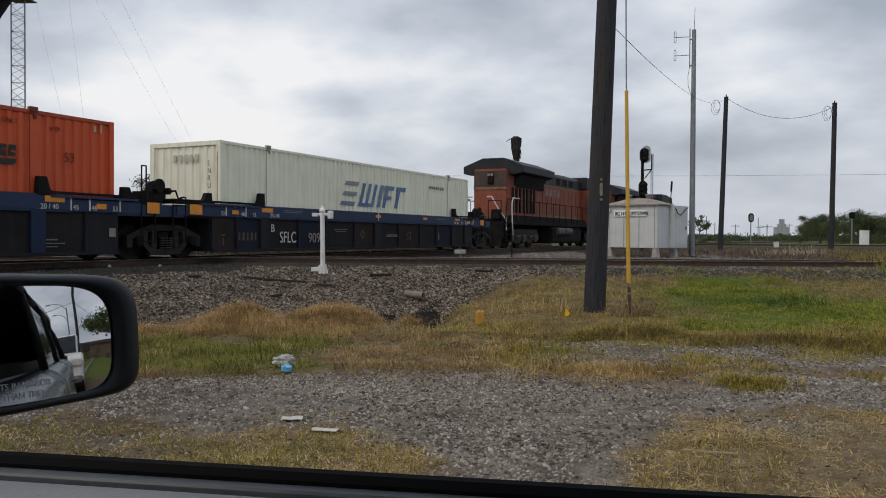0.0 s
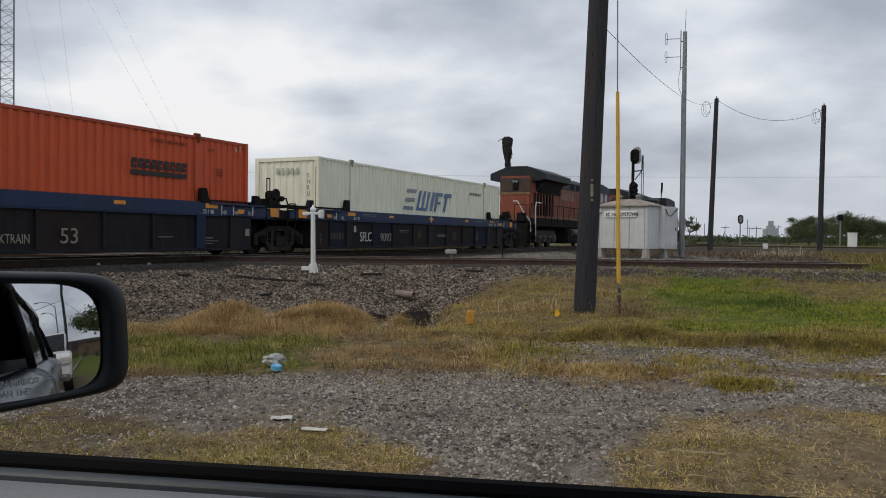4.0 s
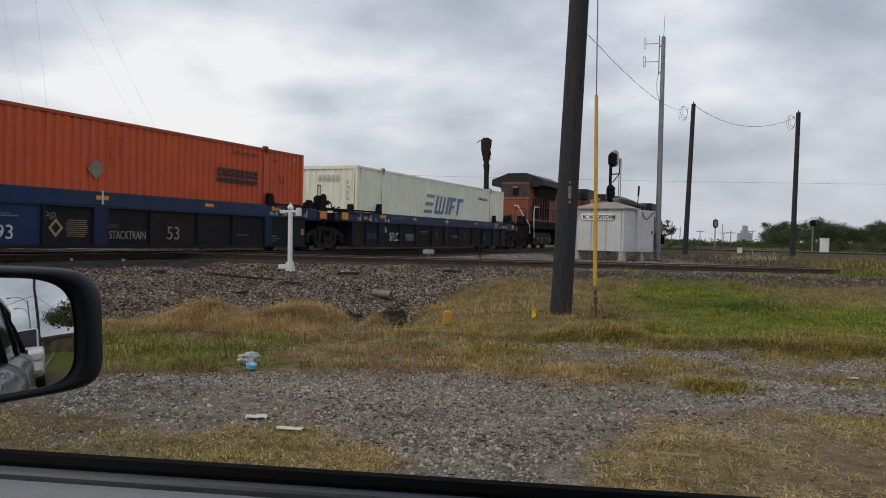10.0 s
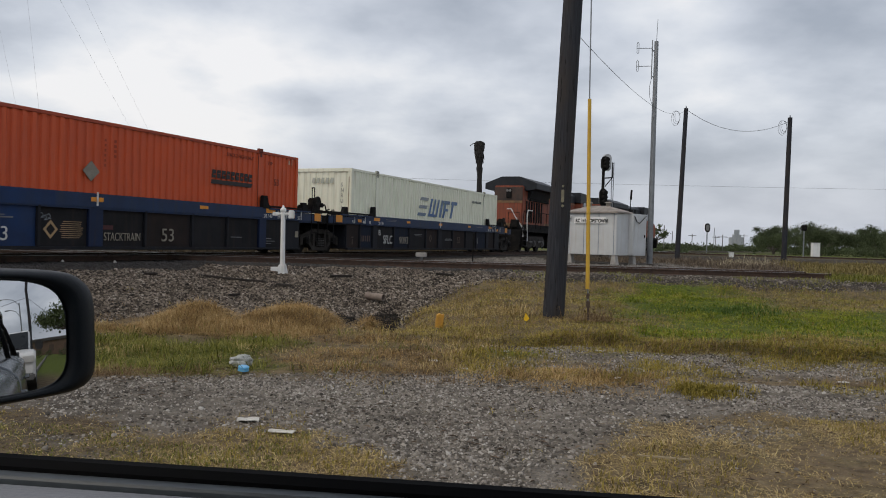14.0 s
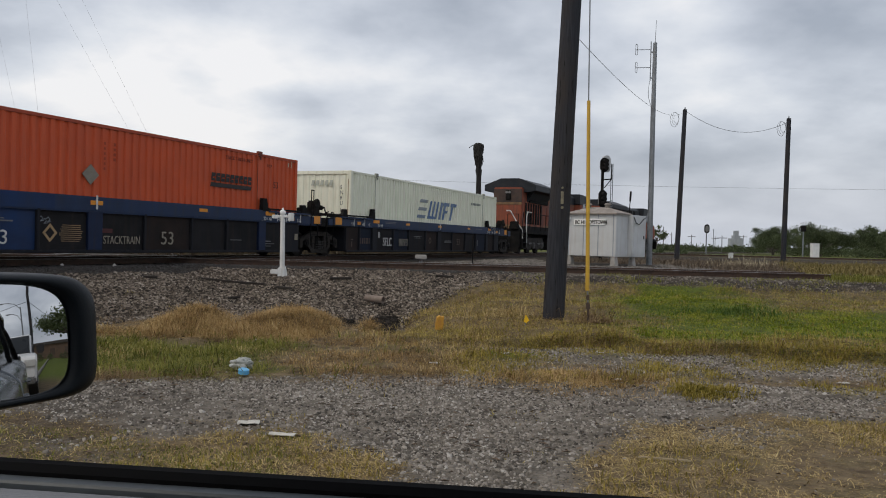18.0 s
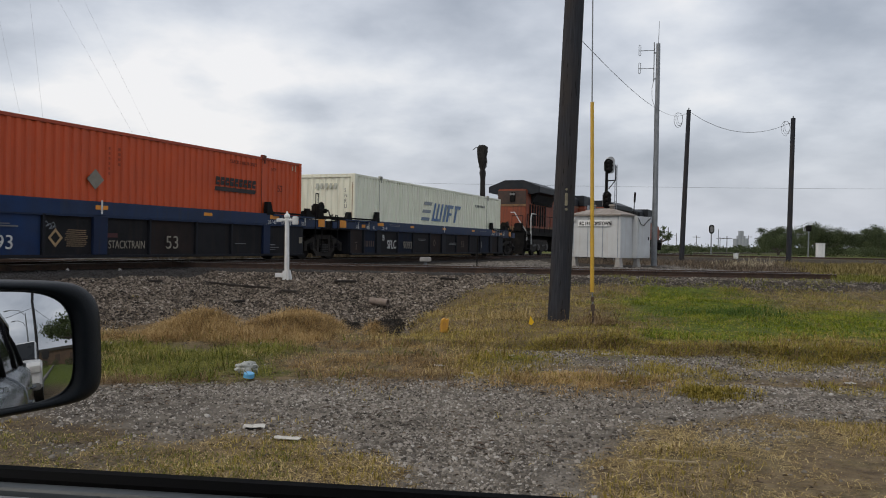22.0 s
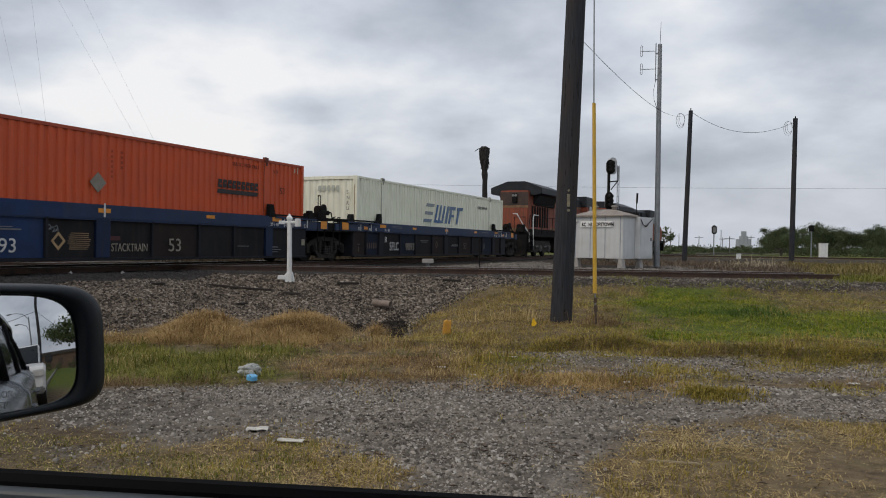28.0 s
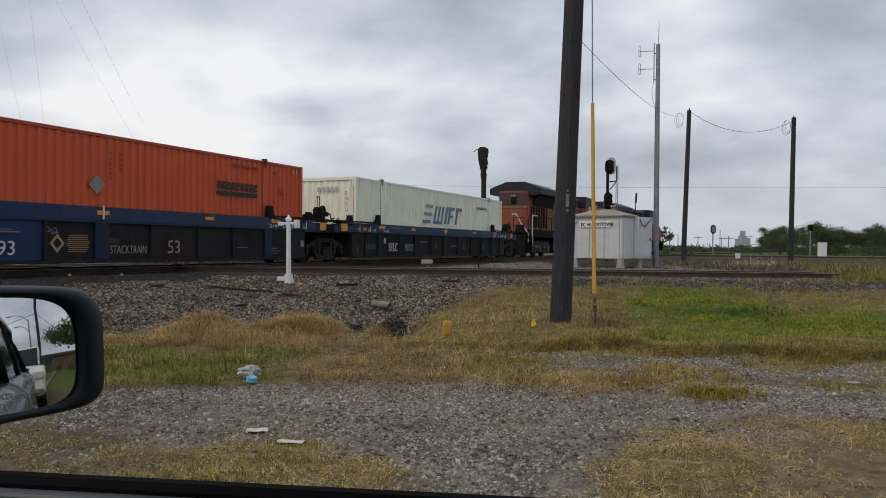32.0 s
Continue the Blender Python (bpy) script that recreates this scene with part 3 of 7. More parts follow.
def well_car(name, s, label, front_truck, rear_truck, keep):
    car = thing(name, track_pose(s), label, "well car", "cars of the train")
    hl = 8.42
    for side in (-1, 1):
        y = side * 1.36
        bm = B()
        box(bm, (0, y, 0.64), (hl * 2, 0.05, 0.98))
        box(bm, (0, y + side * 0.03, 0.19), (hl * 2, 0.14, 0.06), bevel=0.012)
        w = part("well_side", bm, M_SIDE(), car, "faded dark steel side sheet")
        bm = B()
        box(bm, (0, y + side * 0.02, 1.29), (hl * 2 - 2.6, 0.16, 0.34), bevel=0.02)
        box(bm, (0, y + side * 0.075, 1.105), (hl * 2 - 2.6, 0.05, 0.03))
        part("top_chord", bm, M_NAVY(), car, "navy blue painted top chord")
        for ex in (-1, 1):
            bm = B()
            box(bm, (ex * (hl - 0.1), y + side * 0.01, 1.24), (2.8, 0.14, 0.27), bevel=0.015)
            box(bm, (ex * (hl - 0.65), y - side * 0.1, 1.42), (2.3, 0.5, 0.05))
            part("end_chord", bm, M_NAVY(), car, "navy blue end section of the chord")
            for q in MARKS[ex]:
                bm = B()
                box(bm, (q, y + side * 0.088, 1.29), (0.035, 0.018, 0.31))
                part("position_mark", bm, M_LETTER_W(), car, "white painted position mark")
        for x, wd in ((-.02, .41), (-1.54, .07), (1.54, .07), (-3.24, .07), (3.24, .07), (-4.7, .07), (4.7, .07), (-6.34, .34), (6.34, .34), (-7.5, .06), (7.5, .06)):
            bm = B()
            prism(bm, [(x - wd / 2, .22), (x + wd / 2, .22), (x + wd / 2, 1.12), (x - wd / 2, 1.12)], 1, y + side * 0.02, y + side * 0.11, bevel=0.01)
            # wide posts of the blue car: navy with their shade painted in
            part("side_post", bm, mat("shaded_navy_post", (0.0101, 0.0218, 0.0608), (0.0078, 0.0156, 0.0429), 2, .6, 0, .1, dirt=(0.0234, 0.0234, 0.0273, 0.6), streak=1, spec=.25) if wd > .2 and name.startswith("blue") else M_SIDE(), car)
        for x, z, wx, hz in ((0, 1.32, .36, .10), (3.66, 1.32, .34, .09), (-3.4, 1.32, .34, .09), (6.72, 1.36, .47, .13), (7.90, 1.24, .26, .12), (-6.22, 1.34, .5, .12), (-7.59, 1.24, .26, .11), (9.40, 1.26, .38, .26), (-9.08, 1.27, .44, .26)):
            bm = B()
            box(bm, (x, y + side * 0.105, z), (wx, 0.008, hz), bevel=0.002)
            part("reflector", bm, M_AMBER(), car, "yellow-orange reflective tape")
        bm = B()
        box(bm, (0, y + side * 0.112, 1.33), (.05, .008, .32))
        part("centre_mark", bm, M_LETTER_W(), car, "white centre line mark")
    for ex in (-1, 1):
        for num, q, dx in zip(("20 / 40", "45", "48", "53"), MARKS[ex], (.05, .04, .04, -.22) if ex > 0 else (-.28, -.22, -.22, -.22)):
            flat_text(car, num, q + dx, 1.145, .11, M_LETTER_W(), -1.462, squash=.95, name="position_number")
    # patched and weathered sheets between the posts
    coats = [mat("rust_browned_sheet", (0.0375, 0.0270, 0.0232), (0.0195, 0.0158, 0.0150), 1.6, .85, 0, .2, dirt=(0.0225, 0.0225, 0.0255, 0.8), streak=1, spec=.15),
             mat("blue_grey_sheet", (0.0150, 0.0218, 0.0390), (0.0112, 0.0142, 0.0225), 1.4, .8, 0, .2, dirt=(0.0338, 0.0255, 0.0225, 0.6), streak=1, spec=.15),
             mat("dusty_grey_sheet", (0.0245, 0.0238, 0.0258), (0.0136, 0.0136, 0.0150), 1.8, .85, 0, .2, dirt=(0.0340, 0.0272, 0.0231, 0.6), streak=1, spec=.15)]
    edges = (-8.38, -7.54, -6.53, -4.75, -3.29, -1.59, -.24, .20, 1.49, 3.19, 4.65, 6.15, 6.53, 7.46)
    order = (0, 1, 2, 1, 2, 0, 2, 2, 0, 2, 1, 2, 0) if name.startswith("dark") else (2, 2, 1, 2, 2, 2, 2, 2, 0, 2, 2, 1, 2)
    for k, (x0, x1) in enumerate(zip(edges, edges[1:])):
        if x1 - x0 > .5:
            bm = B()
            box(bm, ((x0 + x1) / 2, -1.387, .655), (x1 - x0 - .02, .006, .84))
            part("side_sheet", bm, coats[order[k]], car)
    bm = B()
    box(bm, (0, 0, 0.2), (hl * 2, 2.66, 0.05))
    for k in range(-7, 8):
        box(bm, (k * 1.1, 0, 0.24), (0.12, 2.66, 0.08))
    part("well_floor", bm, M_BLACK(), car)
    for ex in (-1, 1):
        bm = B()
        box(bm, (ex * hl, 0, 0.75), (0.06, 2.66, 1.1))
        part("bulkhead", bm, M_SIDE(), car)
        bm = B()
        prism(bm, [(ex * hl, .85), (ex * hl, 1.3), (ex * (hl + 2.25), 1.3), (ex * (hl + 2.25), .95), (ex * (hl + 1.0), .80)], 1, -0.45, 0.45, bevel=0.02)
        box(bm, (ex * (hl + 1.0), 0, 1.26), (2.0, 2.7, 0.08), bevel=0.01)
        part("end_sill", bm, M_BLACK(), car, "grimy black end structure over the truck")
        for side in (-1, 1):
            bm = B()
            box(bm, (ex * (hl + 1.0), side * 1.36, 1.2), (2.1, 0.1, 0.3), bevel=0.012)
            part("end_sill_side", bm, M_NAVY() if ex > 0 else M_BLACK(), car)
        bm = B()
        box(bm, (ex * (hl + .62), 0, 1.50), (1.5, 2.84, .045))
        for sd in (-1, 1):
            bs = B()
            box(bs, (ex * (hl - 1.0), sd * 1.40, 1.50), (2.0, .12, .05))
            part("side_walkway", bs, M_BLACK(), car)
            bs = B()
            box(bs, (ex * (hl + .62), sd * 1.40, 1.44), (1.4, .04, .1))
            part("walkway_bracket", bs, M_BLACK(), car)
        part("end_walkway", bm, M_BLACK(), car, "grated steel walkway")
        for side in (-1, 1):
            # container guides with their sloped ears
            for gx in (hl - 2.1, hl + 0.05):
                bm = B()
                prism(bm, [(ex * gx, 1.42), (ex * (gx + .42), 1.42), (ex * (gx + .42), 1.5), (ex * (gx + .3), 1.55), (ex * (gx + .22), 1.72 if gx > hl else 1.82), (ex * (gx + .03), 1.72 if gx > hl else 1.82)], 1, side * 1.33, side * 1.47, bevel=0.01)
                part("container_guide", bm, M_BLACK(), car)
            bm = B()
            xx = ex * (hl + (.64 if ex > 0 and name.startswith("blue") else 1.0))
            tz = 2.26 if ex > 0 and name.startswith("blue") else 1.56
            tube(bm, [(xx, side * 1.44, .42), (xx, side * 1.44, tz), (xx + ex * .14, side * 1.44, tz), (xx + ex * .14, side * 1.44, 1.42)], 0.018, 6)
            tube(bm, [(xx + ex * .42, side * 1.44, .42), (xx + ex * .42, side * 1.44, 1.4)], 0.018, 6)
            for z in (.45, .75, 1.05, 1.35):
                tube(bm, [(xx, side * 1.44, z), (xx + ex * .42, side * 1.44, z)], 0.014, 6)
            part("end_ladder", bm, M_BLACK(), car, "black ladder and grab irons")
        bm = B()
        tube(bm, [(ex * (hl + .15), .2, 1.44), (ex * (hl + .15), .2, 1.72), (ex * (hl + .15), .75, 1.72), (ex * (hl + .15), .75, 1.44)], 0.02, 6)
        part("crossover_rail", bm, M_BLACK(), car)
    bm = B()
    box(bm, (hl + 1.55, -.9, 1.80), (.34, .3, .30), bevel=.05)
    box(bm, (hl + 1.5, -.75, 1.60), (.6, .6, .2), bevel=0.03)
    box(bm, (hl + 1.86, -1.0, 1.72), (.2, .24, .16), bevel=.04)
    rod(bm, (hl + 1.5, -1.08, 1.84), (hl + 1.5, -1.14, 1.84), .17, .17, 16)
    part("handbrake", bm, M_BLACK(), car)
    bm = B()
    tube(bm, [(hl + .95, -1.3, 1.5), (hl + 1.0, -1.3, 1.82), (hl + 1.12, -1.3, 1.92), (hl + 1.3, -1.2, 1.92)], .018, 6)
    part("brake_pipe", bm, M_BLACK(), car)
    bm = B()
    tube(bm, [(hl + 1.06, -1.3, 1.5), (hl + 1.1, -1.3, 1.74), (hl + 1.3, -1.2, 1.78)], .016, 6)
    part("brake_pipe", bm, M_BLACK(), car)
    bm = B()
    tube(bm, [(hl + 1.9, -1.0, 1.7), (hl + 2.15, -1.0, 1.75), (hl + 2.25, -1.0, 1.55), (hl + 2.45, -1.0, 1.6)], .022, 6)
    part("brake_pipe", bm, M_BLACK(), car)
    if front_truck:
        truck(car, hl + 1.73, keep)
        bm = B()
        box(bm, (hl + 2.75, 0, .88), (.9, .22, .26), bevel=.03)
        part("coupler", bm, M_BLACK(), car)
    if rear_truck:
        truck(car, -hl - 1.73, keep)
    return car


def corrugated(bm, x0, x1, z0, z1, y, side, pitch=0.28, depth=0.04):
    """A trapezoid-corrugated sheet along x, outer faces towards side*y."""
    n = max(1, int(round((x1 - x0) / pitch)))
    pts = []
    for i in range(n):
        a = x0 + (x1 - x0) * i / n
        w = (x1 - x0) / n
        pts += [(a, 0), (a + w * .40, 0), (a + w * .55, 1), (a + w * .88, 1)]
    pts.append((x1, 0))
    lo = [bm.verts.new((x, y - side * depth * d, z0)) for x, d in pts]
    hi = [bm.verts.new((x, y - side * depth * d, z1)) for x, d in pts]
    for i in range(len(pts) - 1):
        bm.faces.new((lo[i], lo[i + 1], hi[i + 1], hi[i]) if side < 0 else (lo[i + 1], lo[i], hi[i], hi[i + 1]))


def container(name, s, material, label):
    """A 53-foot container: corner and 40-foot posts, rails, corrugated sides and ends, roof bows, castings."""
    c = thing(name, track_pose(s), label, "shipping container", "containers on the train")
    hl, hw, z0, z1 = 8.075, 1.30, 0.27, 3.19
    dark = mat("container_seam", (0.16, 0.03, 0.012), (0.1, 0.02, 0.01), 4, 0.7) if name.startswith("orange") else mat("cream_seam", (0.3, 0.31, 0.25), (0.2, 0.2, 0.17), 4, 0.7)
    for side in (-1, 1):
        for a, b, p in ((-hl + .12, -6.13, .24), (-5.97, 5.97, .24), (6.13, hl - .12, .24)):
            bm = B()
            corrugated(bm, a, b, z0 + .12, z1 - .08, side * (hw - .015), side, p)
            part("side_panel", bm, material, c)
        bm = B()
        box(bm, (0, side * (hw - .03), z1 - .04), (hl * 2, .06, .08), bevel=.006)
        part("top_rail", bm, mat("worn_red_rail", (.42, .062, .018), (.30, .045, .017), 2, .6) if name.startswith("orange") else material, c)
        bm = B()
        box(bm, (0, side * (hw - .03), z0 + .07), (hl * 2, .06, .14), bevel=.006)
        part("bottom_rail", bm, material, c)
        for x in (-6.05, 6.05):
            bm = B()
            box(bm, (x, side * (hw - .035), (z0 + z1) / 2), (.16, .05, z1 - z0 - .2))
            part("forty_foot_post", bm, material, c)
            bm = B()
            box(bm, (x, side * (hw - .02), z1 + .005), (.19, .1, .12), bevel=.01)
            box(bm, (x + .03, side * (hw + .008), z1 - .14), (.07, .02, .1), bevel=.004)
            part("lifting_casting", bm, dark, c)
            bm = B()
            box(bm, (x - .085, side * (hw - .008), (z0 + z1) / 2), (.014, .012, z1 - z0 - .25))
            part("post_seam", bm, dark, c)
    for ex in (-1, 1):
        for side in (-1, 1):
            bm = B()
            box(bm, (ex * (hl - .06), side * (hw - .075), (z0 + z1) / 2), (.14, .17, z1 - z0 + .012), bevel=.012)
            part("corner_post", bm, material, c)
        bm = B()
        corrugated(bm, -1.2, 1.2, z0 + .15, z1 - .12, 0, -1, .26, .03)
        part("end_panel", bm, material, c, at=pose(ex * (hl - .03), 0, 0, 0, 0, 90 * ex))
        bm = B()
        box(bm, (ex * (hl - .04), 0, z1 - .06), (.08, 2.5, .13), bevel=.008)
        part("end_rail", bm, material, c)
        bm = B()
        box(bm, (ex * (hl - .04), 0, z0 + .07), (.08, 2.5, .15), bevel=.008)
        part("end_sill", bm, material, c)
    bm = B()
    box(bm, (0, 0, z1 - .03), (hl * 2 - .1, 2.5, .02))
    for k in range(27):
        box(bm, (-hl + .3 + k * .595, 0, z1 - .017), (.09, 2.46, .018))
    part("roof", bm, material, c)
    bm = B()
    box(bm, (0, 0, z0 + .03), (hl * 2 - .1, 2.5, .05))
    part("underframe", bm, M_BLACK(), c)
    return c


WHEELS = []


def build_train():
    y = -1.30
    a = well_car("blue_well_car", 13.5, "long dark blue and grey well car carrying an orange container", True, True, WHEELS)
    b = well_car("dark_well_car", 33.4, "long dark grimy well car with navy chord carrying a cream container", True, False, WHEELS)
    blue = mat("fresh_blue_patch", (0.0117, 0.0378, 0.1215), (0.0099, 0.0243, 0.0720), 1.5, .6, 0, .1, dirt=(0.0270, 0.0360, 0.0540, 0.6), spec=.25)
    for x0, x1 in ((-3.2, -1.58), (-4.66, -3.28)):
        bm = B()
        box(bm, ((x0 + x1) / 2, -1.392, .66), (x1 - x0, .012, .86))
        part("repainted_panel", bm, blue, a, "brighter blue repainted side panel")
    bm = B()
    box(bm, (-1.95, -1.466, 1.29), (1.6, .008, .33))
    part("repainted_chord", bm, blue, a, "brighter blue patch on the chord")
    # markings on the first car
    flat_text(a, "STACKTRAIN", .22, .37, .19, M_LETTER_C(), squash=.70)
    flat_text(a, "53", 2.07, .37, .33, M_LETTER_C(), squash=1.05)
    flat_text(a, "93", -2.68, .35, .29, M_LETTER_W(), squash=1.05)
    bm = B()
    prism(bm, [(0, .21), (.19, 0), (0, -.21), (-.19, 0), (-.12, 0), (0, -.13), (.12, 0), (0, .13), (-.12, 0), (-.19, 0)], 1, -.003, .003)
    part("painted_diamond", bm, mat("tan_lettering", (.42, .28, .14), (.3, .2, .1), 6, .6), a, at=pose(-1.2, -1.4, .60))
    bar_text(a, [(-.66 + .02 * (k % 3), .42 + k * .045, .62 - .03 * abs(k - 4), .012) for k in range(9)], mat("tan_lettering", (.42, .28, .14)), -1.39)
    bar_text(a, [(-2.6, .83, .9, .03), (-2.7, .88, .7, .02), (5.3, 1.36, .9, .02), (5.3, 1.31, .8, .02), (5.1, .52, .5, .02), (6.6, .5, .4, .03), (6.7, .42, .55, .02), (6.6, .35, .4, .02)], mat("faint_lettering", (.2, .2, .2), (.1, .1, .11)), -1.45)
    bar_text(a, [(.3, .68, .5, .1)], mat("faded_red_lettering", (.09, .02, .02), (.05, .02, .02)), -1.39)
    bar_text(a, [(8.24, .66, .18, .2)], mat("beige_plate", (.30, .27, .2), (.2, .18, .14)), -1.41)
    bm = B()
    for k, (gx, gz_) in enumerate(((-1.52, .86), (-1.42, .90), (-1.33, .85), (-1.24, .88))):
        tube(bm, [(gx - .05, 0, gz_ + .03), (gx, 0, gz_ + .06), (gx + .04, 0, gz_), (gx - .02, 0, gz_ - .05), (gx + .06, 0, gz_ - .04)], .007, 4)
    part("scribbled_mark", bm, mat("chalky_paint", (.26, .29, .32), (.2, .22, .25)), a, "chalky scribbled paint mark", at=pose(0, -1.39, 0))
    # markings on the second car
    flat_text(b, "SFLC", -5.64, .40, .33, M_LETTER_W(), squash=.8)
    flat_text(b, "9093", -4.22, .40, .3, M_LETTER_C(), squash=1.0)
    flat_text(b, "B", -6.05, .72, .22, M_LETTER_W())
    bar_text(b, [(-5.0, 1.36, .95, .02), (-5.0, 1.31, .85, .02), (5.1, 1.33, .9, .03), (4.9, .62, .06, .3), (1.0, .60, .9, .02), (1.0, .64, .8, .02), (1.0, .68, .7, .015), (-2.4, .82, .8, .02), (-2.4, .76, .6, .02)], mat("faint_lettering", (.2, .2, .2)), -1.46)
    faded = mat("faded_brown_lettering", (.10, .065, .05), (.05, .035, .03), 5, .8)
    flat_text(b, "53", 2.2, .48, .3, faded, -1.40)
    bar_text(b, [(-7.35 + k * .17, .58, .10 if k % 2 else .07, .22) for k in range(5)] + [(-8.0, .62, .16, .04), (-8.0, .45, .05, .2)], faded, -1.40)
    bm = B()
    prism(bm, [(0, .17), (.15, 0), (0, -.17), (-.15, 0), (-.10, 0), (0, -.11), (.10, 0), (0, .11), (-.10, 0), (-.15, 0)], 1, -.003, .003)
    part("painted_diamond", bm, faded, b, at=pose(-.95, -1.396, .66))
    o = container("orange_container", 13.8, M_ORANGE(), "bright orange corrugated steel container riding in the well")
    w = container("cream_container", 33.47, M_CREAM(), "cream corrugated steel container with faded blue lettering")
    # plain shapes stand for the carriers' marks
    for k in range(9):
        bm = B()
        q = 3.84 + k * .205
        lo, hi = (2.31, 2.33) if k % 2 else (2.27, 2.31)
        prism(bm, [(q, 2.19), (q + .16, 2.19), (q + .165, lo), (q + .005, lo)], 1, y - .006, y)
        prism(bm, [(q + .01, hi), (q + .17, hi), (q + .18, 2.42), (q + .02, 2.42)], 1, y - .006, y)
        prism(bm, [(q, lo - .01), (q + .06, lo - .01), (q + .065, hi + .01), (q + .005, hi + .01)], 1, y - .005, y - .001)
        part("name_mark", bm, M_LETTER_K(), o, "black block lettering shape")
    bm = B()
    prism(bm, [(3.8, 2.02), (5.62, 2.02), (5.68, 2.14), (3.83, 2.14)], 1, y - .006, y)
    part("name_bar", bm, M_LETTER_K(), o, "black slanted bar")
    bm = B()
    prism(bm, [(0, .24), (.24, 0), (0, -.24), (-.24, 0)], 1, -.02, 0)
    part("placard_holder", bm, mat("grey_placard", (.27, .25, .21), (.2, .17, .13), 6, .6, .3), o, "grey metal diamond placard holder", at=pose(-.36, y, 1.98))
    flat_text(o, "53", 6.75, 2.18, .2, mat("dark_red_lettering", (.16, .03, .015), (.1, .02, .01)), y - .004)
    bar_text(o, [(.35, 2.75 - k * .12, .07, .07) for k in range(4)] + [(.05, 2.75 - k * .12, .05, .06) for k in range(6)], mat("rubbed_red_lettering", (.36, .055, .02), (.28, .045, .018)), y - .004)
    stencil = mat("dark_red_lettering", (.16, .03, .015))
    flat_text(o, "STACK 2 HIGH ONLY", 4.45, 2.86, .10, stencil, y - .004, squash=.9)
    flat_text(o, "VTP", 6.42, 2.80, .10, stencil, y - .004)
    blue = mat("faded_blue_lettering", (.05, .13, .30), (.16, .22, .3), 1.5, .6)
    for k, (x0, wd) in enumerate(((-2.2, .95), (-1.15, 1.15), (.05, .3), (.45, .8), (1.35, .9))):
        bm = B()
        sl = .32
        if k == 0:
            for z, xx in ((1.66, 0), (2.0, .14), (2.36, .28)):
                prism(bm, [(x0 + xx - .1, z), (x0 + xx + wd - .2, z), (x0 + xx + wd - .12, z + .14), (x0 + xx, z + .14)], 1, y - .006, y)
        elif k == 1:
            for q in (0, .4, .8):
                prism(bm, [(x0 + q, 1.66), (x0 + q + .18, 1.66), (x0 + q + .18 + sl, 2.48), (x0 + q + sl, 2.48)], 1, y - .006, y)
            prism(bm, [(x0 - .05, 1.66), (x0 + .95, 1.66), (x0 + .99, 1.78), (x0, 1.78)], 1, y - .009, y - .003)
        elif k == 2:
            prism(bm, [(x0, 1.66), (x0 + .24, 1.66), (x0 + .24 + sl, 2.48), (x0 + sl, 2.48)], 1, y - .006, y)
        else:
            prism(bm, [(x0, 1.66), (x0 + .22, 1.66), (x0 + .22 + sl, 2.48), (x0 + sl, 2.48)], 1, y - .006, y)
            prism(bm, [(x0 + .15, 2.32), (x0 + .85, 2.32), (x0 + .92, 2.48), (x0 + .2, 2.48)], 1, y - .009, y - .003)
            if k == 3:
                prism(bm, [(x0 + .15, 1.98), (x0 + .65, 1.98), (x0 + .7, 2.1), (x0 + .2, 2.1)], 1, y - .009, y - .003)
        part("name_mark", bm, mat("faded_gold_lettering", (.32, .33, .30), (.1, .17, .27), 1.5, .6) if k == 0 else blue, w, "faded slanted blue lettering shape")
    bar_text(w, [(4.3 + k * .2, 2.62, .13, .12) for k in range(7)], mat("grey_lettering", (.2, .22, .2)), y - .004)
    run = mat("rust_run", (.27, .19, .11), (.42, .36, .25), 7, .7)
    for yy, z0, z1, wd in ((-.98, .55, 1.45, .05), (-.90, .7, 1.25, .035), (-1.2, .6, 2.9, .025), (.2, .5, .9, .05)):
        bm = B()
        prism(bm, [(yy - wd, z1), (yy + wd * .6, z1 - .05), (yy + wd, z0 + .2), (yy + wd * .3, z0), (yy - wd * .7, z0 + .12)], 0, -8.086, -8.08)
        part("rust_run", bm, run, w, "brown rust run")
    bar_text(o, [(7.56, 2.98, .06, .13), (7.72, 3.0, .03, .2)], mat("pale_tag", (.55, .48, .33), (.4, .34, .22)), y - .006)
    # faint marks on the cream container's near end
    for k in range(5):
        bm = B()
        prism(bm, [(.43 - k * .2, 2.64), (.31 - k * .2, 2.64), (.27 - k * .2, 2.84), (.39 - k * .2, 2.84)], 0, -8.088, -8.08)
        part("end_mark", bm, mat("faint_grey_lettering", (.50, .52, .45), (.44, .46, .4)), w, "faint grey lettering shape")
    for k, ch in enumerate("SNRU1"):
        writing("stencilled_letter", ch, .15, mat("dark_grey_lettering", (.09, .1, .09), (.06, .07, .06), 5, .6), w, pose(-8.095, -.86, 2.5 - k * .2 - (.06 if k == 4 else 0), 90, 0, -90), .8, .002)
    return [a, b, o, w]


TRAIN = build_train()


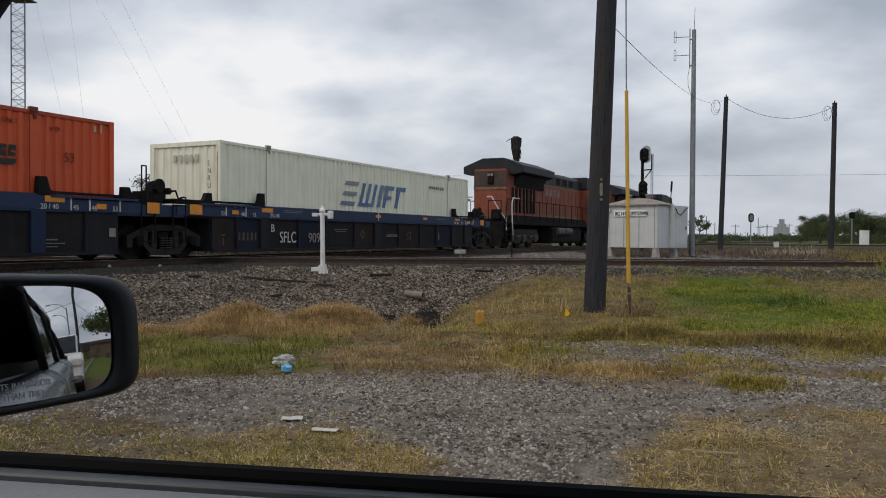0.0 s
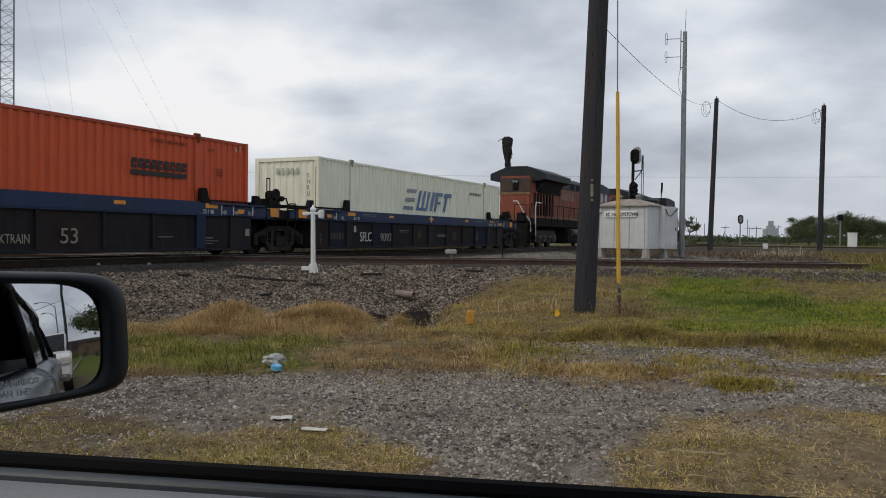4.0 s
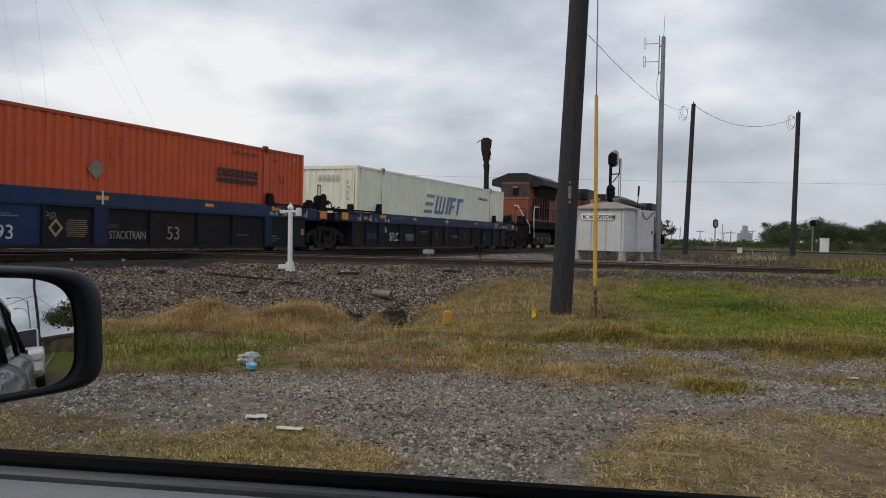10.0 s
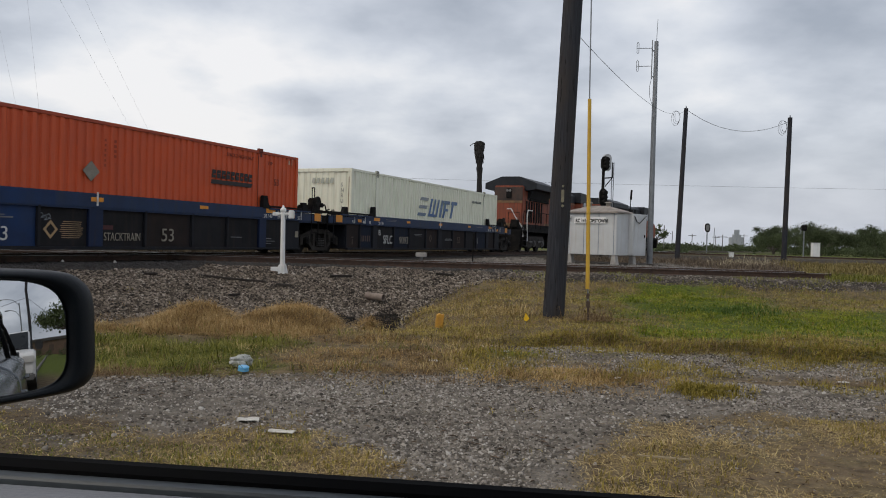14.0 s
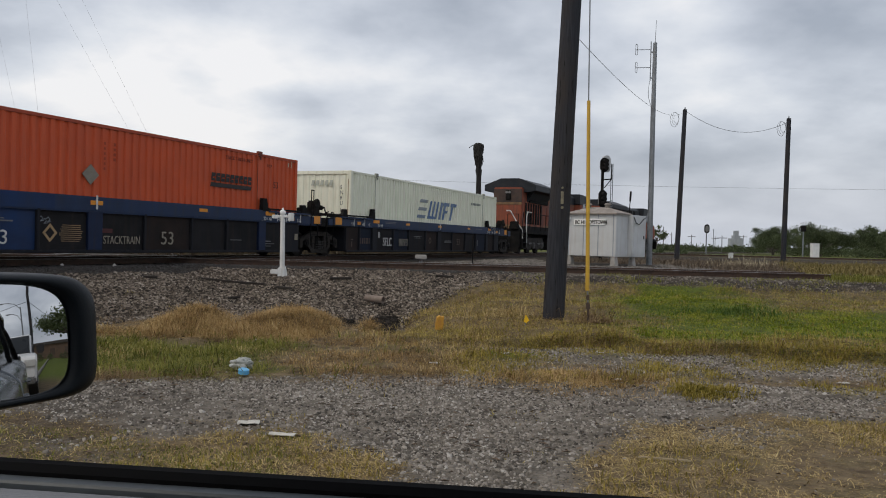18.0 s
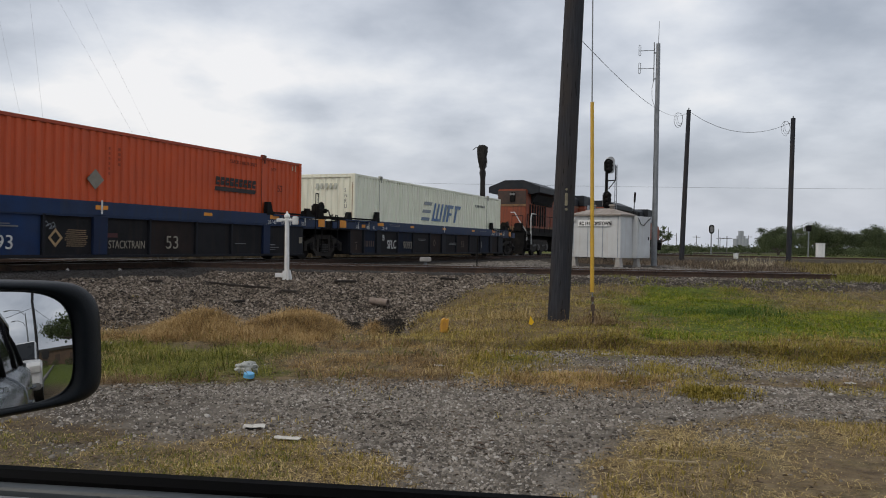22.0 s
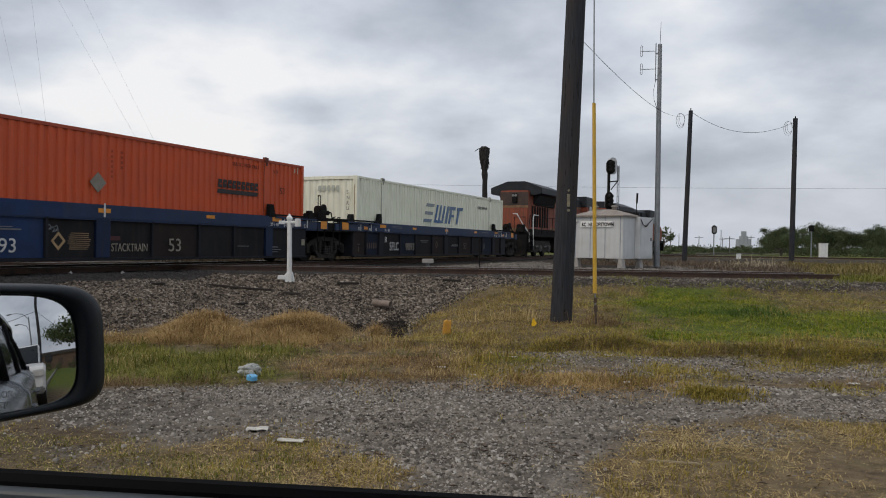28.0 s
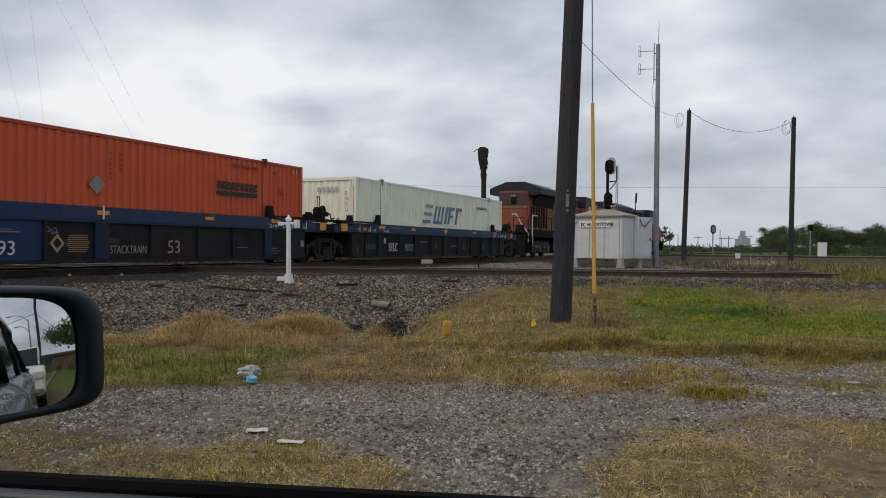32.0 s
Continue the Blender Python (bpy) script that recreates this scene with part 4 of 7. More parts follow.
# ---- locomotives ----
def loco_truck(parent, x, keep):
    bm = B()
    box(bm, (0, 0, .75), (3.6, 1.6, .2), bevel=.03)
    t = part("truck", bm, M_BLACK(), parent, at=pose(x, 0, 0))
    for s in (-1, 1):
        bm = B()
        prism(bm, [(-2.4, .42), (-2.4, .75), (-2.0, 1.02), (2.0, 1.02), (2.4, .75), (2.4, .42), (1.5, .42), (1.3, .25), (.55, .25), (.35, .45), (-.35, .45), (-.55, .25), (-1.3, .25), (-1.5, .42)], 1, s * 1.02, s * 1.16, bevel=.02)
        part("side_frame", bm, mat("truck_grime", (.030, .026, .023)), t)
        for ax in (-1.85, 0, 1.85):
            bm = B()
            box(bm, (ax, s * 1.16, .53), (.42, .12, .42), bevel=.04)
            rod(bm, (ax, s * 1.2, .53), (ax, s * 1.26, .53), .13, .1, 12)
            part("axle_box", bm, mat("oily_grey_steel", (.085, .078, .07), (.035, .033, .03), 5, .6, .2), t)
        for ax in (-.95, .95):
            bm = B()
            for c in range(5):
                rod(bm, (ax, s * 1.12, .45 + c * .09), (ax, s * 1.12, .5 + c * .09), .1, .1, 10)
            part("coil_spring", bm, mat("spring_steel", (0.06, 0.056, 0.054)), t)
            bm = B()
            rod(bm, (ax - .3, s * 1.2, .62), (ax + .3, s * 1.2, .66), .06, .06, 8)
            part("brake_cylinder", bm, mat("oily_grey_steel", (.09, .085, .08)), t)
    for ax in (-1.85, 0, 1.85):
        w = axle_pair(t, ax, keep)
    return t


def locomotive(name, s, turn, label, keep, off=0.0):
    l = thing(name, track_pose(s, turn, off), label, "locomotive", "locomotives of the train")
    OR, DK = M_LOCO(), M_LOCODARK()
    cream = mat("faded_yellow_stripe", (.27, .15, .06), (.14, .075, .04), 3, .7, dirt=(.05, .035, .03, .8))
    bm = B()
    box(bm, (11.1, 0, 1.38), (20.9, 2.7, .26), bevel=.03)
    box(bm, (11.1, 0, 1.15), (20.0, 1.2, .3))
    part("underframe", bm, M_BLACK(), l)
    bm = B()
    box(bm, (8.6, 0, 2.85), (13.2, 1.9, 2.7), bevel=.06)
    part("long_hood", bm, OR, l, "faded orange hood with soot stains")
    bm = B()
    prism(bm, [(-.97, 3.75), (.97, 3.75), (.97, 4.3), (.75, 4.5), (-.75, 4.5), (-.97, 4.3)], 0, 7.4, 15.2, bevel=.02)
    part("hood_top", bm, DK, l, "dark green hood roof")
    for s_ in (-1, 1):
        bm = B()
        box(bm, (11.3, s_ * .965, 3.66), (7.8, .012, .09))
        part("stripe", bm, cream, l)
        bm = B()
        box(bm, (9.0, s_ * .965, 1.85), (12.8, .012, .12))
        part("stripe", bm, cream, l)
        for k in range(9):
            bm = B()
            box(bm, (7.9 + k * .82, s_ * .96, 2.75), (.7, .03, 1.5), bevel=.012)
            part("hood_door", bm, OR, l)
        for k in range(3):
            bm = B()
            box(bm, (10.4 + k * 1.3, s_ * .965, 4.02), (.9, .02, .38))
            part("hood_vent", bm, M_BLACK(), l)
        # worn emblem shape
        bm = B()
        for k in range(4):
            prism(bm, [(8.0 + k * .72, 3.05), (8.5 + k * .72, 3.05), (8.56 + k * .72, 3.5), (8.06 + k * .72, 3.5)], 1, s_ * .978, s_ * .985)
        part("worn_emblem", bm, mat("grey_maroon_lettering", (.25, .17, .14), (.14, .06, .05), 2, .6), l, "worn pale lettering shapes")
    bm = B()
    prism(bm, [(-1.72, 4.0), (-1.3, 3.9), (1.3, 3.9), (1.72, 4.0), (1.72, 4.38), (.6, 4.80), (-.6, 4.80), (-1.72, 4.38)], 0, 2.35, 7.5, bevel=.02)
    part("radiator_wing", bm, DK, l, "broad sooty radiator housing overhanging the hood")
    bm = B()
    for s_ in (-1, 1):
        prism(bm, [(s_ * .96, 3.3), (s_ * 1.45, 4.05), (s_ * .96, 4.05)], 0, 3.0, 7.2)
    part("radiator_duct", bm, DK, l)
    bm = B()
    box(bm, (2.02, 0, 3.66), (.05, 1.86, .86))
    part("rear_top_band", bm, mat("soot_browned_paint", (.085, .05, .038), (.035, .027, .024), 2, .8), l)
    bm = B()
    box(bm, (1.985, 0, 3.17), (.03, 1.88, .14))
    part("rear_stripe", bm, cream, l)
    bm = B()
    box(bm, (1.99, 0, 1.72), (.03, 1.9, .22))
    part("rear_stripe", bm, cream, l)
    bm = B()
    box(bm, (1.96, -.05, 3.7), (.12, .34, .62), bevel=.03)
    h = part("headlight_housing", bm, M_BLACK(), l)
    for yy in (-.14, .04):
        bm = B()
        rod(bm, (1.88, yy, 3.88), (1.91, yy, 3.88), .085, .085, 16)
        part("headlight", bm, mat("dull_headlight", (.22, .22, .21), (.15, .15, .15), 5, .2), h)
    for s_ in (-1, 1):
        bm = B()
        for k in range(7):
            box(bm, (2.75 + k * .55, s_ * .98, 2.58), (.26, .08, 1.35), bevel=.01)
        part("louvre_bank", bm, M_BLACK(), l, "tall black louvres in the hood side")
        bm = B()
        box(bm, (4.7, s_ * .955, 2.55), (4.3, .04, 1.6))
        part("louvre_frame", bm, OR, l)
        bm = B()
        box(bm, (8.6, s_ * 1.15, 1.62), (13.0, .36, .26), bevel=.02)
        part("battery_box", bm, M_BLACK(), l)
        bm = B()
        box(bm, (5.4, s_ * 1.0, 3.55), (4.2, .14, .5))
        part("intake_screen", bm, M_BLACK(), l)
        # hand rails
        bm = B()
        tube(bm, [(.75, s_ * 1.42, .45), (.72, s_ * 1.42, 1.6), (.95, s_ * 1.42, 2.55), (15.5, s_ * 1.42, 2.55)], .022, 6)
        for k in range(12):
            tube(bm, [(2.2 + k * 1.2, s_ * 1.42, 1.5), (2.2 + k * 1.2, s_ * 1.42, 2.55)], .018, 6)
        part("handrail", bm, M_BLACK(), l)
        pale = mat("grey_white_rail", (.62, .62, .6), (.45, .45, .44), 5, .6)
        bm = B()
        tube(bm, [(.68, s_ * .40, 2.66), (.68, s_ * .66, 2.66), (.70, s_ * 1.05, 2.0), (.75, s_ * 1.42, 1.5), (.75, s_ * 1.45, .95)], .035, 6)
        part("step_handrail", bm, pale, l, "pale grey step handrail")
        bm = B()
        tube(bm, [(1.62, s_ * 1.45, .7), (1.55, s_ * 1.45, 1.4), (1.5, s_ * 1.45, 2.3), (1.65, s_ * 1.45, 2.62), (2.6, s_ * 1.43, 2.62)], .035, 6)
        part("step_handrail", bm, pale, l, "pale grey step handrail")
        for k in range(4):
            bm = B()
            box(bm, (1.1, s_ * 1.3, .42 + k * .3), (.65, .32, .04))
            part("step", bm, M_BLACK(), l)
        bm = B()
        box(bm, (1.45, s_ * 1.32, .85), (.05, .3, 1.0))
        box(bm, (.75, s_ * 1.32, .85), (.05, .3, 1.0))
        part("step_side", bm, M_BLACK(), l)
        bm = B()
        box(bm, (11.2, s_ * .9, .72), (6.0, .9, 1.0), bevel=.12)
        part("fuel_tank", bm, M_BLACK(), l)
        for k in range(2):
            bm = B()
            rod(bm, (8.9 + k * 1.5, s_ * 1.36, .95), (10.2 + k * 1.5, s_ * 1.36, .95), .22, .22, 16)
            part("air_reservoir", bm, mat("oily_grey_steel", (.09, .085, .08)), l)
    bm = B()
    box(bm, (.6, 0, .95), (.12, 2.7, .9), bevel=.02)
    prism(bm, [(-1.3, .12), (1.3, .12), (1.35, .55), (-1.35, .55)], 0, .42, .5)
    part("pilot", bm, M_BLACK(), l)
    for c, s in (((.62, -.95, 1.75), (.3, .5, .5)), ((1.2, -.8, 1.6), (.6, .6, .3)), ((1.3, .7, 1.7), (.5, .7, .4))):
        bm = B()
        box(bm, c, s, bevel=.04)
        part("equipment_box", bm, M_BLACK(), l, "black box on the end platform")
    bm = B()
    box(bm, (.2, 0, .88), (.9, .24, .28), bevel=.03)
    tube(bm, [(.5, .4, .9), (.3, .42, .6), (.1, .35, .55)], .03, 6)
    tube(bm, [(.5, -.5, .9), (.3, -.5, .5), (.1, -.42, .5)], .03, 6)
    tube(bm, [(.5, -.7, 1.0), (.3, -.72, .6), (.1, -.6, .52)], .03, 6)
    part("coupler", bm, M_BLACK(), l)
    bm = B()
    for yy in (-1.2, -.5, .5, 1.2):
        tube(bm, [(.65, yy, 1.5), (.65, yy, 2.45)], .02, 6)
    tube(bm, [(.65, -1.2, 2.45), (.65, -.5, 2.45)], .02, 6)
    tube(bm, [(.65, .5, 2.45), (.65, 1.2, 2.45)], .02, 6)
    part("end_handrail", bm, M_BLACK(), l)
    # cab and nose
    bm = B()
    prism(bm, [(15.3, 1.5), (19.3, 1.5), (19.3, 3.1), (19.05, 3.8), (15.3, 3.8)], 1, -1.45, 1.45, bevel=.05)
    cab = part("cab", bm, OR, l, "orange cab")
    bm = B()
    prism(bm, [(15.2, 3.8), (19.1, 3.8), (18.9, 4.42), (17.0, 4.6), (15.2, 4.62)], 1, -1.4, 1.4, bevel=.04)
    part("cab_roof", bm, DK, l)
    for s_ in (-1, 1):
        for k in range(2):
            bm = B()
            box(bm, (16.3 + k * 1.2, s_ * 1.455, 3.55), (.8, .03, .7), bevel=.02)
            part("cab_window", bm, mat("dark_glass", (.02, .025, .03), (.015, .02, .02), 3, .12), cab)
    bm = B()
    prism(bm, [(19.2, 1.5), (21.3, 1.5), (21.45, 2.6), (20.9, 3.05), (19.2, 3.2)], 1, -1.25, 1.25, bevel=.1)
    part("nose", bm, OR, l, "orange short nose")
    bm = B()
    box(bm, (21.75, 0, .95), (.12, 2.7, 1.1), bevel=.02)
    box(bm, (22.1, 0, .88), (.8, .24, .28), bevel=.03)
    part("front_pilot", bm, M_BLACK(), l)
    bm = B()
    box(bm, (9.3, 0, 4.55), (1.1, .9, .16), bevel=.04)
    box(bm, (12.6, 0, 4.53), (1.6, 1.0, .1), bevel=.04)
    part("exhaust_stack", bm, M_BLACK(), l)
    loco_truck(l, 4.0, keep)
    loco_truck(l, 18.2, keep)
    return l


TRAIN.append(locomotive("orange_locomotive", 45.3, 0.3, "weathered orange freight locomotive with a dark sooty radiator", WHEELS))
TRAIN.append(locomotive("leading_locomotive", 67.7, 4.2, "weathered orange freight locomotive coupled ahead", WHEELS, .3))


# ---- hut, mast, signals ----
def build_hut():
    ang = math.degrees(math.atan2(30.9 - 32.4, 7.05 - 5.35))
    hut = thing("signal_hut", pose(5.35, 32.4, .88, 0, 0, ang), "white-painted sheet steel signal hut with a shallow brown hip roof", "signal hut")
    W = 2.27
    grey = mat("hut_grey_white_paint", (.62, .635, .635), (.54, .55, .55), 2, .55, 0, .08, dirt=(.46, .42, .37, .45), streak=1)
    bm = B()
    box(bm, (W / 2, .5, 1.05), (W, 1.0, 1.7), bevel=.015)
    part("wall", bm, grey, hut)
    for k in range(4):
        bm = B()
        box(bm, (.12 + k * .68, -.008, 1.05), (.022, .022, 1.66))
        part("wall_seam", bm, mat("blue_grey_seam", (.36, .40, .46), (.26, .29, .33), 4, .7), hut)
    bm = B()
    vs = [(-.08, -.1, 1.88), (W + .08, -.1, 1.88), (W + .08, 1.2, 1.88), (-.08, 1.2, 1.88)]
    v = [bm.verts.new(p) for p in vs] + [bm.verts.new((x, y, z + .06)) for x, y, z in vs] + [bm.verts.new((.7, .55, 2.2)), bm.verts.new((W - .7, .55, 2.2))]
    for f in ((3, 2, 1, 0), (0, 1, 5, 4), (1, 2, 6, 5), (2, 3, 7, 6), (3, 0, 4, 7), (4, 5, 9, 8), (5, 6, 9), (6, 7, 8, 9), (7, 4, 8)):
        bm.faces.new([v[i] for i in f])
    part("roof", bm, mat("brown_weathered_roof", (.34, .30, .265), (.19, .165, .145), 4, .85, 0, .4), hut, "brown weathered shingle roof")
    for x in (.7, W - .7):
        bm = B()
        rod(bm, (x, .55, 2.15), (x, .55, 2.3), .1, .1, 12)
        rod(bm, (x, .55, 2.3), (x, .55, 2.36), .15, .1, 12)
        part("roof_vent", bm, mat("brown_vent", (.25, .22, .19), (.15, .13, .11), 5, .7), hut)
    bm = B()
    box(bm, (1.08, -.035, 1.58), (1.45, .02, .25), bevel=.004)
    sg = part("sign_board", bm, mat("sign_white", (.86, .86, .84), (.8, .8, .79), 5, .5), hut, "white sign board with black letters")
    writing("sign_lettering", "RC 141 ROBSTOWN", .14, mat("sign_black", (.012, .012, .012), (.01, .01, .01)), sg, pose(.42, -.047, 1.50, 90, 0, 0), 0.80, .003, bold=.008)
    bm = B()
    box(bm, (.13, -.06, 1.73), (.16, .08, .14), bevel=.01)
    part("wall_lamp", bm, M_WHITE(), hut)
    for x in (.12, W - .12):
        bm = B()
        prism(bm, [(x - .15, -.25), (x + .15, -.25), (x + .07, .21), (x - .07, .21)], 1, -.0, .26, bevel=.02)
        part("pier", bm, M_CONC(), hut, "pale concrete pier")
    # the cabinet joined on
    cb = thing("equipment_cabinet", pose(5.35, 32.4, .88, 0, 0, ang), "plain white steel equipment cabinet beside the hut", "cabinet")
    bm = B()
    box(bm, (W + .1 - .5, 1.58, 1.05), (1.2, 1.16, 1.7), bevel=.02)
    part("body", bm, grey, cb)
    bm = B()
    box(bm, (W + .205, 1.58, 1.05), (.02, .95, 1.5), bevel=.008)
    d = part("door", bm, grey, cb)
    bm = B()
    box(bm, (W + .225, 1.95, 1.0), (.03, .05, .14), bevel=.006)
    part("handle", bm, M_BLACK(), d)
    bm = B()
    tube(bm, [(W + .23, 1.05, 1.8), (W + .26, 1.18, 1.58), (W + .26, 1.45, 1.52), (W + .26, 1.85, 1.76), (W + .23, 2.1, 1.84)], .018, 6)
    part("cable", bm, M_CABLE(), cb, "sagging black cable")
    bm = B()
    prism(bm, [(W - .15, -.25), (W + .12, -.25), (W + .06, .21), (W - .09, .21)], 1, 1.3, 1.55, bevel=.02)
    part("plinth", bm, M_CONC(), cb)
    bm = B()
    tube(bm, [(0, 0, 0), (.03, 0, .62)], .018, 6)
    rod(bm, (.03, 0, .6), (.05, 0, 1.0), .04, .04, 8)
    solid("whip_antenna", bm, M_BLACK(), pose(7.75, 31.7, 2.74, 0, 0, 0), "short black antenna on the cabinet roof", "antenna")


build_hut()


def build_mast():
    m = thing("radio_mast", pose(9.05, 33.3, .74), "tall grey galvanised radio mast with dipole antennas", "mast")
    bm = B()
    rod(bm, (0, 0, 0), (0, 0, 9.45), .125, .085, 14)
    part("pole", bm, M_GALV(), m)
    bm = B()
    rod(bm, (0, 0, 9.4), (.03, 0, 10.4), .014, .008, 6)
    part("whip", bm, M_GALV(), m)
    bm = B()
    rod(bm, (-.17, 0, 7.85), (-.17, 0, 9.5), .022, .022, 6)
    for z in (7.95, 9.05):
        box(bm, (-.09, 0, z), (.2, .04, .05))
    part("side_pipe", bm, M_GALV(), m)
    for z in (9.16, 8.40):
        bm = B()
        rod(bm, (-.17, 0, z), (-.8, 0, z - .03), .014, .014, 6)
        tube(bm, [(-.78, 0, z - .25), (-.82, 0, z - .22), (-.82, 0, z + .18), (-.78, 0, z + .22), (-.74, 0, z + .18), (-.74, 0, z - .22), (-.78, 0, z - .25)], .011, 6)
        part("dipole", bm, M_GALV(), m)
    bm = B()
    tube(bm, [(-.17, 0, 7.9), (-.24, 0, 7.5), (-.22, 0, 7.1), (-.13, -.1, 6.75), (-.12, -.1, 0)], .009, 5)
    part("feed_cable", bm, M_CABLE(), m)


build_mast()


def oval(bm, c, w, h, t, seg=24):
    """A flat upright stadium facing -y."""
    poly = []
    for i in range(seg):
        a = 2 * math.pi * i / seg
        z = math.sin(a) * w / 2
        poly.append((c[0] + math.cos(a) * w / 2, c[2] + z + (h - w) / 2 * (1 if math.sin(a) >= 0 else -1)))
    prism(bm, poly, 1, c[1] - t / 2, c[1] + t / 2)


def signal_head(parent, x, z, w, h, back):
    bm = B()
    oval(bm, (x, 0, z), w, h, .04)
    b = part("backboard", bm, M_BLACK(), parent, "black oval backboard")
    bm = B()
    box(bm, (x, .14, z), (w * .5, .28, h * .7), bevel=.04)
    part("lamp_case", bm, mat("grey_signal_case", (.2, .2, .2), (.12, .12, .12), 5, .6), b)
    for k in (-1, 0, 1):
        bm = B()
        rod(bm, (x, -.02, z + k * h * .25), (x, -.25, z + k * h * .25), .11, .11, 14)
        part("visor", bm, M_BLACK(), b)
    return b


def build_signals():
    s = thing("block_signal", pose(8.05, 38, .74, 0, 0, 18), "two-headed railway block signal on a steel mast, unlit", "railway signal")
    bm = B()
    rod(bm, (0, .2, 0), (0, .2, 5.0), .08, .07, 12)
    part("mast", bm, M_BLACK(), s)
    signal_head(s, -.03, 4.70, .44, .70, 0)
    bm = B()
    oval(bm, (.13, .12, 4.76), .42, .82, .16)
    part("rear_shield", bm, mat("pale_grey_shield", (.46, .47, .48), (.32, .33, .34), 4, .5), s, "grey steel shield behind the upper head")
    signal_head(s, -.08, 3.05, .42, .86, 0)
    bm = B()
    tube(bm, [(.08, .2, 4.0), (.5, .2, 4.05), (.5, .2, 4.75)], .03, 6)
    tube(bm, [(.12, .2, 3.6), (.5, .2, 4.05)], .025, 6)
    part("bracket", bm, M_BLACK(), s)
    bm = B()
    for x in (.47, .57):
        tube(bm, [(x, .2, 0), (x, .2, 4.8)], .018, 6)
    for k in range(15):
        tube(bm, [(.47, .2, .3 + k * .3), (.57, .2, .3 + k * .3)], .012, 5)
    part("ladder", bm, M_GALV(), s)
    f = thing("far_signal", pose(37.9, 110, .74), "distant single-headed railway signal on a pale mast", "railway signal")
    bm = B()
    rod(bm, (0, 0, 0), (0, 0, 3.6), .09, .08, 8)
    part("mast", bm, M_GALV(), f)
    bm = B()
    oval(bm, (0, -.1, 3.55), .75, 1.25, .08)
    part("backboard", bm, M_BLACK(), f)
    bm = B()
    oval(bm, (0, -.16, 3.55), .45, .85, .08)
    part("lamp_face", bm, mat("grey_signal_case", (.2, .2, .2)), f)
    bm = B()
    tube(bm, [(1.0, 0, .8), (1.0, 0, 3.5)], .05, 6)
    part("ladder", bm, M_GALV(), f)
    g = thing("far_signal", pose(44.55, 95, .74), "distant dark signal in front of the trees", "railway signal")
    bm = B()
    rod(bm, (0, 0, 0), (0, 0, 3.4), .08, .08, 8)
    part("mast", bm, M_GALV(), g)
    bm = B()
    box(bm, (0, 0, 3.5), (.6, .4, .75), bevel=.08)
    part("signal_case", bm, M_BLACK(), g)
    c = thing("relay_cabinet", pose(38.75, 80, .7), "white steel relay cabinet beside the far track", "cabinet")
    bm = B()
    box(bm, (0, 0, .88), (.72, .55, 1.36), bevel=.03)
    part("body", bm, M_WHITE(), c)
    bm = B()
    box(bm, (0, 0, .1), (.8, .6, .2))
    part("base", bm, M_CONC(), c)
    bm = B()
    box(bm, (0, 0, 1.585), (.8, .63, .06), bevel=.015)
    part("lid", bm, M_WHITE(), c)
    for x, y, h in ((25.6, 68, .45),):
        bm = B()
        box(bm, (0, 0, h / 2), (.36, .3, h), bevel=.04)
        box(bm, (0, 0, h), (.42, .36, .06), bevel=.02)
        solid("junction_box", bm, M_WHITE(), pose(x, y, .7), "small white junction box by the far track", "junction box")


build_signals()


# ---- poles and wires ----
def wood_pole(name, base, top, r0, r1, label, seg=20, seed=1):
    """A weathered round pole between two points, with checks along it."""
    base, top = Vector(base), Vector(top)
    n = 24
    bm = B()
    rings = []
    for i in range(n + 1):
        f = i / n
        c = base.lerp(top, f)
        ring = []
        for k in range(seg):
            a = 2 * math.pi * k / seg
            rr = (r0 + (r1 - r0) * f) * (1 + .03 * noise.noise(Vector((math.cos(a) * 2, math.sin(a) * 2, f * 4 + seed))) - (.03 if (k * 7 + seed) % 5 == 0 else 0))
            ring.append(bm.verts.new(c + Vector((math.cos(a) * rr, math.sin(a) * rr, 0)) - base))
        rings.append(ring)
    for a, b in zip(rings, rings[1:]):
        for k in range(seg):
            bm.faces.new((a[k], a[(k + 1) % seg], b[(k + 1) % seg], b[k]))
    bm.faces.new(rings[-1])
    t = thing(name, Matrix.Translation(base), label, "utility pole")
    part("shaft", bm, M_POLE(), t)
    return t


def wire(name, a, b, sag, r, label, n=16):
    a, b = Vector(a), Vector(b)
    pts = [a.lerp(b, i / n) - Vector((0, 0, sag * 4 * (i / n) * (1 - i / n))) for i in range(n + 1)]
    cu = bpy.data.curves.new(name, "CURVE")
    cu.dimensions, cu.bevel_depth, cu.bevel_resolution = "3D", r, 1
    sp = cu.splines.new("POLY")
    sp.points.add(n)
    for p, q in zip(sp.points, pts):
        p.co = (*(q - a), 1)
    tmp = bpy.data.objects.new(name + "_c", cu)
    scene.collection.objects.link(tmp)
    me = bpy.data.meshes.new_from_object(tmp.evaluated_get(bpy.context.evaluated_depsgraph_get()))
    bpy.data.objects.remove(tmp)
    me.materials.clear()
    me.materials.append(mat("guy_strand", (.3, .31, .32), (.22, .23, .24), 5, .6, .4) if name == "guy_wire" else M_CABLE())
    ob = new(name, me)
    ob.location = a
    return tagged(ob, label, "cable")


UP = Vector((2.04, 13.6, .16))
UPTOP = Vector((2.33, 13.6, 9.2))


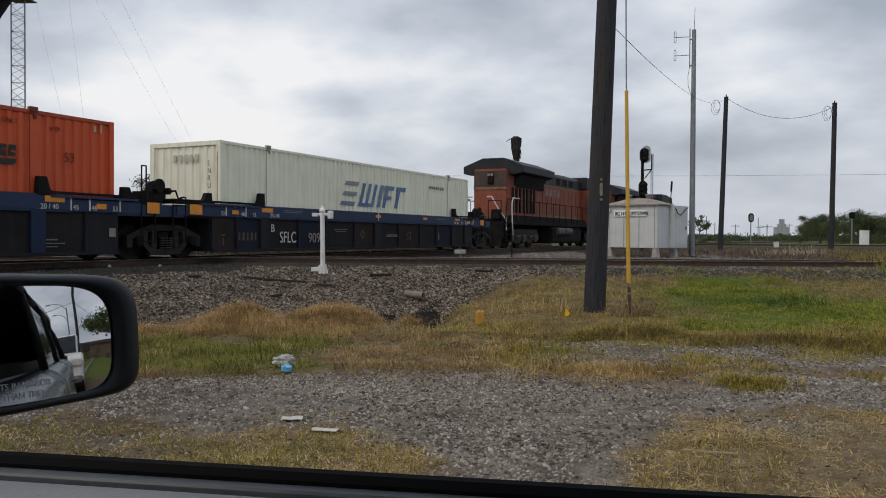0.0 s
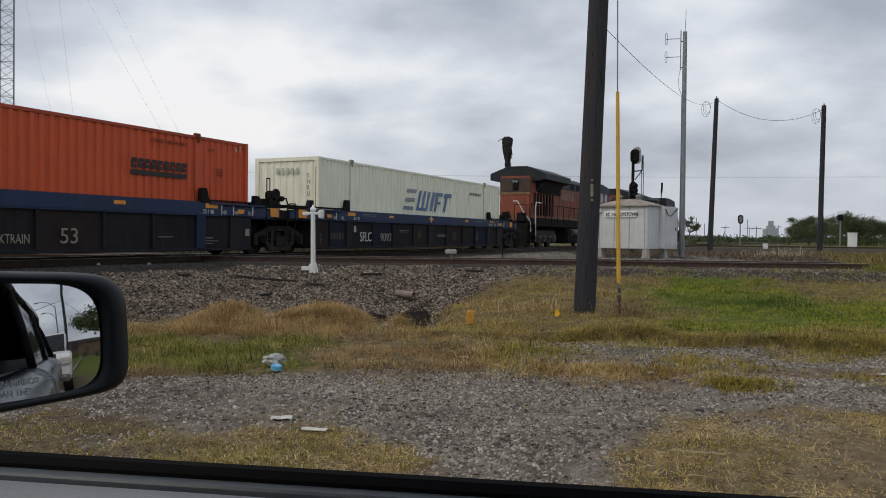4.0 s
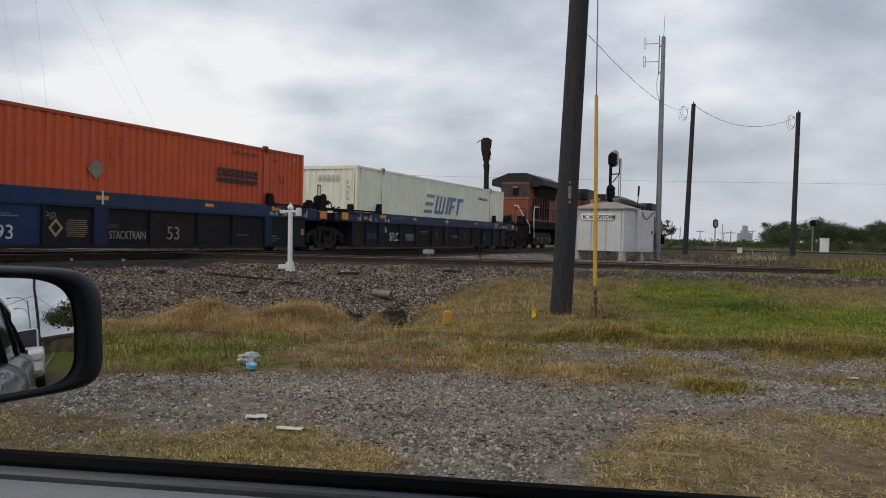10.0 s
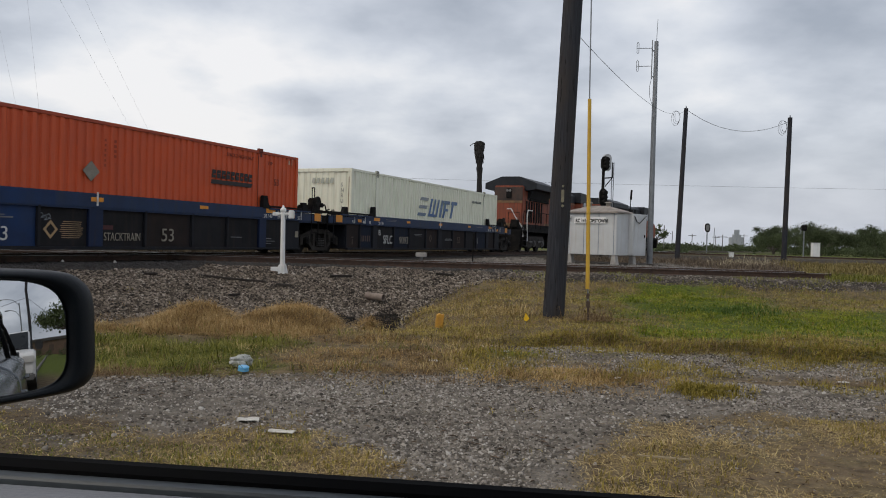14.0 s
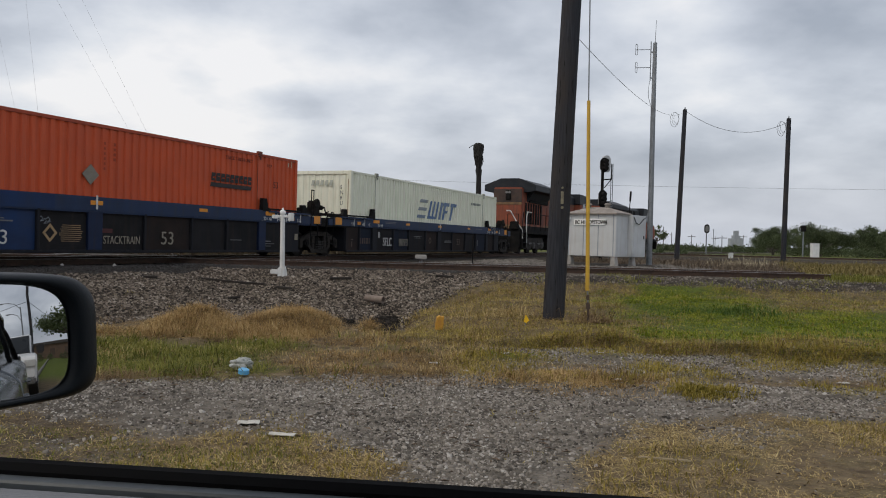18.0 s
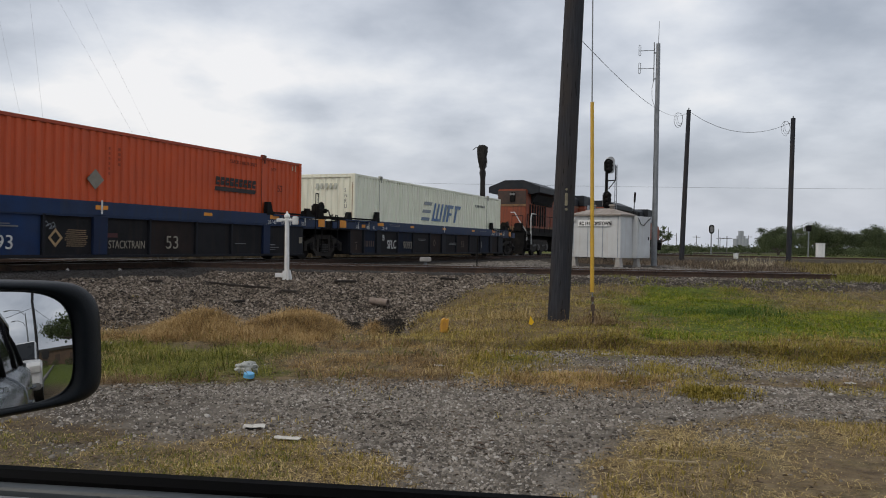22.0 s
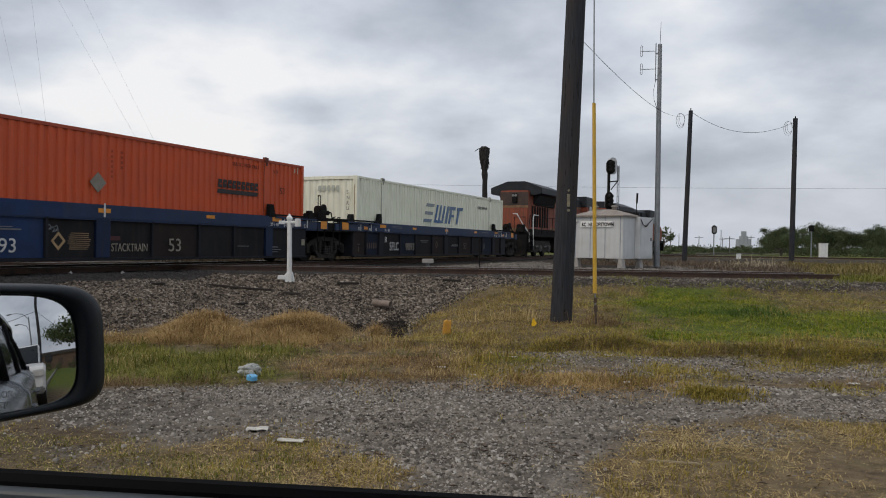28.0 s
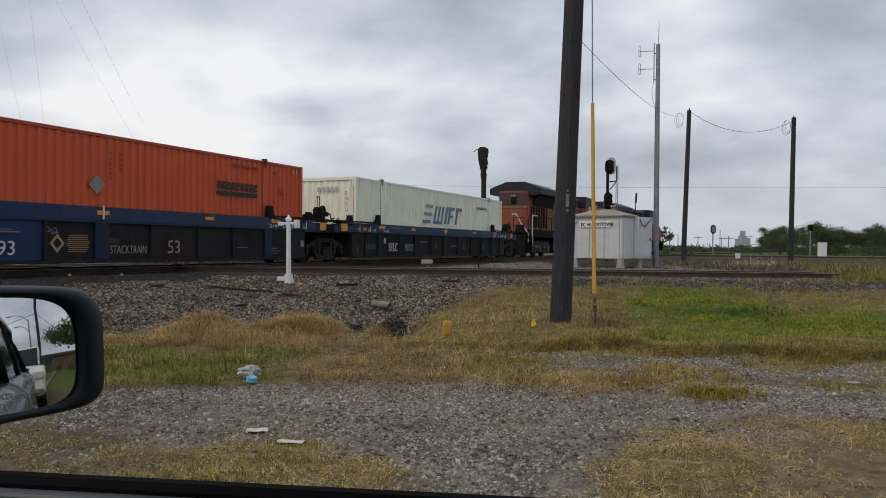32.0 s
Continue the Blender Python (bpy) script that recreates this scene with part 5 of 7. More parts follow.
def build_poles():
    p = wood_pole("utility_pole", UP - Vector((0, 0, .3)), UPTOP, .19, .156, "dark weathered wooden utility pole leaning slightly", seed=3)
    bm = B()
    f = Vector((0.08, -.19, 2.45))
    box(bm, f, (.05, .02, .22), bevel=.008)
    rod(bm, f + Vector((0, -.02, -.17)), f + Vector((0, 0, -.17)), .025, .025, 8)
    rod(bm, f + Vector((0, -.02, .17)), f + Vector((0, 0, .17)), .02, .02, 8)
    part("metal_tag", bm, mat("tarnished_tag", (.3, .27, .18), (.15, .13, .1), 8, .5, .5), p, "small tarnished metal tag")
    q = wood_pole("utility_pole", (15.35, 50, .6), (15.62, 50, 10.35), .165, .13, "slim dark wooden utility pole beyond the tracks", seed=5)
    r = wood_pole("utility_pole", (22.2, 50, .6), (22.3, 50, 9.96), .165, .14, "slim dark wooden utility pole standing in dry weeds", seed=8)
    for pole, z in ((q, 9.6), (r, 9.2)):
        bm = B()
        for k in range(3):
            w_, h_ = .17 + .05 * k, .34 + .07 * k
            pts = [(-.3 - .06 * k + w_ * math.sin(a / 12 * 2 * math.pi + k), -.1, z - .42 - .05 * k + h_ * math.cos(a / 12 * 2 * math.pi + k)) for a in range(11)]
            tube(bm, pts, .009, 4)
        part("slack_loop", bm, M_CABLE(), pole, "loose loops of slack cable")
        bm = B()
        rod(bm, (.27 if pole is q else .1, 0, z + .1), (.27 if pole is q else .1, 0, z + .3), .04, .03, 8)
        part("insulator", bm, M_BLACK(), pole)
    wire("overhead_cable", (2.36, 13.5, 5.04), (15.5, 49.9, 10.15), .62, .0055, "thin black overhead cable from pole to pole")
    wire("overhead_cable", (15.7, 49.9, 10.2), (22.2, 49.9, 9.7), .95, .013, "sagging black overhead cable between two poles")
    wire("overhead_cable", (-60, 190, 16.5), (110, 170, 15.5), .6, .022, "very thin far power line across the sky")
    for x, y in ((-60, 191), (110, 171)):
        wood_pole("utility_pole", (x, y, .3), (x, y, 17), .2, .15, "far dark wooden pole carrying a power line", seed=int(y))
    # the yellow guy guard
    g = thing("guy_wire", pose(2.60, 13.2, .12), "steel guy wire with a long yellow plastic guard", "guy wire")
    bm = B()
    rod(bm, (-.045, 0, .62), (-.11, 0, 3.82), .035, .03, 10)
    part("yellow_guard", bm, mat("yellow_guard_plastic", (.62, .38, .04), (.5, .3, .04), 4, .55), g, "faded yellow plastic guard")
    bm = B()
    tube(bm, [(-.03, 0, .3), (-.045, 0, .7)], .012, 6)
    part("lower_strand", bm, M_GALV(), g)
    bm = B()
    tube(bm, [(-.11, 0, 3.7), (-.18, 0, 9)], .011, 6)
    part("upper_strand", bm, M_GALV(), g)
    bm = B()
    rod(bm, (0, 0, -.2), (-.03, 0, .34), .02, .02, 8)
    box(bm, (-.028, 0, .36), (.06, .05, .12), bevel=.01)
    box(bm, (-.035, 0, .5), (.05, .045, .09), bevel=.01)
    part("anchor_rod", bm, mat("rusty_anchor", (.13, .09, .07), (.07, .05, .04), 8, .7, .4), g)


build_poles()


def build_post():
    t = thing("switch_lock_post", pose(-3.77, 19.15, .49), "white-painted steel post with a short cross head by the track", "marker post")
    bm = B()
    rod(bm, (0, 0, -.1), (-.02, 0, 1.62), .062, .055, 14)
    part("post", bm, M_WHITE(), t)
    bm = B()
    bmesh.ops.create_uvsphere(bm, u_segments=14, v_segments=8, radius=.075, matrix=Matrix.Translation((-.02, 0, 1.62)))
    rod(bm, (-.02, 0, 1.62), (-.02, 0, 1.74), .05, .015, 10)
    part("finial", bm, M_WHITE(), t, smooth=True)
    bm = B()
    rod(bm, (-.26, 0, 1.52), (.2, -.02, 1.53), .035, .035, 10)
    box(bm, (-.2, -.02, 1.52), (.14, .09, .09), bevel=.012)
    part("cross_arm", bm, M_WHITE(), t)
    bm = B()
    box(bm, (.19, -.03, 1.52), (.13, .12, .2), bevel=.015)
    part("lock_box", bm, M_WHITE(), t)
    bm = B()
    box(bm, (-.17, -.04, .18), (.2, .16, .10), bevel=.012)
    box(bm, (-.01, -.02, .08), (.17, .18, .42), bevel=.02)
    prism(bm, [(.07, .32), (.05, -.18), (.28, -.18), (.16, -.06), (.11, .14)], 1, -.06, .06, bevel=.008)
    part("foot", bm, M_WHITE(), t)


build_post()


# ---- the car that the camera sits in ----
FC = Vector((-.992, .124, 0)).normalized()       # the car's way ahead
OC = Vector((.124, .992, 0)).normalized()        # out of its right side
CAR = pose(OC.x * .37, OC.y * .37, 0, 0, 0, math.degrees(math.atan2(FC.y, FC.x)))
MIR = Vector((-.803, 1.53, 1.263))               # a point of the mirror glass
MN = Vector((.81, -.587, .083)).normalized()     # and its normal


def astern(d, out, z=0.0):
    """A place d metres behind the mirror, at an angle outwards from the car's line."""
    a = radians(out)
    p = Vector((MIR.x, MIR.y, 0)) - FC * (d * math.cos(a)) + OC * (d * math.sin(a))
    return Vector((p.x, p.y, z))


def rim_points(k, n=64, w0=-.20, w1=.092, h0=-.0895, h1=.1365):
    """Outline of the mirror glass grown by k, in the plane across the normal."""
    cx, cy, a, b = (w0 + w1) / 2, (h0 + h1) / 2, (w1 - w0) / 2 + k, (h1 - h0) / 2
    out = []
    for i in range(n):
        t = 2 * math.pi * i / n
        e = (0.55 if k < .01 else 0.47) if math.cos(t) > 0 and math.sin(t) > 0 else (0.42 if k < .01 else 0.35)
        x = math.copysign(abs(math.cos(t)) ** e, math.cos(t)) * a
        y = math.copysign(abs(math.sin(t)) ** e, math.sin(t)) * b
        y *= 1 + (.50 if y < 0 else .60) * k / b
        slope = .045 if y < 0 else .067
        out.append((cx + x, cy + y * (1 - slope * x / a)))
    return out


def build_car():
    silver = mat("silver_grey_car_paint", (.15, .16, .17), (.12, .13, .14), 2, .22, .7, 0, dirt=(.2, .2, .2, .2))
    trim = mat("black_rubber_trim", (.010, .011, .012), (.007, .007, .008), 6, .7, spec=.15)
    plastic = mat("grey_interior_plastic", (.225, .23, .25), (.20, .205, .225), 30, .5, 0, .15, 120, spec=.5)
    glass = mat("tinted_window", (.01, .012, .013), (.008, .01, .01), 2, .04)
    car = thing("parked_car", CAR, "silver-grey car with its side window open, parked on the lot", "car")
    prof = [(.84, .32), (.93, .52), (.96, .78), (.95, .93), (.925, 1.02), (.84, 1.09), (.76, 1.135), (.722, 1.15)]

    def sheet(x0, x1, side, name, material, taper=(1, 1), z1=None, label=""):
        bm = B()
        xs = np.linspace(x0, x1, 9)
        grid = []
        for i, x in enumerate(xs):
            k = taper[0] + (taper[1] - taper[0]) * (i / 8) ** 2
            up = .09 * max(0, min(1, (-.2 - x) / 2.4))
            o = [bm.verts.new((x, side * y * k, z + (up if z > 1 else 0))) for y, z in prof]
            n = [bm.verts.new((x, side * (y * k - .03), z - .012 + (up if z > 1 else 0))) for y, z in prof]
            grid.append((o, n))
        for (o, n), (p, q) in zip(grid, grid[1:]):
            for j in range(len(prof) - 1):
                bm.faces.new((o[j], p[j], p[j + 1], o[j + 1]))
                bm.faces.new((n[j + 1], q[j + 1], q[j], n[j]))
            bm.faces.new((o[-1], p[-1], q[-1], n[-1]))
            bm.faces.new((n[0], q[0], p[0], o[0]))
        for o, n in (grid[0], grid[-1]):
            for j in range(len(prof) - 1):
                bm.faces.new((o[j], o[j + 1], n[j + 1], n[j]))
        bmesh.ops.recalc_face_normals(bm, faces=bm.faces)
        return part(name, bm, material, car, label, smooth=True)
    for side in (-1, 1):
        for nm, a, b in (("front_door", -.66, 1.18), ("rear_door", -1.9, -.672)):
            d = sheet(a, b, side, nm, silver)
            bm = B()
            xh = a + .14
            tube(bm, [(xh, side * .955, .96), (xh, side * 1.0, .965), (xh + .2, side * 1.0, .965), (xh + .2, side * .955, .96)], .014, 8)
            part("door_handle", bm, silver, d)
        sheet(-3.3, -1.912, side, "rear_quarter", silver, (.95, 1))
        sheet(1.192, 2.35, side, "front_fender", silver, (1, .86))
        # greenhouse
        def pillar(p0, p1, r, nm, m=silver):
            bm = B()
            rod(bm, p0, p1, r, r * .9, 10)
            part(nm, bm, m, car, smooth=True)
        pillar((1.55, side * .76, 1.12), (.79, side * .60, 1.86), .045, "front_pillar", trim)
        pillar((-.70, side * .745, 1.15), (-.78, side * .60, 1.88), .036, "middle_pillar", trim)
        pillar((-1.9, side * .745, 1.19), (-1.95, side * .56, 1.86), .03, "rear_pillar", trim)
        pillar((-3.02, side * .735, 1.22), (-2.72, side * .61, 1.62), .045, "tail_pillar", trim)
        bm = B()
        tube(bm, [(.80, side * .60, 1.87), (-.76, side * .60, 1.90), (-1.4, side * .57, 1.90), (-2.2, side * .55, 1.82), (-2.72, side * .61, 1.62)], .04, 10)
        part("roof_rail", bm, trim, car, smooth=True)
        for nm, poly in (("rear_door_window", [(-.74, 1.16, .74), (-1.87, 1.2, .735), (-1.9, 1.84, .57), (-.8, 1.87, .60)]), ("quarter_window", [(-1.93, 1.2, .735), (-2.98, 1.23, .725), (-2.68, 1.62, .605), (-1.96, 1.84, .57)])):
            bm = B()
            f = [bm.verts.new((x, side * y, z)) for x, z, y in poly]
            g = [bm.verts.new((x, side * (y - .006), z)) for x, z, y in poly]
            bm.faces.new(f); bm.faces.new(g[::-1])
            for i in range(4):
                j = (i + 1) % 4
                bm.faces.new((f[i], g[i], g[j], f[j]))
            bmesh.ops.recalc_face_normals(bm, faces=bm.faces)
            part(nm, bm, glass, car, "dark tinted glass")
        if side > 0:
            bm = B()
            prism(bm, [(1.1, 1.16), (-.66, 1.16), (-.74, 1.87), (.78, 1.86)], 1, .66, .666)
            clear = bpy.data.materials.new("clear_window_glass")
            clear.use_nodes = True
            cg = clear.node_tree.nodes["Principled BSDF"]
            cg.inputs["Transmission Weight"].default_value, cg.inputs["Roughness"].default_value = 1.0, .0
            cg.inputs["Base Color"].default_value = (.86, .90, .88, 1)
            pane = part("front_door_window", bm, clear, car, "clear glass")
            pane.visible_shadow = False
        # sill: outer seal, inner strip, door card
        bm = B()
        prism(bm, [(side * .7035, 1.135), (side * .7035, 1.1635), (side * .685, 1.1635), (side * .672, 1.155), (side * .672, 1.126)], 0, -1.1, 1.2)
        part("window_seal", bm, mat("black_seal_rubber", (.005, .005, .006), (.004, .004, .004), 8, .8, spec=.06), car, "black rubber window seal")
        bm = B()
        prism(bm, [(side * .671, 1.149), (side * .653, 1.1475), (side * .650, 1.144), (side * .650, 1.10), (side * .671, 1.10)], 0, -1.1, 1.2)
        part("sill_strip", bm, mat("grey_sill_strip", (.075, .088, .098), (.06, .07, .08), 30, .5, spec=.4), car, "grey sill strip")
        bm = B()
        prism(bm, [(side * q, z) for q, z in ([(.644, 1.1395), (.60, 1.145), (.50, 1.142), (.43, 1.125), (.39, 1.08), (.39, .45), (.644, .45)] if side < 0 else [(.644, 1.1395), (.58, 1.142), (.54, 1.12), (.54, .45), (.644, .45)])], 0, -1.1, 1.2, bevel=.004)
        part("door_card", bm, plastic, car, "plain grey interior door panel")
    for x in (-2.4, 1.55):
        for side in (-1, 1):
            bm = B()
            rod(bm, (x, side * .68, .34), (x, side * .92, .34), .34, .34, 28)
            w = part("wheel", bm, trim, car)
            bm = B()
            rod(bm, (x, side * .92, .34), (x, side * .94, .34), .2, .19, 20)
            part("rim", bm, M_GALV(), w)
    bm = B()
    prism(bm, [(.85, 1.90), (.75, 1.94), (-1.9, 1.95), (-2.62, 1.88), (-2.72, 1.83), (-2.6, 1.82), (-1.9, 1.88), (.75, 1.88)], 1, -.6, .6, bevel=.01)
    part("roof", bm, silver, car)
    bm = B()
    prism(bm, [(1.25, 1.06), (1.3, 1.10), (2.3, .98), (2.45, .86), (2.45, .4), (2.3, .35), (2.3, .8)], 1, -.82, .82, bevel=.02)
    part("bonnet", bm, silver, car)
    bm = B()
    prism(bm, [(-3.25, .35), (-3.33, .6), (-3.33, .95), (-3.25, 1.26), (-3.17, 1.26), (-3.17, .35)], 1, -.8, .8, bevel=.02)
    part("tailgate", bm, silver, car)
    bm = B()
    prism(bm, [(-3.21, 1.25), (-2.73, 1.84), (-2.72, 1.83), (-3.2, 1.24)], 1, -.59, .59)
    part("rear_screen", bm, glass, car)
    bm = B()
    box(bm, (-.5, 0, .33), (5.4, 1.62, .06))
    part("floor_pan", bm, trim, car)
    bm = B()
    prism(bm, [(.95, .6), (1.3, .6), (1.3, 1.08), (1.05, 1.06), (.95, .95)], 1, -.8, .8, bevel=.03)
    part("dashboard", bm, plastic, car)

    # the mirror
    w = Vector((-MN.y, MN.x, 0)).normalized()
    up = MN.cross(w).normalized()
    if up.z < 0:
        w, up = -w, -up
    if w.dot(OC) < 0:
        w = -w
    base = Matrix((w.to_4d(), up.to_4d(), MN.to_4d(), (0, 0, 0, 1))).transposed()
    for i in range(3):
        base[3][i] = 0
    base = Matrix.Translation(MIR) @ base
    at = CAR.inverted() @ base
    R = 1.35
    bm = B()
    rings = []
    for f in (1, .85, .7, .55, .4, .25, .1):
        ring = []
        pts = rim_points(0)
        cx, cy = -.054, .0195
        for x, y in pts:
            X, Y = cx + (x - cx) * f, cy + (y - cy) * f
            ring.append(bm.verts.new((X, Y, -(X * X + Y * Y) / (2 * R))))
        rings.append(ring)
    for a, b in zip(rings, rings[1:]):
        for i in range(64):
            j = (i + 1) % 64
            bm.faces.new((a[i], a[j], b[j], b[i]))
    bm.faces.new(rings[-1])
    bmesh.ops.recalc_face_normals(bm, faces=bm.faces)
    for f in bm.faces:
        if f.normal.z < 0:
            f.normal_flip()
    mir = bpy.data.materials.new("mirror_glass")
    mir.use_nodes = True
    b = mir.node_tree.nodes["Principled BSDF"]
    b.inputs["Base Color"].default_value, b.inputs["Metallic"].default_value, b.inputs["Roughness"].default_value = (.62, .63, .64, 1), 1.0, .015
    hb = B()
    rings = []
    for k, z in ((.001, -.014), (.003, .006), (.009, .013), (.018, .011), (.031, -.008), (.040, -.045), (.036, -.085), (.015, -.125), (-.03, -.15), (-.07, -.158)):
        rings.append([hb.verts.new((x + (max(0, k) * 1.0 * max(0, min(1, (x + .03) / .1))), y, z)) for x, y in rim_points(k)])
    for a, c in zip(rings, rings[1:]):
        for i in range(64):
            j = (i + 1) % 64
            hb.faces.new((a[i], a[j], c[j], c[i]))
    hb.faces.new(rings[-1])
    bmesh.ops.recalc_face_normals(hb, faces=hb.faces)
    hs = part("mirror_housing", hb, mat("black_mirror_plastic", (.007, .010, .013), (.005, .0075, .010), 20, .5, 0, .08, 200, spec=.2), car, "black plastic door mirror housing", smooth=True, at=at)
    g = part("mirror_glass", bm, mir, hs, "convex mirror glass", smooth=True, at=pose(0, 0, -.002))
    etched = mat("etched_lettering", (.62, .63, .64), (.60, .61, .62), 20, .45, 1.0)
    writing("etched_lettering", "OBJECTS IN MIRROR", .012, etched, hs, pose(-.172, -.060, -.0118, 2.6, -5.0, 0), .85, .0002)
    writing("etched_lettering", "CLOSER THAN THEY", .012, etched, hs, pose(-.180, -.080, -.0134, 3.3, -5.2, 0), .82, .0002)
    bm = B()
    prism(bm, [(-.9, 1.07), (-.75, 1.06), (-.72, 1.14), (-.95, 1.20), (-1.06, 1.22), (-1.06, 1.16)], 0, 1.16, 1.25, bevel=.015)
    part("mirror_stalk", bm, trim, car)


build_car()


# ---- what the mirror shows ----
def build_behind():
    # a white pickup parked behind
    p = astern(7.0, 0, 0) - OC * .92
    tr = thing("white_pickup", pose(p.x, p.y, 0, 0, 0, math.degrees(math.atan2(FC.y, FC.x))), "white pickup truck parked close behind the car", "pickup truck")
    wh = mat("white_truck_paint", (.74, .75, .75), (.7, .7, .7), 3, .3)
    gl = mat("truck_glass", (.02, .023, .026), (.014, .017, .02), 2, .3, spec=.15)
    bk = mat("black_truck_plastic", (.02, .02, .02), (.015, .015, .015), 5, .5)
    bm = B()
    prism(bm, [(0, .55), (.0, 1.08), (-.12, 1.24), (-1.35, 1.33), (-5.6, 1.33), (-5.6, .5), (-.1, .45)], 1, -.98, .98, bevel=.07)
    part("body", bm, wh, tr)
    bm = B()
    prism(bm, [(-1.3, 1.3), (-2.15, 1.92), (-2.35, 2.0), (-3.6, 2.0), (-3.95, 1.3)], 1, -.80, .80, bevel=.08)
    cb = part("cab", bm, wh, tr)
    bm = B()
    prism(bm, [(-1.30, 1.335), (-2.12, 1.92), (-2.10, 1.94), (-1.28, 1.355)], 1, -.74, .74)
    part("windscreen", bm, gl, cb)
    for s in (-1, 1):
        bm = B()
        prism(bm, [(-1.6, 1.36), (-2.25, 1.86), (-3.5, 1.86), (-3.7, 1.36)], 1, s * .805, s * .815)
        part("side_window", bm, gl, cb)
        bm = B()
        box(bm, (-1.55, s * 1.12, 1.45), (.14, .28, .26), bevel=.04)
        part("side_mirror", bm, bk, tr)
        bm = B()
        box(bm, (.01, s * .76, 1.02), (.08, .36, .2), bevel=.03)
        part("headlight", bm, mat("headlight_glass", (.6, .6, .58)), tr)
        for x in (-.95, -4.5):
            bm = B()
            rod(bm, (x, s * .7, .38), (x, s * 1.0, .38), .38, .38, 24)
            w = part("wheel", bm, bk, tr)
            bm = B()
            rod(bm, (x, s * 1.0, .38), (x, s * 1.02, .38), .22, .2, 16)
            part("rim", bm, M_GALV(), w)
    for z in (.95, .80, .66):
        bm = B()
        box(bm, (.02, 0, z + .07), (.05, 1.1, .07), bevel=.01)
        part("grille_bar", bm, bk, tr)
    bm = B()
    box(bm, (.05, 0, .55), (.14, 1.9, .2), bevel=.04)
    part("bumper", bm, mat("grey_bumper", (.3, .3, .3), (.2, .2, .2), 4, .4, .6), tr)
    # street lamp, pole, tree, brick building, bushes
    q = astern(34, -2.6)
    lamp = thing("street_lamp", pose(q.x, q.y, 0, 0, 0, 172), "grey steel street lamp with two curved arms", "street lamp")
    bm = B()
    rod(bm, (0, 0, 0), (0, 0, 7.6), .12, .08, 10)
    part("pole", bm, M_GALV(), lamp)
    for z, L in ((7.6, 2.4), (6.0, 1.5)):
        bm = B()
        tube(bm, [(0, 0, z - .3), (0, L * .3, z + .45), (0, L * .7, z + .75), (0, L, z + .8)], .04, 8)
        part("arm", bm, M_GALV(), lamp)
        bm = B()
        box(bm, (0, L + .25, z + .76), (.25, .6, .14), bevel=.05)
        part("lamp_head", bm, M_GALV(), lamp)
    q = astern(24, -0.7)
    wood_pole("utility_pole", (q.x, q.y, -.2), (q.x + .3, q.y, 9.5), .17, .12, "dark wooden utility pole by the road behind", seed=12)
    wire("overhead_cable", astern(24, -.7, 6.2), astern(70, 9, 6.0), .5, .02, "thin overhead cable by the road behind")
    wire("overhead_cable", astern(24, -.7, 6.2), astern(30, -25, 6.0), .5, .02, "thin overhead cable by the road behind")
    q = astern(62, 6.5)
    bld = thing("brick_building", pose(q.x, q.y, 0, 0, 0, math.degrees(math.atan2(FC.y, FC.x))), "low red-brown brick building with a dark flat roof", "building")
    bm = B()
    box(bm, (0, 0, 1.5), (9, 15, 3.0))
    part("wall", bm, mat("red_brick_far", (.15, .095, .065), (.10, .07, .05), 1.5, .9, 0, .2, 12), bld)
    bm = B()
    box(bm, (0, 0, 3.25), (9.6, 15.6, .55), bevel=.05)
    part("roof", bm, mat("dark_fascia", (.07, .06, .055), (.05, .045, .04), 2, .8), bld)
    for k in range(5):
        bm = B()
        box(bm, (4.52, -6 + k * 3, 1.6), (.08, 1.2, 1.3))
        part("window", bm, mat("brown_shutter", (.09, .06, .045), (.06, .045, .035)), bld)
    for out, d in ((1.0, 34), (3.4, 36), (6.2, 40)):
        q = astern(d, out)
        bm = B()
        leaf_cloud(bm, 260, (0, 0, .75), (.75, .75, .75), .16, 31 + int(out * 10))
        solid("round_bush", bm, M_LEAF(), pose(q.x, q.y, 0), "clipped dark green round bush on the lawn", "bush", "bushes on the lawn")
    q = astern(33, 7.6)
    t = tree("shade_tree", (q.x, q.y, 0), 6.6, 7.6, 77, "spreading green shade tree with bare lower limbs", n=5200, leaf=.3, low=.5)
    # the kerb of the road behind
    bm = B()
    box(bm, (0, 0, .0), (40, .18, .22), bevel=.02)
    q = astern(30, 2.2)
    solid("kerb", bm, mat("dull_kerb", (.2, .19, .17), (.13, .12, .11), 3, .9), pose(q.x, q.y, .05, 0, 0, math.degrees(math.atan2(FC.y, FC.x)) + 4), "pale concrete kerb along the lawn behind", "kerb", kind="structure")


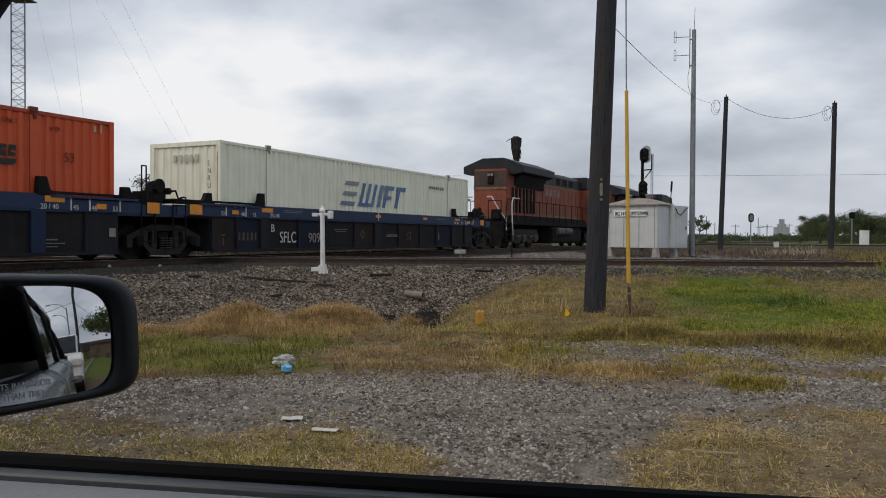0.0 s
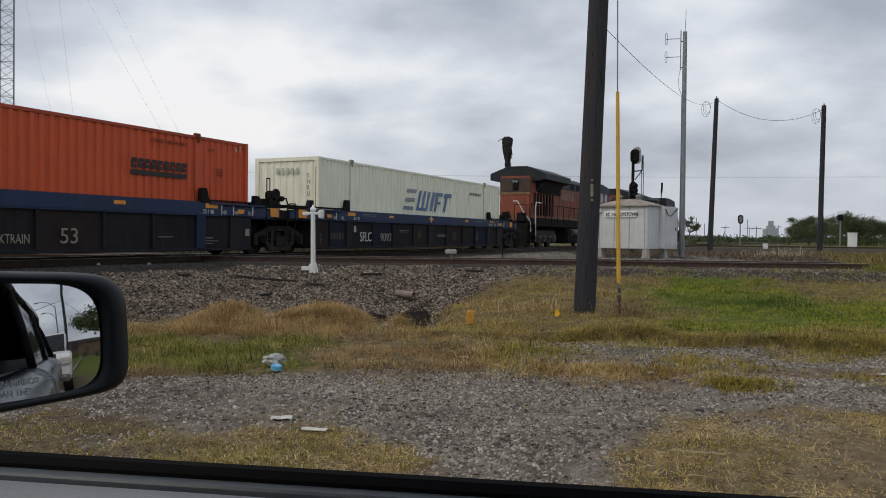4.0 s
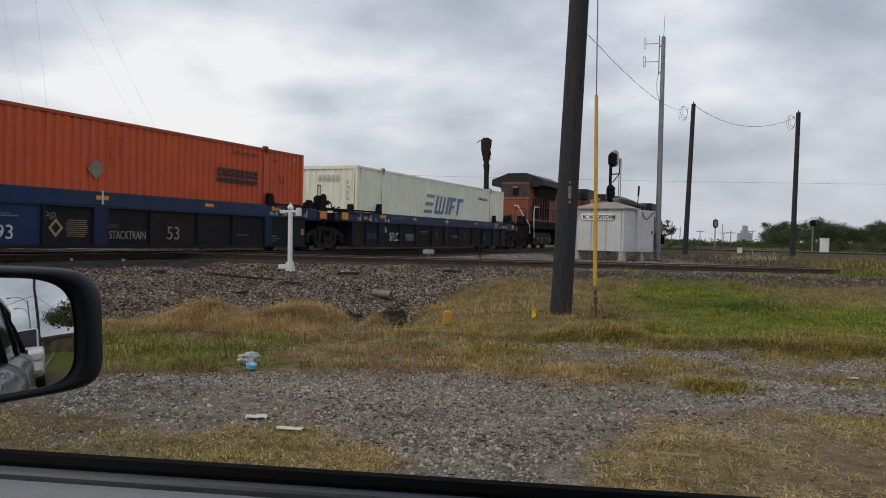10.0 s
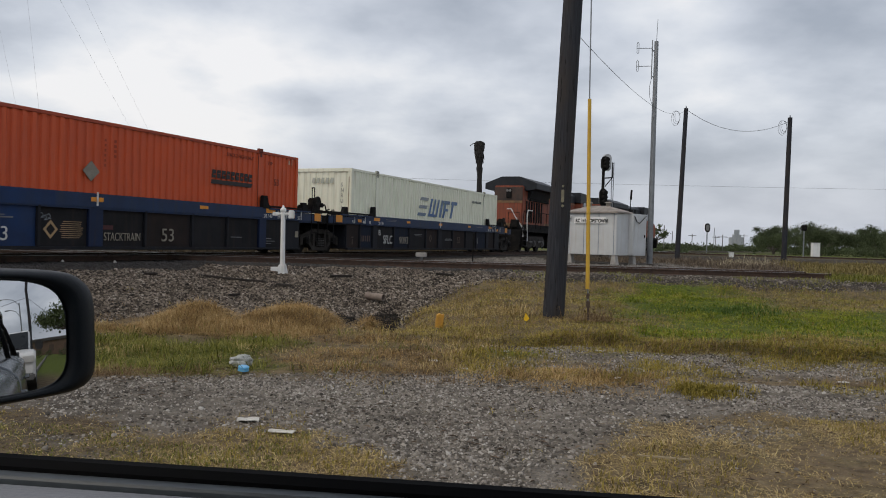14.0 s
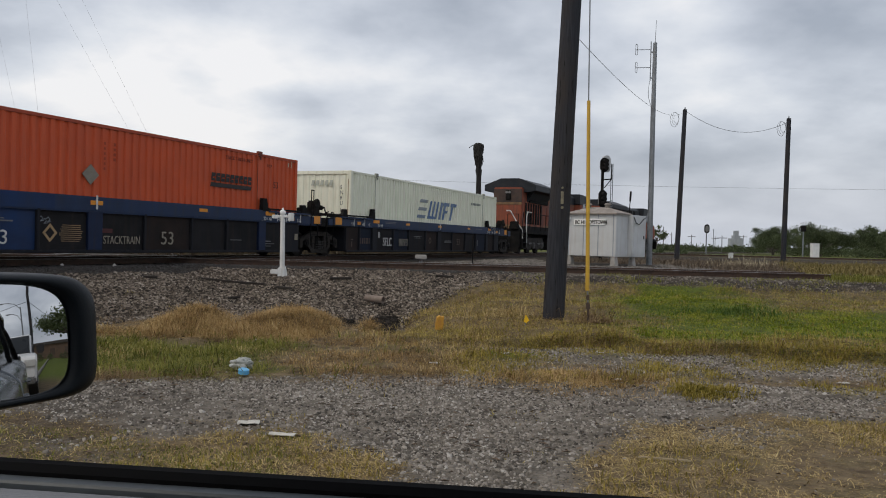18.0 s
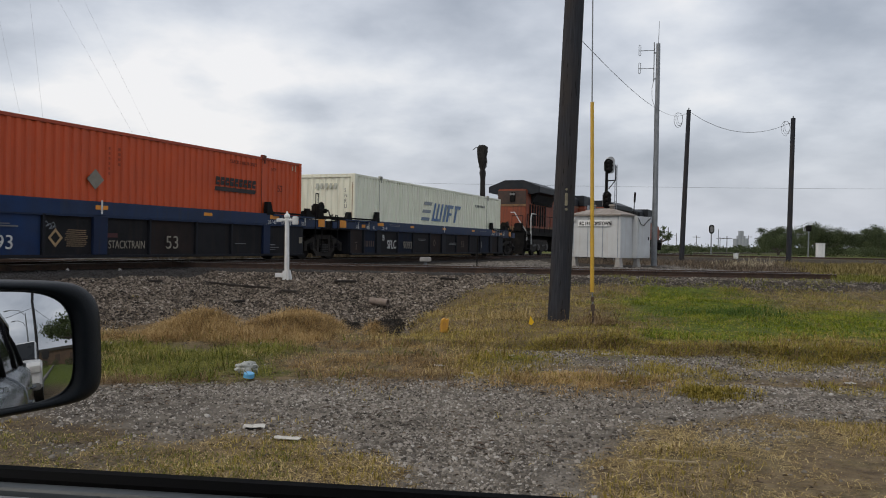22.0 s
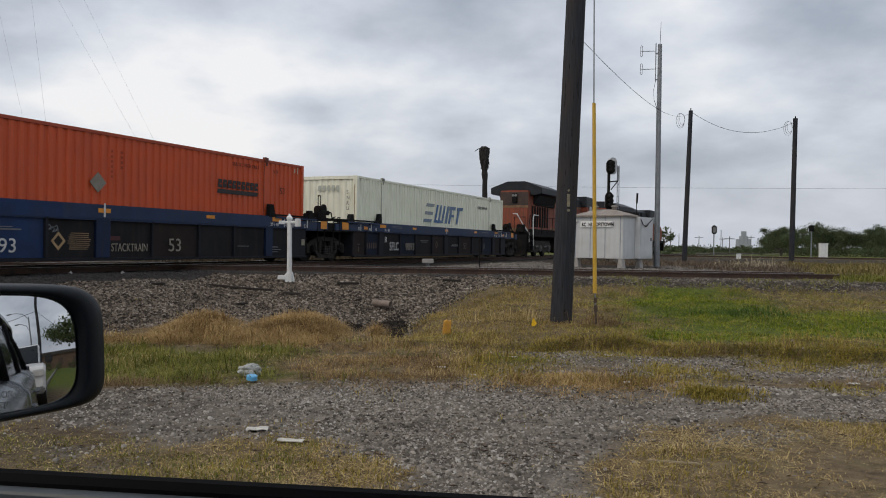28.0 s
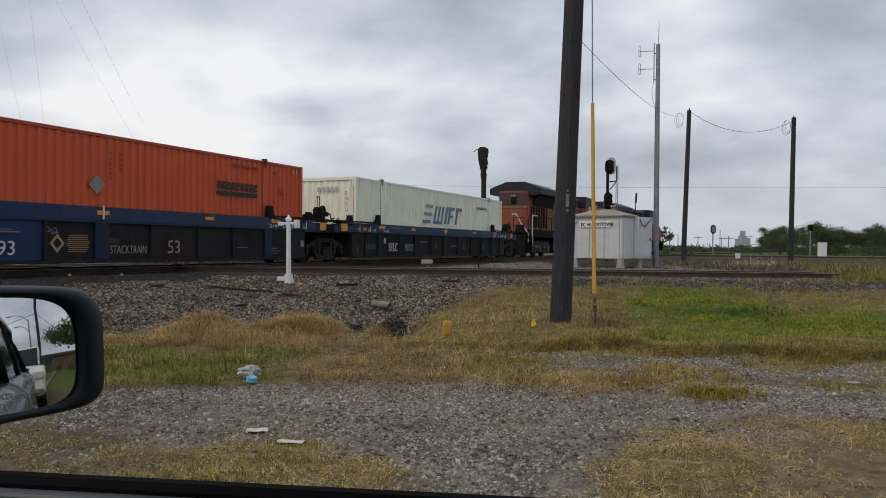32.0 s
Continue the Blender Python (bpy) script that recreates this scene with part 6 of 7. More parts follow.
def leaf_cloud(bm, n, c, r, size, seed, hollow=.45):
    """Many small leaf clumps in an uneven ellipsoid."""
    rr = random.Random(seed)
    for _ in range(n):
        v = Vector((rr.gauss(0, 1), rr.gauss(0, 1), rr.gauss(0, 1))).normalized()
        k = (hollow + (1 - hollow) * rr.random()) * (0.8 + .35 * noise.noise(v * 2.2 + Vector((seed, 0, 0))))
        k *= rr.uniform(1.05, 1.4) if rr.random() < .1 else 1
        p = Vector(c) + Vector((v.x * r[0], v.y * r[1], v.z * r[2])) * k
        s = size * rr.uniform(.6, 1.3)
        e = Euler((rr.uniform(0, 6.3), rr.uniform(0, 6.3), rr.uniform(0, 6.3))).to_matrix()
        q = [p + e @ Vector(w) * s for w in ((-.5, 0, 0), (0, -.28, .1), (.5, 0, 0), (0, .28, .1))]
        vs = [bm.verts.new(w) for w in q]
        bm.faces.new((vs[0], vs[1], vs[2]))
        bm.faces.new((vs[0], vs[2], vs[3]))


M_LEAF = lambda: mat("foliage", (.098, .125, .056), (.048, .064, .029), .35, .7, spread=.5, spec=.2)
M_BARK = lambda: mat("tree_bark", (.12, .10, .085), (.06, .05, .045), 6, .9, 0, .6)


def tree(name, at, h, spread, seed, label, n=900, leaf=.3, low=.3, group=""):
    """A tapered trunk, forking limbs and a crown of separate leaf clumps round the limb ends."""
    rr = random.Random(seed)
    t = thing(name, Matrix.Translation(at), label, "tree", group)
    bm = B()
    top = Vector((rr.uniform(-.1, .1) * h, rr.uniform(-.1, .1) * h, h * low))
    rod(bm, (0, 0, -.2), top * .55, h * .03, h * .024, 8)
    rod(bm, top * .55, top, h * .024, h * .018, 8)
    ends = []
    for i in range(7):
        a = i * 0.9 + rr.uniform(-.3, .3)
        L = spread * .5 * rr.uniform(.55, 1.0)
        e = top + Vector((math.cos(a) * L, math.sin(a) * L, (h * .92 - top.z) * rr.uniform(.35, 1.0)))
        mid = top.lerp(e, .5) + Vector((0, 0, -.05 * h))
        rod(bm, top, mid, h * .014, h * .01, 6)
        rod(bm, mid, e, h * .01, h * .004, 6)
        ends += [e, mid.lerp(e, .5)]
    part("trunk", bm, M_BARK(), t)
    bm = B()
    for k, e in enumerate(ends):
        r = spread * rr.uniform(.16, .27)
        leaf_cloud(bm, n // len(ends), e, (r, r, r * .72), leaf, seed + k, .2)
    part("crown", bm, M_LEAF(), t)
    return t


build_behind()


# ---- distance ----
def build_distance():
    # mesquite scrub at the right
    kinds = [tree("mesquite_tree", (66 + 9 * i, 128, .5), 4.6 + .5 * i, 6.4, 11 + i, "scrubby grey-green mesquite tree behind the far track", n=6500, leaf=.19, low=.2, group="mesquite trees behind the far track") for i in range(3)]
    rr = random.Random(4)
    for i in range(58):
        x = 51 + i * 1.25 + rr.uniform(-1, 1)
        y = min(124 + rr.uniform(-8, 22), x / .43)
        s = rr.uniform(.8, 1.15) * (0.85 if x < 56 else 1)
        c = copy_thing(kinds[i % 3], pose(x, y, .45, 0, 0, rr.uniform(0, 360)))
        c.scale = (s, s, s * rr.uniform(.85, 1.1))
    # thin trees standing free: one behind the train, one past the hut
    tree("thin_tree", (-36.2, 93, .5), 8.6, 7.0, 91, "thinly leaved grey-green tree behind the train", n=1500, leaf=.3, low=.4)
    tree("thin_tree", (41.8, 150, .5), 5.4, 4.2, 93, "small dark thinly leaved tree by the far tracks", n=900, leaf=.34, low=.4)
    # low far scrub, one mass
    bm = B()
    for i in range(150):
        x = rr.uniform(50, 150)
        y = rr.uniform(215, 300)
        h = rr.uniform(.9, 2.3)
        leaf_cloud(bm, 90, (x, y, .6 + h * .5), (h * 1.3, h, h * .62), .6, i, .3)
    for i in range(120):
        y = rr.uniform(180, 260)
        h = rr.uniform(.8, 2.0)
        leaf_cloud(bm, 34, (y * rr.uniform(.26, .42), y, .6 + h * .6), (h * 1.6, h, h * .8), .55, i + 3000, .3)
    for i in range(130):
        x = rr.uniform(49, 125)
        leaf_cloud(bm, 190, (x, rr.uniform(112, 122), 1.5), (2.2, 1.5, 1.15), .24, i + 500, .3)
    # low bushes behind the train, added as a dark ground below the cars
    for i in range(110):
        leaf_cloud(bm, 24, (rr.uniform(-75, 30), rr.uniform(92, 118), .9), (2.0, 1.5, .6), .6, i + 5000, .2)
    for i in range(240):
        a = rr.uniform(-75, 75)
        d = rr.uniform(330, 430)
        h = rr.uniform(1.5, 3)
        leaf_cloud(bm, 16, (d * math.sin(radians(a)), d * math.cos(radians(a)), h * .5), (h * 2.4, h, h * .6), 2.4, i + 900, .3)
    solid("far_scrub", bm, M_LEAF(), Matrix.Identity(4), "low green scrub and distant trees along the horizon", "scrub", kind="stuff")
    # grain elevator
    g = thing("grain_elevator", pose(306, 800, .6), "distant grey concrete grain elevator with round bins", "grain elevator")
    cg = mat("far_grey_concrete", (.36, .38, .41), (.3, .32, .35), .05, .9, fine=.5)
    for i, (x, r, h) in enumerate(((-5.4, 2.5, 12), (-1.8, 2.7, 15), (1.8, 2.7, 15), (5.0, 2.5, 12.5))):
        bm = B()
        rod(bm, (x, 0, 0), (x, 0, h), r, r, 18)
        part("bin", bm, cg, g)
    bm = B()
    box(bm, (0, 0, 17.5), (4.4, 4, 5), bevel=.2)
    part("headhouse", bm, cg, g)
    # far wooden poles along the far line, distance haze mixed into their grey
    for i, (x, y, h) in enumerate(((55, 190, 6), (60, 200, 4.8), (70, 215, 4.6), (79, 222, 4.4), (62, 170, 3.8), (98, 250, 5.5))):
        bm = B()
        rod(bm, (0, 0, 0), (0, 0, h), .10, .09, 8)
        if i > 1:
            box(bm, (0, 0, h - .5), (2.2, .12, .14))
        solid("far_pole", bm, mat("hazed_far_pole", (.16, .155, .15), (.1, .1, .1), 2, .9), pose(x, y, .6), "distant dark wooden line pole", "utility pole", "far line poles")
    # dead palm behind the train
    p = thing("dead_palm", pose(3.15, 62, .7), "dead palm trunk, blackened, with a thick ragged head", "palm trunk")
    bm = B()
    prof = [(0, .3), (2, .28), (4.6, .22), (6.0, .2), (6.5, .23), (6.75, .2), (7.2, .29), (7.7, .35), (8.2, .40), (8.55, .38), (8.68, .25)]
    rings = []
    for z, r in prof:
        rings.append([bm.verts.new(((r * (1 + .18 * rr.uniform(-1, 1))) * math.cos(a) - .03 * z + .18, r * (1 + .18 * rr.uniform(-1, 1)) * math.sin(a), z)) for a in (k * math.pi / 7 for k in range(14))])
    for a, b in zip(rings, rings[1:]):
        for k in range(14):
            bm.faces.new((a[k], a[(k + 1) % 14], b[(k + 1) % 14], b[k]))
    bm.faces.new(rings[-1])
    dk = mat("charred_palm", (.026, .023, .021), (.012, .011, .01), 5, .95, 0, .8)
    part("trunk", bm, dk, p)
    bm = B()
    for k in range(26):
        a, z = rr.uniform(0, 6.3), rr.uniform(7.2, 8.5)
        v = Vector((math.cos(a) * .3 - .03 * z + .18, math.sin(a) * .3, z))
        rod(bm, v, v + Vector((math.cos(a) * .1, math.sin(a) * .1, -.35)), .05, .015, 5)
    tube(bm, [(-.3, 0, 8.45), (-.55, 0, 8.5), (-.8, 0, 8.3)], .03, 5)
    part("dead_frond_stubs", bm, dk, p)
    # guyed lattice tower
    a0 = radians(-30.75)
    tx, ty = 68 * math.tan(a0), 68.0
    tw = thing("lattice_tower", pose(tx, ty, .6), "tall slender grey steel lattice tower held by guy wires", "lattice tower")
    legs = [(0.0, .62), (-.62, -.42), (.62, -.42)]
    gs = mat("dull_tower_steel", (.14, .145, .15), (.1, .1, .105), 2, .6, .4)
    H = 60
    for lx, ly in legs:
        bm = B()
        rod(bm, (lx, ly, 0), (lx, ly, H), .055, .055, 6)
        part("leg", bm, gs, tw)
    for (ax, ay), (bx, by) in zip(legs, legs[1:] + legs[:1]):
        bm = B()
        z = 0.0
        k = 0
        while z < 34:
            z2 = z + .75
            rod(bm, (ax, ay, z) if k % 2 else (bx, by, z), (bx, by, z2) if k % 2 else (ax, ay, z2), .022, .022, 4)
            if k % 2:
                rod(bm, (ax, ay, z), (bx, by, z), .022, .022, 4)
            z, k = z2, k + 1
        part("lacing", bm, gs, tw)
    bm = B()
    box(bm, (0, 0, 21.6), (2.0, 1.7, .08))
    part("platform", bm, gs, tw)

    def along(px, y):
        """Ground place in the way of a bearing given by its tangent."""
        return Vector((px * y, y, .7))
    for hgt, b, y in ((28, -26.5, 48), (57, -26.1, 50), (34, -17.3, 84), (40, -16.7, 86)):
        e = along(math.tan(radians(b)), y)
        wire("guy_wire", (tx, ty, hgt), e, .3, .0055, "thin steel guy wire of the lattice tower", 8)


build_distance()


# ---- small things on the ground ----
def surf(x, y):
    X, Y = np.array([float(x)]), np.array([float(y)])
    return float((rise(X, Y) + bumps(X, Y))[0])


def crumpled(bm, c, s, seed, sub=2):
    r = bmesh.ops.create_icosphere(bm, subdivisions=sub, radius=1)
    for v in r["verts"]:
        k = 1 + .45 * noise.noise(v.co * 1.9 + Vector((seed, 0, 0)))
        v.co = Vector((v.co.x * s[0], v.co.y * s[1], v.co.z * s[2])) * k + Vector(c)


def build_litter():
    plastic = mat("clear_grey_plastic", (.42, .43, .40), (.22, .23, .215), 16, .3)
    z = surf(-2.17, 8.78)
    bm = B()
    crumpled(bm, (0, 0, .06), (.135, .09, .07), 3, 3)
    solid("plastic_bag", bm, plastic, pose(-2.17, 8.78, z, 0, 0, 20), "crumpled clear plastic bag lying in the grass", "plastic bag")
    bm = B()
    rod(bm, (0, 0, .0), (0, 0, .04), .06, .056, 20)
    rod(bm, (0, 0, .04), (0, 0, .048), .059, .048, 20)
    solid("blue_tub_lid", bm, mat("light_blue_plastic", (.12, .40, .66), (.1, .35, .6), 6, .35), pose(-2.04, 8.38, surf(-2.04, 8.38) + .03, 8, 6, 0), "light blue plastic tub in the grass", "plastic tub")
    paper = mat("dirty_white_paper", (.60, .58, .53), (.44, .42, .38), 9, .85)
    for x, y, w, d, a in ((-1.47, 6.24, .17, .1, 8), (-1.13, 5.88, .2, .06, -12), (.0, 9.72, .12, .07, 20), (.92, 10.2, .1, .06, 40), (2.2, 10.4, .1, .06, -30), (4.6, 8.75, .13, .06, 10), (.35, 9.1, .1, .04, 0), (2.0, 8.5, .08, .04, 30)):
        bm = B()
        bmesh.ops.create_grid(bm, x_segments=5, y_segments=4, size=.5)
        for v in bm.verts:
            v.co = Vector((v.co.x * w, v.co.y * d, .014 * noise.noise(v.co * 3 + Vector((x * 7, y, 0))) + .008))
        r = bmesh.ops.extrude_face_region(bm, geom=bm.faces[:])
        bmesh.ops.translate(bm, vec=(0, 0, .006), verts=[v for v in r["geom"] if isinstance(v, bmesh.types.BMVert)])
        solid("paper_scrap", bm, paper, pose(x, y, surf(x, y) + .012, 0, 0, a), "dirty white scrap of paper trodden into the gravel", "paper scrap", "paper scraps on the lot")
    # yellow marker stub and pin flag
    x, y = .06, 12.75
    bm = B()
    prism(bm, [(-.062, 0), (.062, 0), (.058, .235), (.02, .215), (-.01, .24), (-.058, .205)], 1, -.05, .05, bevel=.008)
    solid("yellow_marker_stub", bm, mat("rust_stained_yellow_paint", (.62, .33, .03), (.42, .2, .03), 9, .6, dirt=(.13, .05, .02, .9)), pose(x, y, surf(x, y) + .03, 0, 4, 10), "short broken yellow plastic marker post in dry grass", "marker post")
    x, y = 1.43, 12.4
    f = thing("pin_flag", pose(x, y, surf(x, y) - .13), "small yellow marking flag on a thin wire", "flag")
    bm = B()
    rod(bm, (0, 0, -.05), (0, 0, .34), .004, .004, 5)
    part("wire_stem", bm, M_GALV(), f)
    bm = B()
    prism(bm, [(0, .34), (.06, .24), (.02, .20), (0, .2)], 1, -.004, .004)
    prism(bm, [(0, .34), (-.03, .22), (0, .2)], 1, -.008, .002)
    part("flag_sheet", bm, mat("bright_yellow_flag", (.85, .52, .01), (.8, .48, .01), 5, .6), f)
    # clay pipe in the bank
    x, y = -1.36, 16.9
    pipe = thing("clay_pipe", pose(x + .03, y, surf(x, y) + .14), "short tan clay pipe lying on the ballast bank", "pipe")
    bm = B()
    ends = (Vector((-.19, .09, .01)), Vector((.20, -.10, -.02)))
    q = (ends[1] - ends[0]).to_track_quat("Z", "Y")
    loops = []
    for p, r in ((ends[0], .072), (ends[1], .082), (ends[1], .066), (ends[0], .058)):
        loops.append([bm.verts.new(p + q @ Vector((math.cos(k * math.pi / 10) * r, math.sin(k * math.pi / 10) * r, 0))) for k in range(20)])
    for la, lb in zip(loops, loops[1:] + loops[:1]):
        for k in range(20):
            bm.faces.new((la[k], la[(k + 1) % 20], lb[(k + 1) % 20], lb[k]))
    bmesh.ops.recalc_face_normals(bm, faces=bm.faces)
    part("wall", bm, mat("tan_clay_pipe", (.25, .20, .165), (.17, .135, .11), 8, .8, 0, .2), pipe, smooth=False)
    # a black disc inside the bore paints the pipe's inner shade
    bm = B()
    rod(bm, ends[0].lerp(ends[1], .55), ends[0].lerp(ends[1], .6), .062, .062, 20)
    part("bore_shade", bm, mat("bore_shade_black", (.012, .010, .009), (.007, .006, .005), 8, .95), pipe, "black disc standing for the shade inside the pipe")
    # broken ties and boards
    wood = mat("rotten_dark_wood", (.035, .029, .024), (.016, .013, .011), 8, .9, 0, .6)
    for x, y, L, a in ((-5.1, 18.5, 1.6, -19), (-4.3, 18.2, .9, -12), (-3.5, 17.9, .5, -15), (-4.35, 16.9, .35, 30), (-2.3, 18.9, .7, 6), (.2, 19.4, .55, -8), (-1.7, 14.1, .9, -30), (-1.35, 13.8, .5, -20), (-6.4, 17.4, .5, 10), (-4.75, 14.6, .4, 25)):
        bm = B()
        box(bm, (0, 0, 0), (L * .75, .09, .055), bevel=.012)
        for v in bm.verts:
            v.co += Vector((noise.noise(v.co * 5 + Vector((x, y, 0))) * .05, noise.noise(v.co * 6 + Vector((y, x, 0))) * .03, 0))
        solid("broken_board", bm, wood, pose(x, y, surf(x, y) + .04, 0, -a * .15, a), "rotten dark piece of broken wooden tie on the bank", "board", "broken boards on the bank")
    bm = B()
    box(bm, (0, 0, 0), (.36, .012, .01))
    solid("stick", bm, mat("pale_straw_stick", (.4, .33, .2), (.3, .24, .15), 8, .8), pose(1.62, 5.45, surf(1.62, 5.45) + .02, 0, 0, -12), "pale dry stick lying on the grass", "stick")
    # switch box stub and a thin marker rod beyond the near rail
    b = thing("track_junction_box", pose(-.5, 24.6, BED), "small weathered grey box on a stub by the tracks", "junction box")
    bm = B()
    box(bm, (0, 0, .3), (.36, .3, .14), bevel=.02)
    part("box", bm, mat("weathered_grey_box", (.4, .38, .36), (.28, .27, .25), 6, .7), b)
    bm = B()
    rod(bm, (0, 0, -.1), (0, 0, .26), .05, .05, 8)
    part("stub", bm, M_GALV(), b)
    bm = B()
    rod(bm, (0, 0, -.1), (0, 0, 1.0), .02, .02, 6)
    solid("marker_rod", bm, M_BLACK(), pose(1.12, 24.6, BED), "thin dark marker rod between the tracks", "marker rod")
    for x, y in ((-8.35, 17.5), (-7.55, 18.4)):
        bm = B()
        crumpled(bm, (0, 0, .03), (.04, .04, .05), x, 2)
        solid("white_stone", bm, M_CONC(), pose(x, y, surf(x, y)), "small white-painted stone at the foot of the track", "stone")


build_litter()


# ---- grass and stones ----
RNG = np.random.default_rng(7)


def scatter(n, x0, x1, y0, y1, weight, power=1.0):
    """Places where weight(x, y) lets them be; denser towards the lot's near side by power."""
    x = RNG.uniform(x0, x1, n)
    y = y0 + (y1 - y0) * RNG.random(n) ** power
    keep = RNG.random(n) < weight(x, y)
    x, y = x[keep], y[keep]
    return x, y, rise(x, y) + bumps(x, y)


def tufts(name, x, y, per, rad, h, w, lean, material, label):
    """Clumps of blades that spread outwards from each root place."""
    n = len(x)
    k = np.repeat(RNG.uniform(.55, 1.4, n), per)
    a, q = RNG.uniform(0, 2 * np.pi, n * per), np.sqrt(RNG.random(n * per))
    X, Y = np.repeat(x, per) + rad * k * q * np.cos(a), np.repeat(y, per) + rad * k * q * np.sin(a)
    return blades(name, X, Y, rise(X, Y) + bumps(X, Y), h, w, lean, material, label, toward=a + RNG.normal(0, .9, n * per), size=k * (1.15 - .4 * q), spill=.35 + .75 * q)


def blades(name, x, y, z, h, w, lean, material, label, category="grass", toward=None, size=1.0, spill=1.0):
    """Bent three-triangle blades, all in one object."""
    n = len(x)
    a = RNG.uniform(0, 2 * np.pi, n)
    hh = h * RNG.uniform(.5, 1.3, n) * (1 + .75 * fbm(x, y, 1.7, 77)) * size
    ww = w * RNG.uniform(.7, 1.3, n)
    b = RNG.uniform(0, 2 * np.pi, n) if toward is None else toward
    l = hh * lean * RNG.uniform(.3, 1.3, n) * spill
    dx, dy = np.cos(a) * ww / 2, np.sin(a) * ww / 2
    lx, ly = np.cos(b) * l, np.sin(b) * l
    l = np.minimum(l, hh * .97)
    up = np.sqrt(hh ** 2 - l ** 2)
    z = z - .01
    P = np.empty((n, 5, 3))
    P[:, 0] = np.stack([x - dx, y - dy, z], 1)
    P[:, 1] = np.stack([x + dx, y + dy, z], 1)
    tip = up * RNG.uniform(.5, 1.08, n)
    P[:, 2] = np.stack([x - dx * .8 + lx * .42, y - dy * .8 + ly * .42, z + up * .78], 1)
    P[:, 3] = np.stack([x + dx * .8 + lx * .42, y + dy * .8 + ly * .42, z + up * .78], 1)
    P[:, 4] = np.stack([x + lx * 1.2, y + ly * 1.2, z + tip], 1)
    tri = np.array([[0, 1, 3], [0, 3, 2], [2, 3, 4]])
    return mass(name, P.reshape(-1, 3), (tri[None] + (np.arange(n) * 5)[:, None, None]).reshape(-1, 3), material, label, category)


def mass(name, co, tri, material, label, category):
    me = bpy.data.meshes.new(name)
    me.vertices.add(len(co))
    me.vertices.foreach_set("co", co.astype(np.float32).ravel())
    me.loops.add(len(tri) * 3)
    me.loops.foreach_set("vertex_index", tri.astype(np.int32).ravel())
    me.polygons.add(len(tri))
    me.polygons.foreach_set("loop_start", np.arange(0, len(tri) * 3, 3, dtype=np.int32))
    me.polygons.foreach_set("loop_total", np.full(len(tri), 3, dtype=np.int32))
    me.update(calc_edges=True)
    me.materials.append(material)
    return tagged(new(name, me), label, category, kind="stuff")


def stones(name, x, y, z, size, material, label, tilt=.3):
    """Angular stones: broken slabs lying nearly flat, with uneven corners."""
    n = len(x)
    base = np.array([[i, j, k] for k in (-1, 1) for j in (-1, 1) for i in (-1, 1)], float)
    tri = np.array([[4, 5, 7], [4, 7, 6], [0, 1, 5], [0, 5, 4], [2, 6, 7], [2, 7, 3], [0, 4, 6], [0, 6, 2], [1, 3, 7], [1, 7, 5]])
    P = base[None] * (.5 + RNG.uniform(.12, .5, (n, 8, 3)))
    P[:, 4:, :2] *= RNG.uniform(.45, .95, (n, 1, 1))
    P *= np.stack([RNG.uniform(.9, 1.35, n), RNG.uniform(.55, .95, n), RNG.uniform(.35, .75, n)], 1)[:, None]
    a, e, f = RNG.uniform(0, 2 * np.pi, n), RNG.normal(0, tilt, n), RNG.normal(0, tilt, n)
    P[:, :, 2] += P[:, :, 0] * np.sin(e)[:, None] + P[:, :, 1] * np.sin(f)[:, None]
    c, d = np.cos(a)[:, None], np.sin(a)[:, None]
    P = np.stack([P[:, :, 0] * c - P[:, :, 1] * d, P[:, :, 0] * d + P[:, :, 1] * c, P[:, :, 2]], -1)
    s = size * np.clip(RNG.lognormal(0, .38, n), .4, 2.4) / 2
    P *= s[:, None, None]
    P += np.stack([x, y, z + s * .20], 1)[:, None]
    return mass(name, P.reshape(-1, 3), (tri[None] + (np.arange(n) * 8)[:, None, None]).reshape(-1, 3), material, label, "stones")


def stone_mat(name, stops):
    """Stones of several colours, one to each stone, with a fine grain."""
    m = bpy.data.materials.new(name)
    m.use_nodes = True
    nt = m.node_tree
    N, L = nt.nodes.new, nt.links.new
    b = nt.nodes["Principled BSDF"]
    b.inputs["Roughness"].default_value, b.inputs["Specular IOR Level"].default_value = .9, .2
    g, tc, n, r = N("ShaderNodeNewGeometry"), N("ShaderNodeTexCoord"), N("ShaderNodeTexNoise"), N("ShaderNodeValToRGB")
    n.inputs["Scale"].default_value, n.inputs["Detail"].default_value = 1.3, 6
    L(tc.outputs["Object"], n.inputs["Vector"])
    ad = N("ShaderNodeMath"); ad.operation = "MULTIPLY_ADD"; ad.inputs[1].default_value = .55
    sb = N("ShaderNodeMath"); sb.operation = "SUBTRACT"; sb.inputs[1].default_value = .275
    L(n.outputs[0], ad.inputs[0]); L(g.outputs["Random Per Island"], ad.inputs[2]); L(ad.outputs[0], sb.inputs[0]); L(sb.outputs[0], r.inputs[0])
    e = r.color_ramp.elements
    e[0].position, e[0].color = stops[0][0], (*stops[0][1], 1)
    e[1].position, e[1].color = stops[-1][0], (*stops[-1][1], 1)
    for p, c in stops[1:-1]:
        k = e.new(p)
        k.color = (*c, 1)
    L(r.outputs[0], b.inputs["Base Color"])
    return m


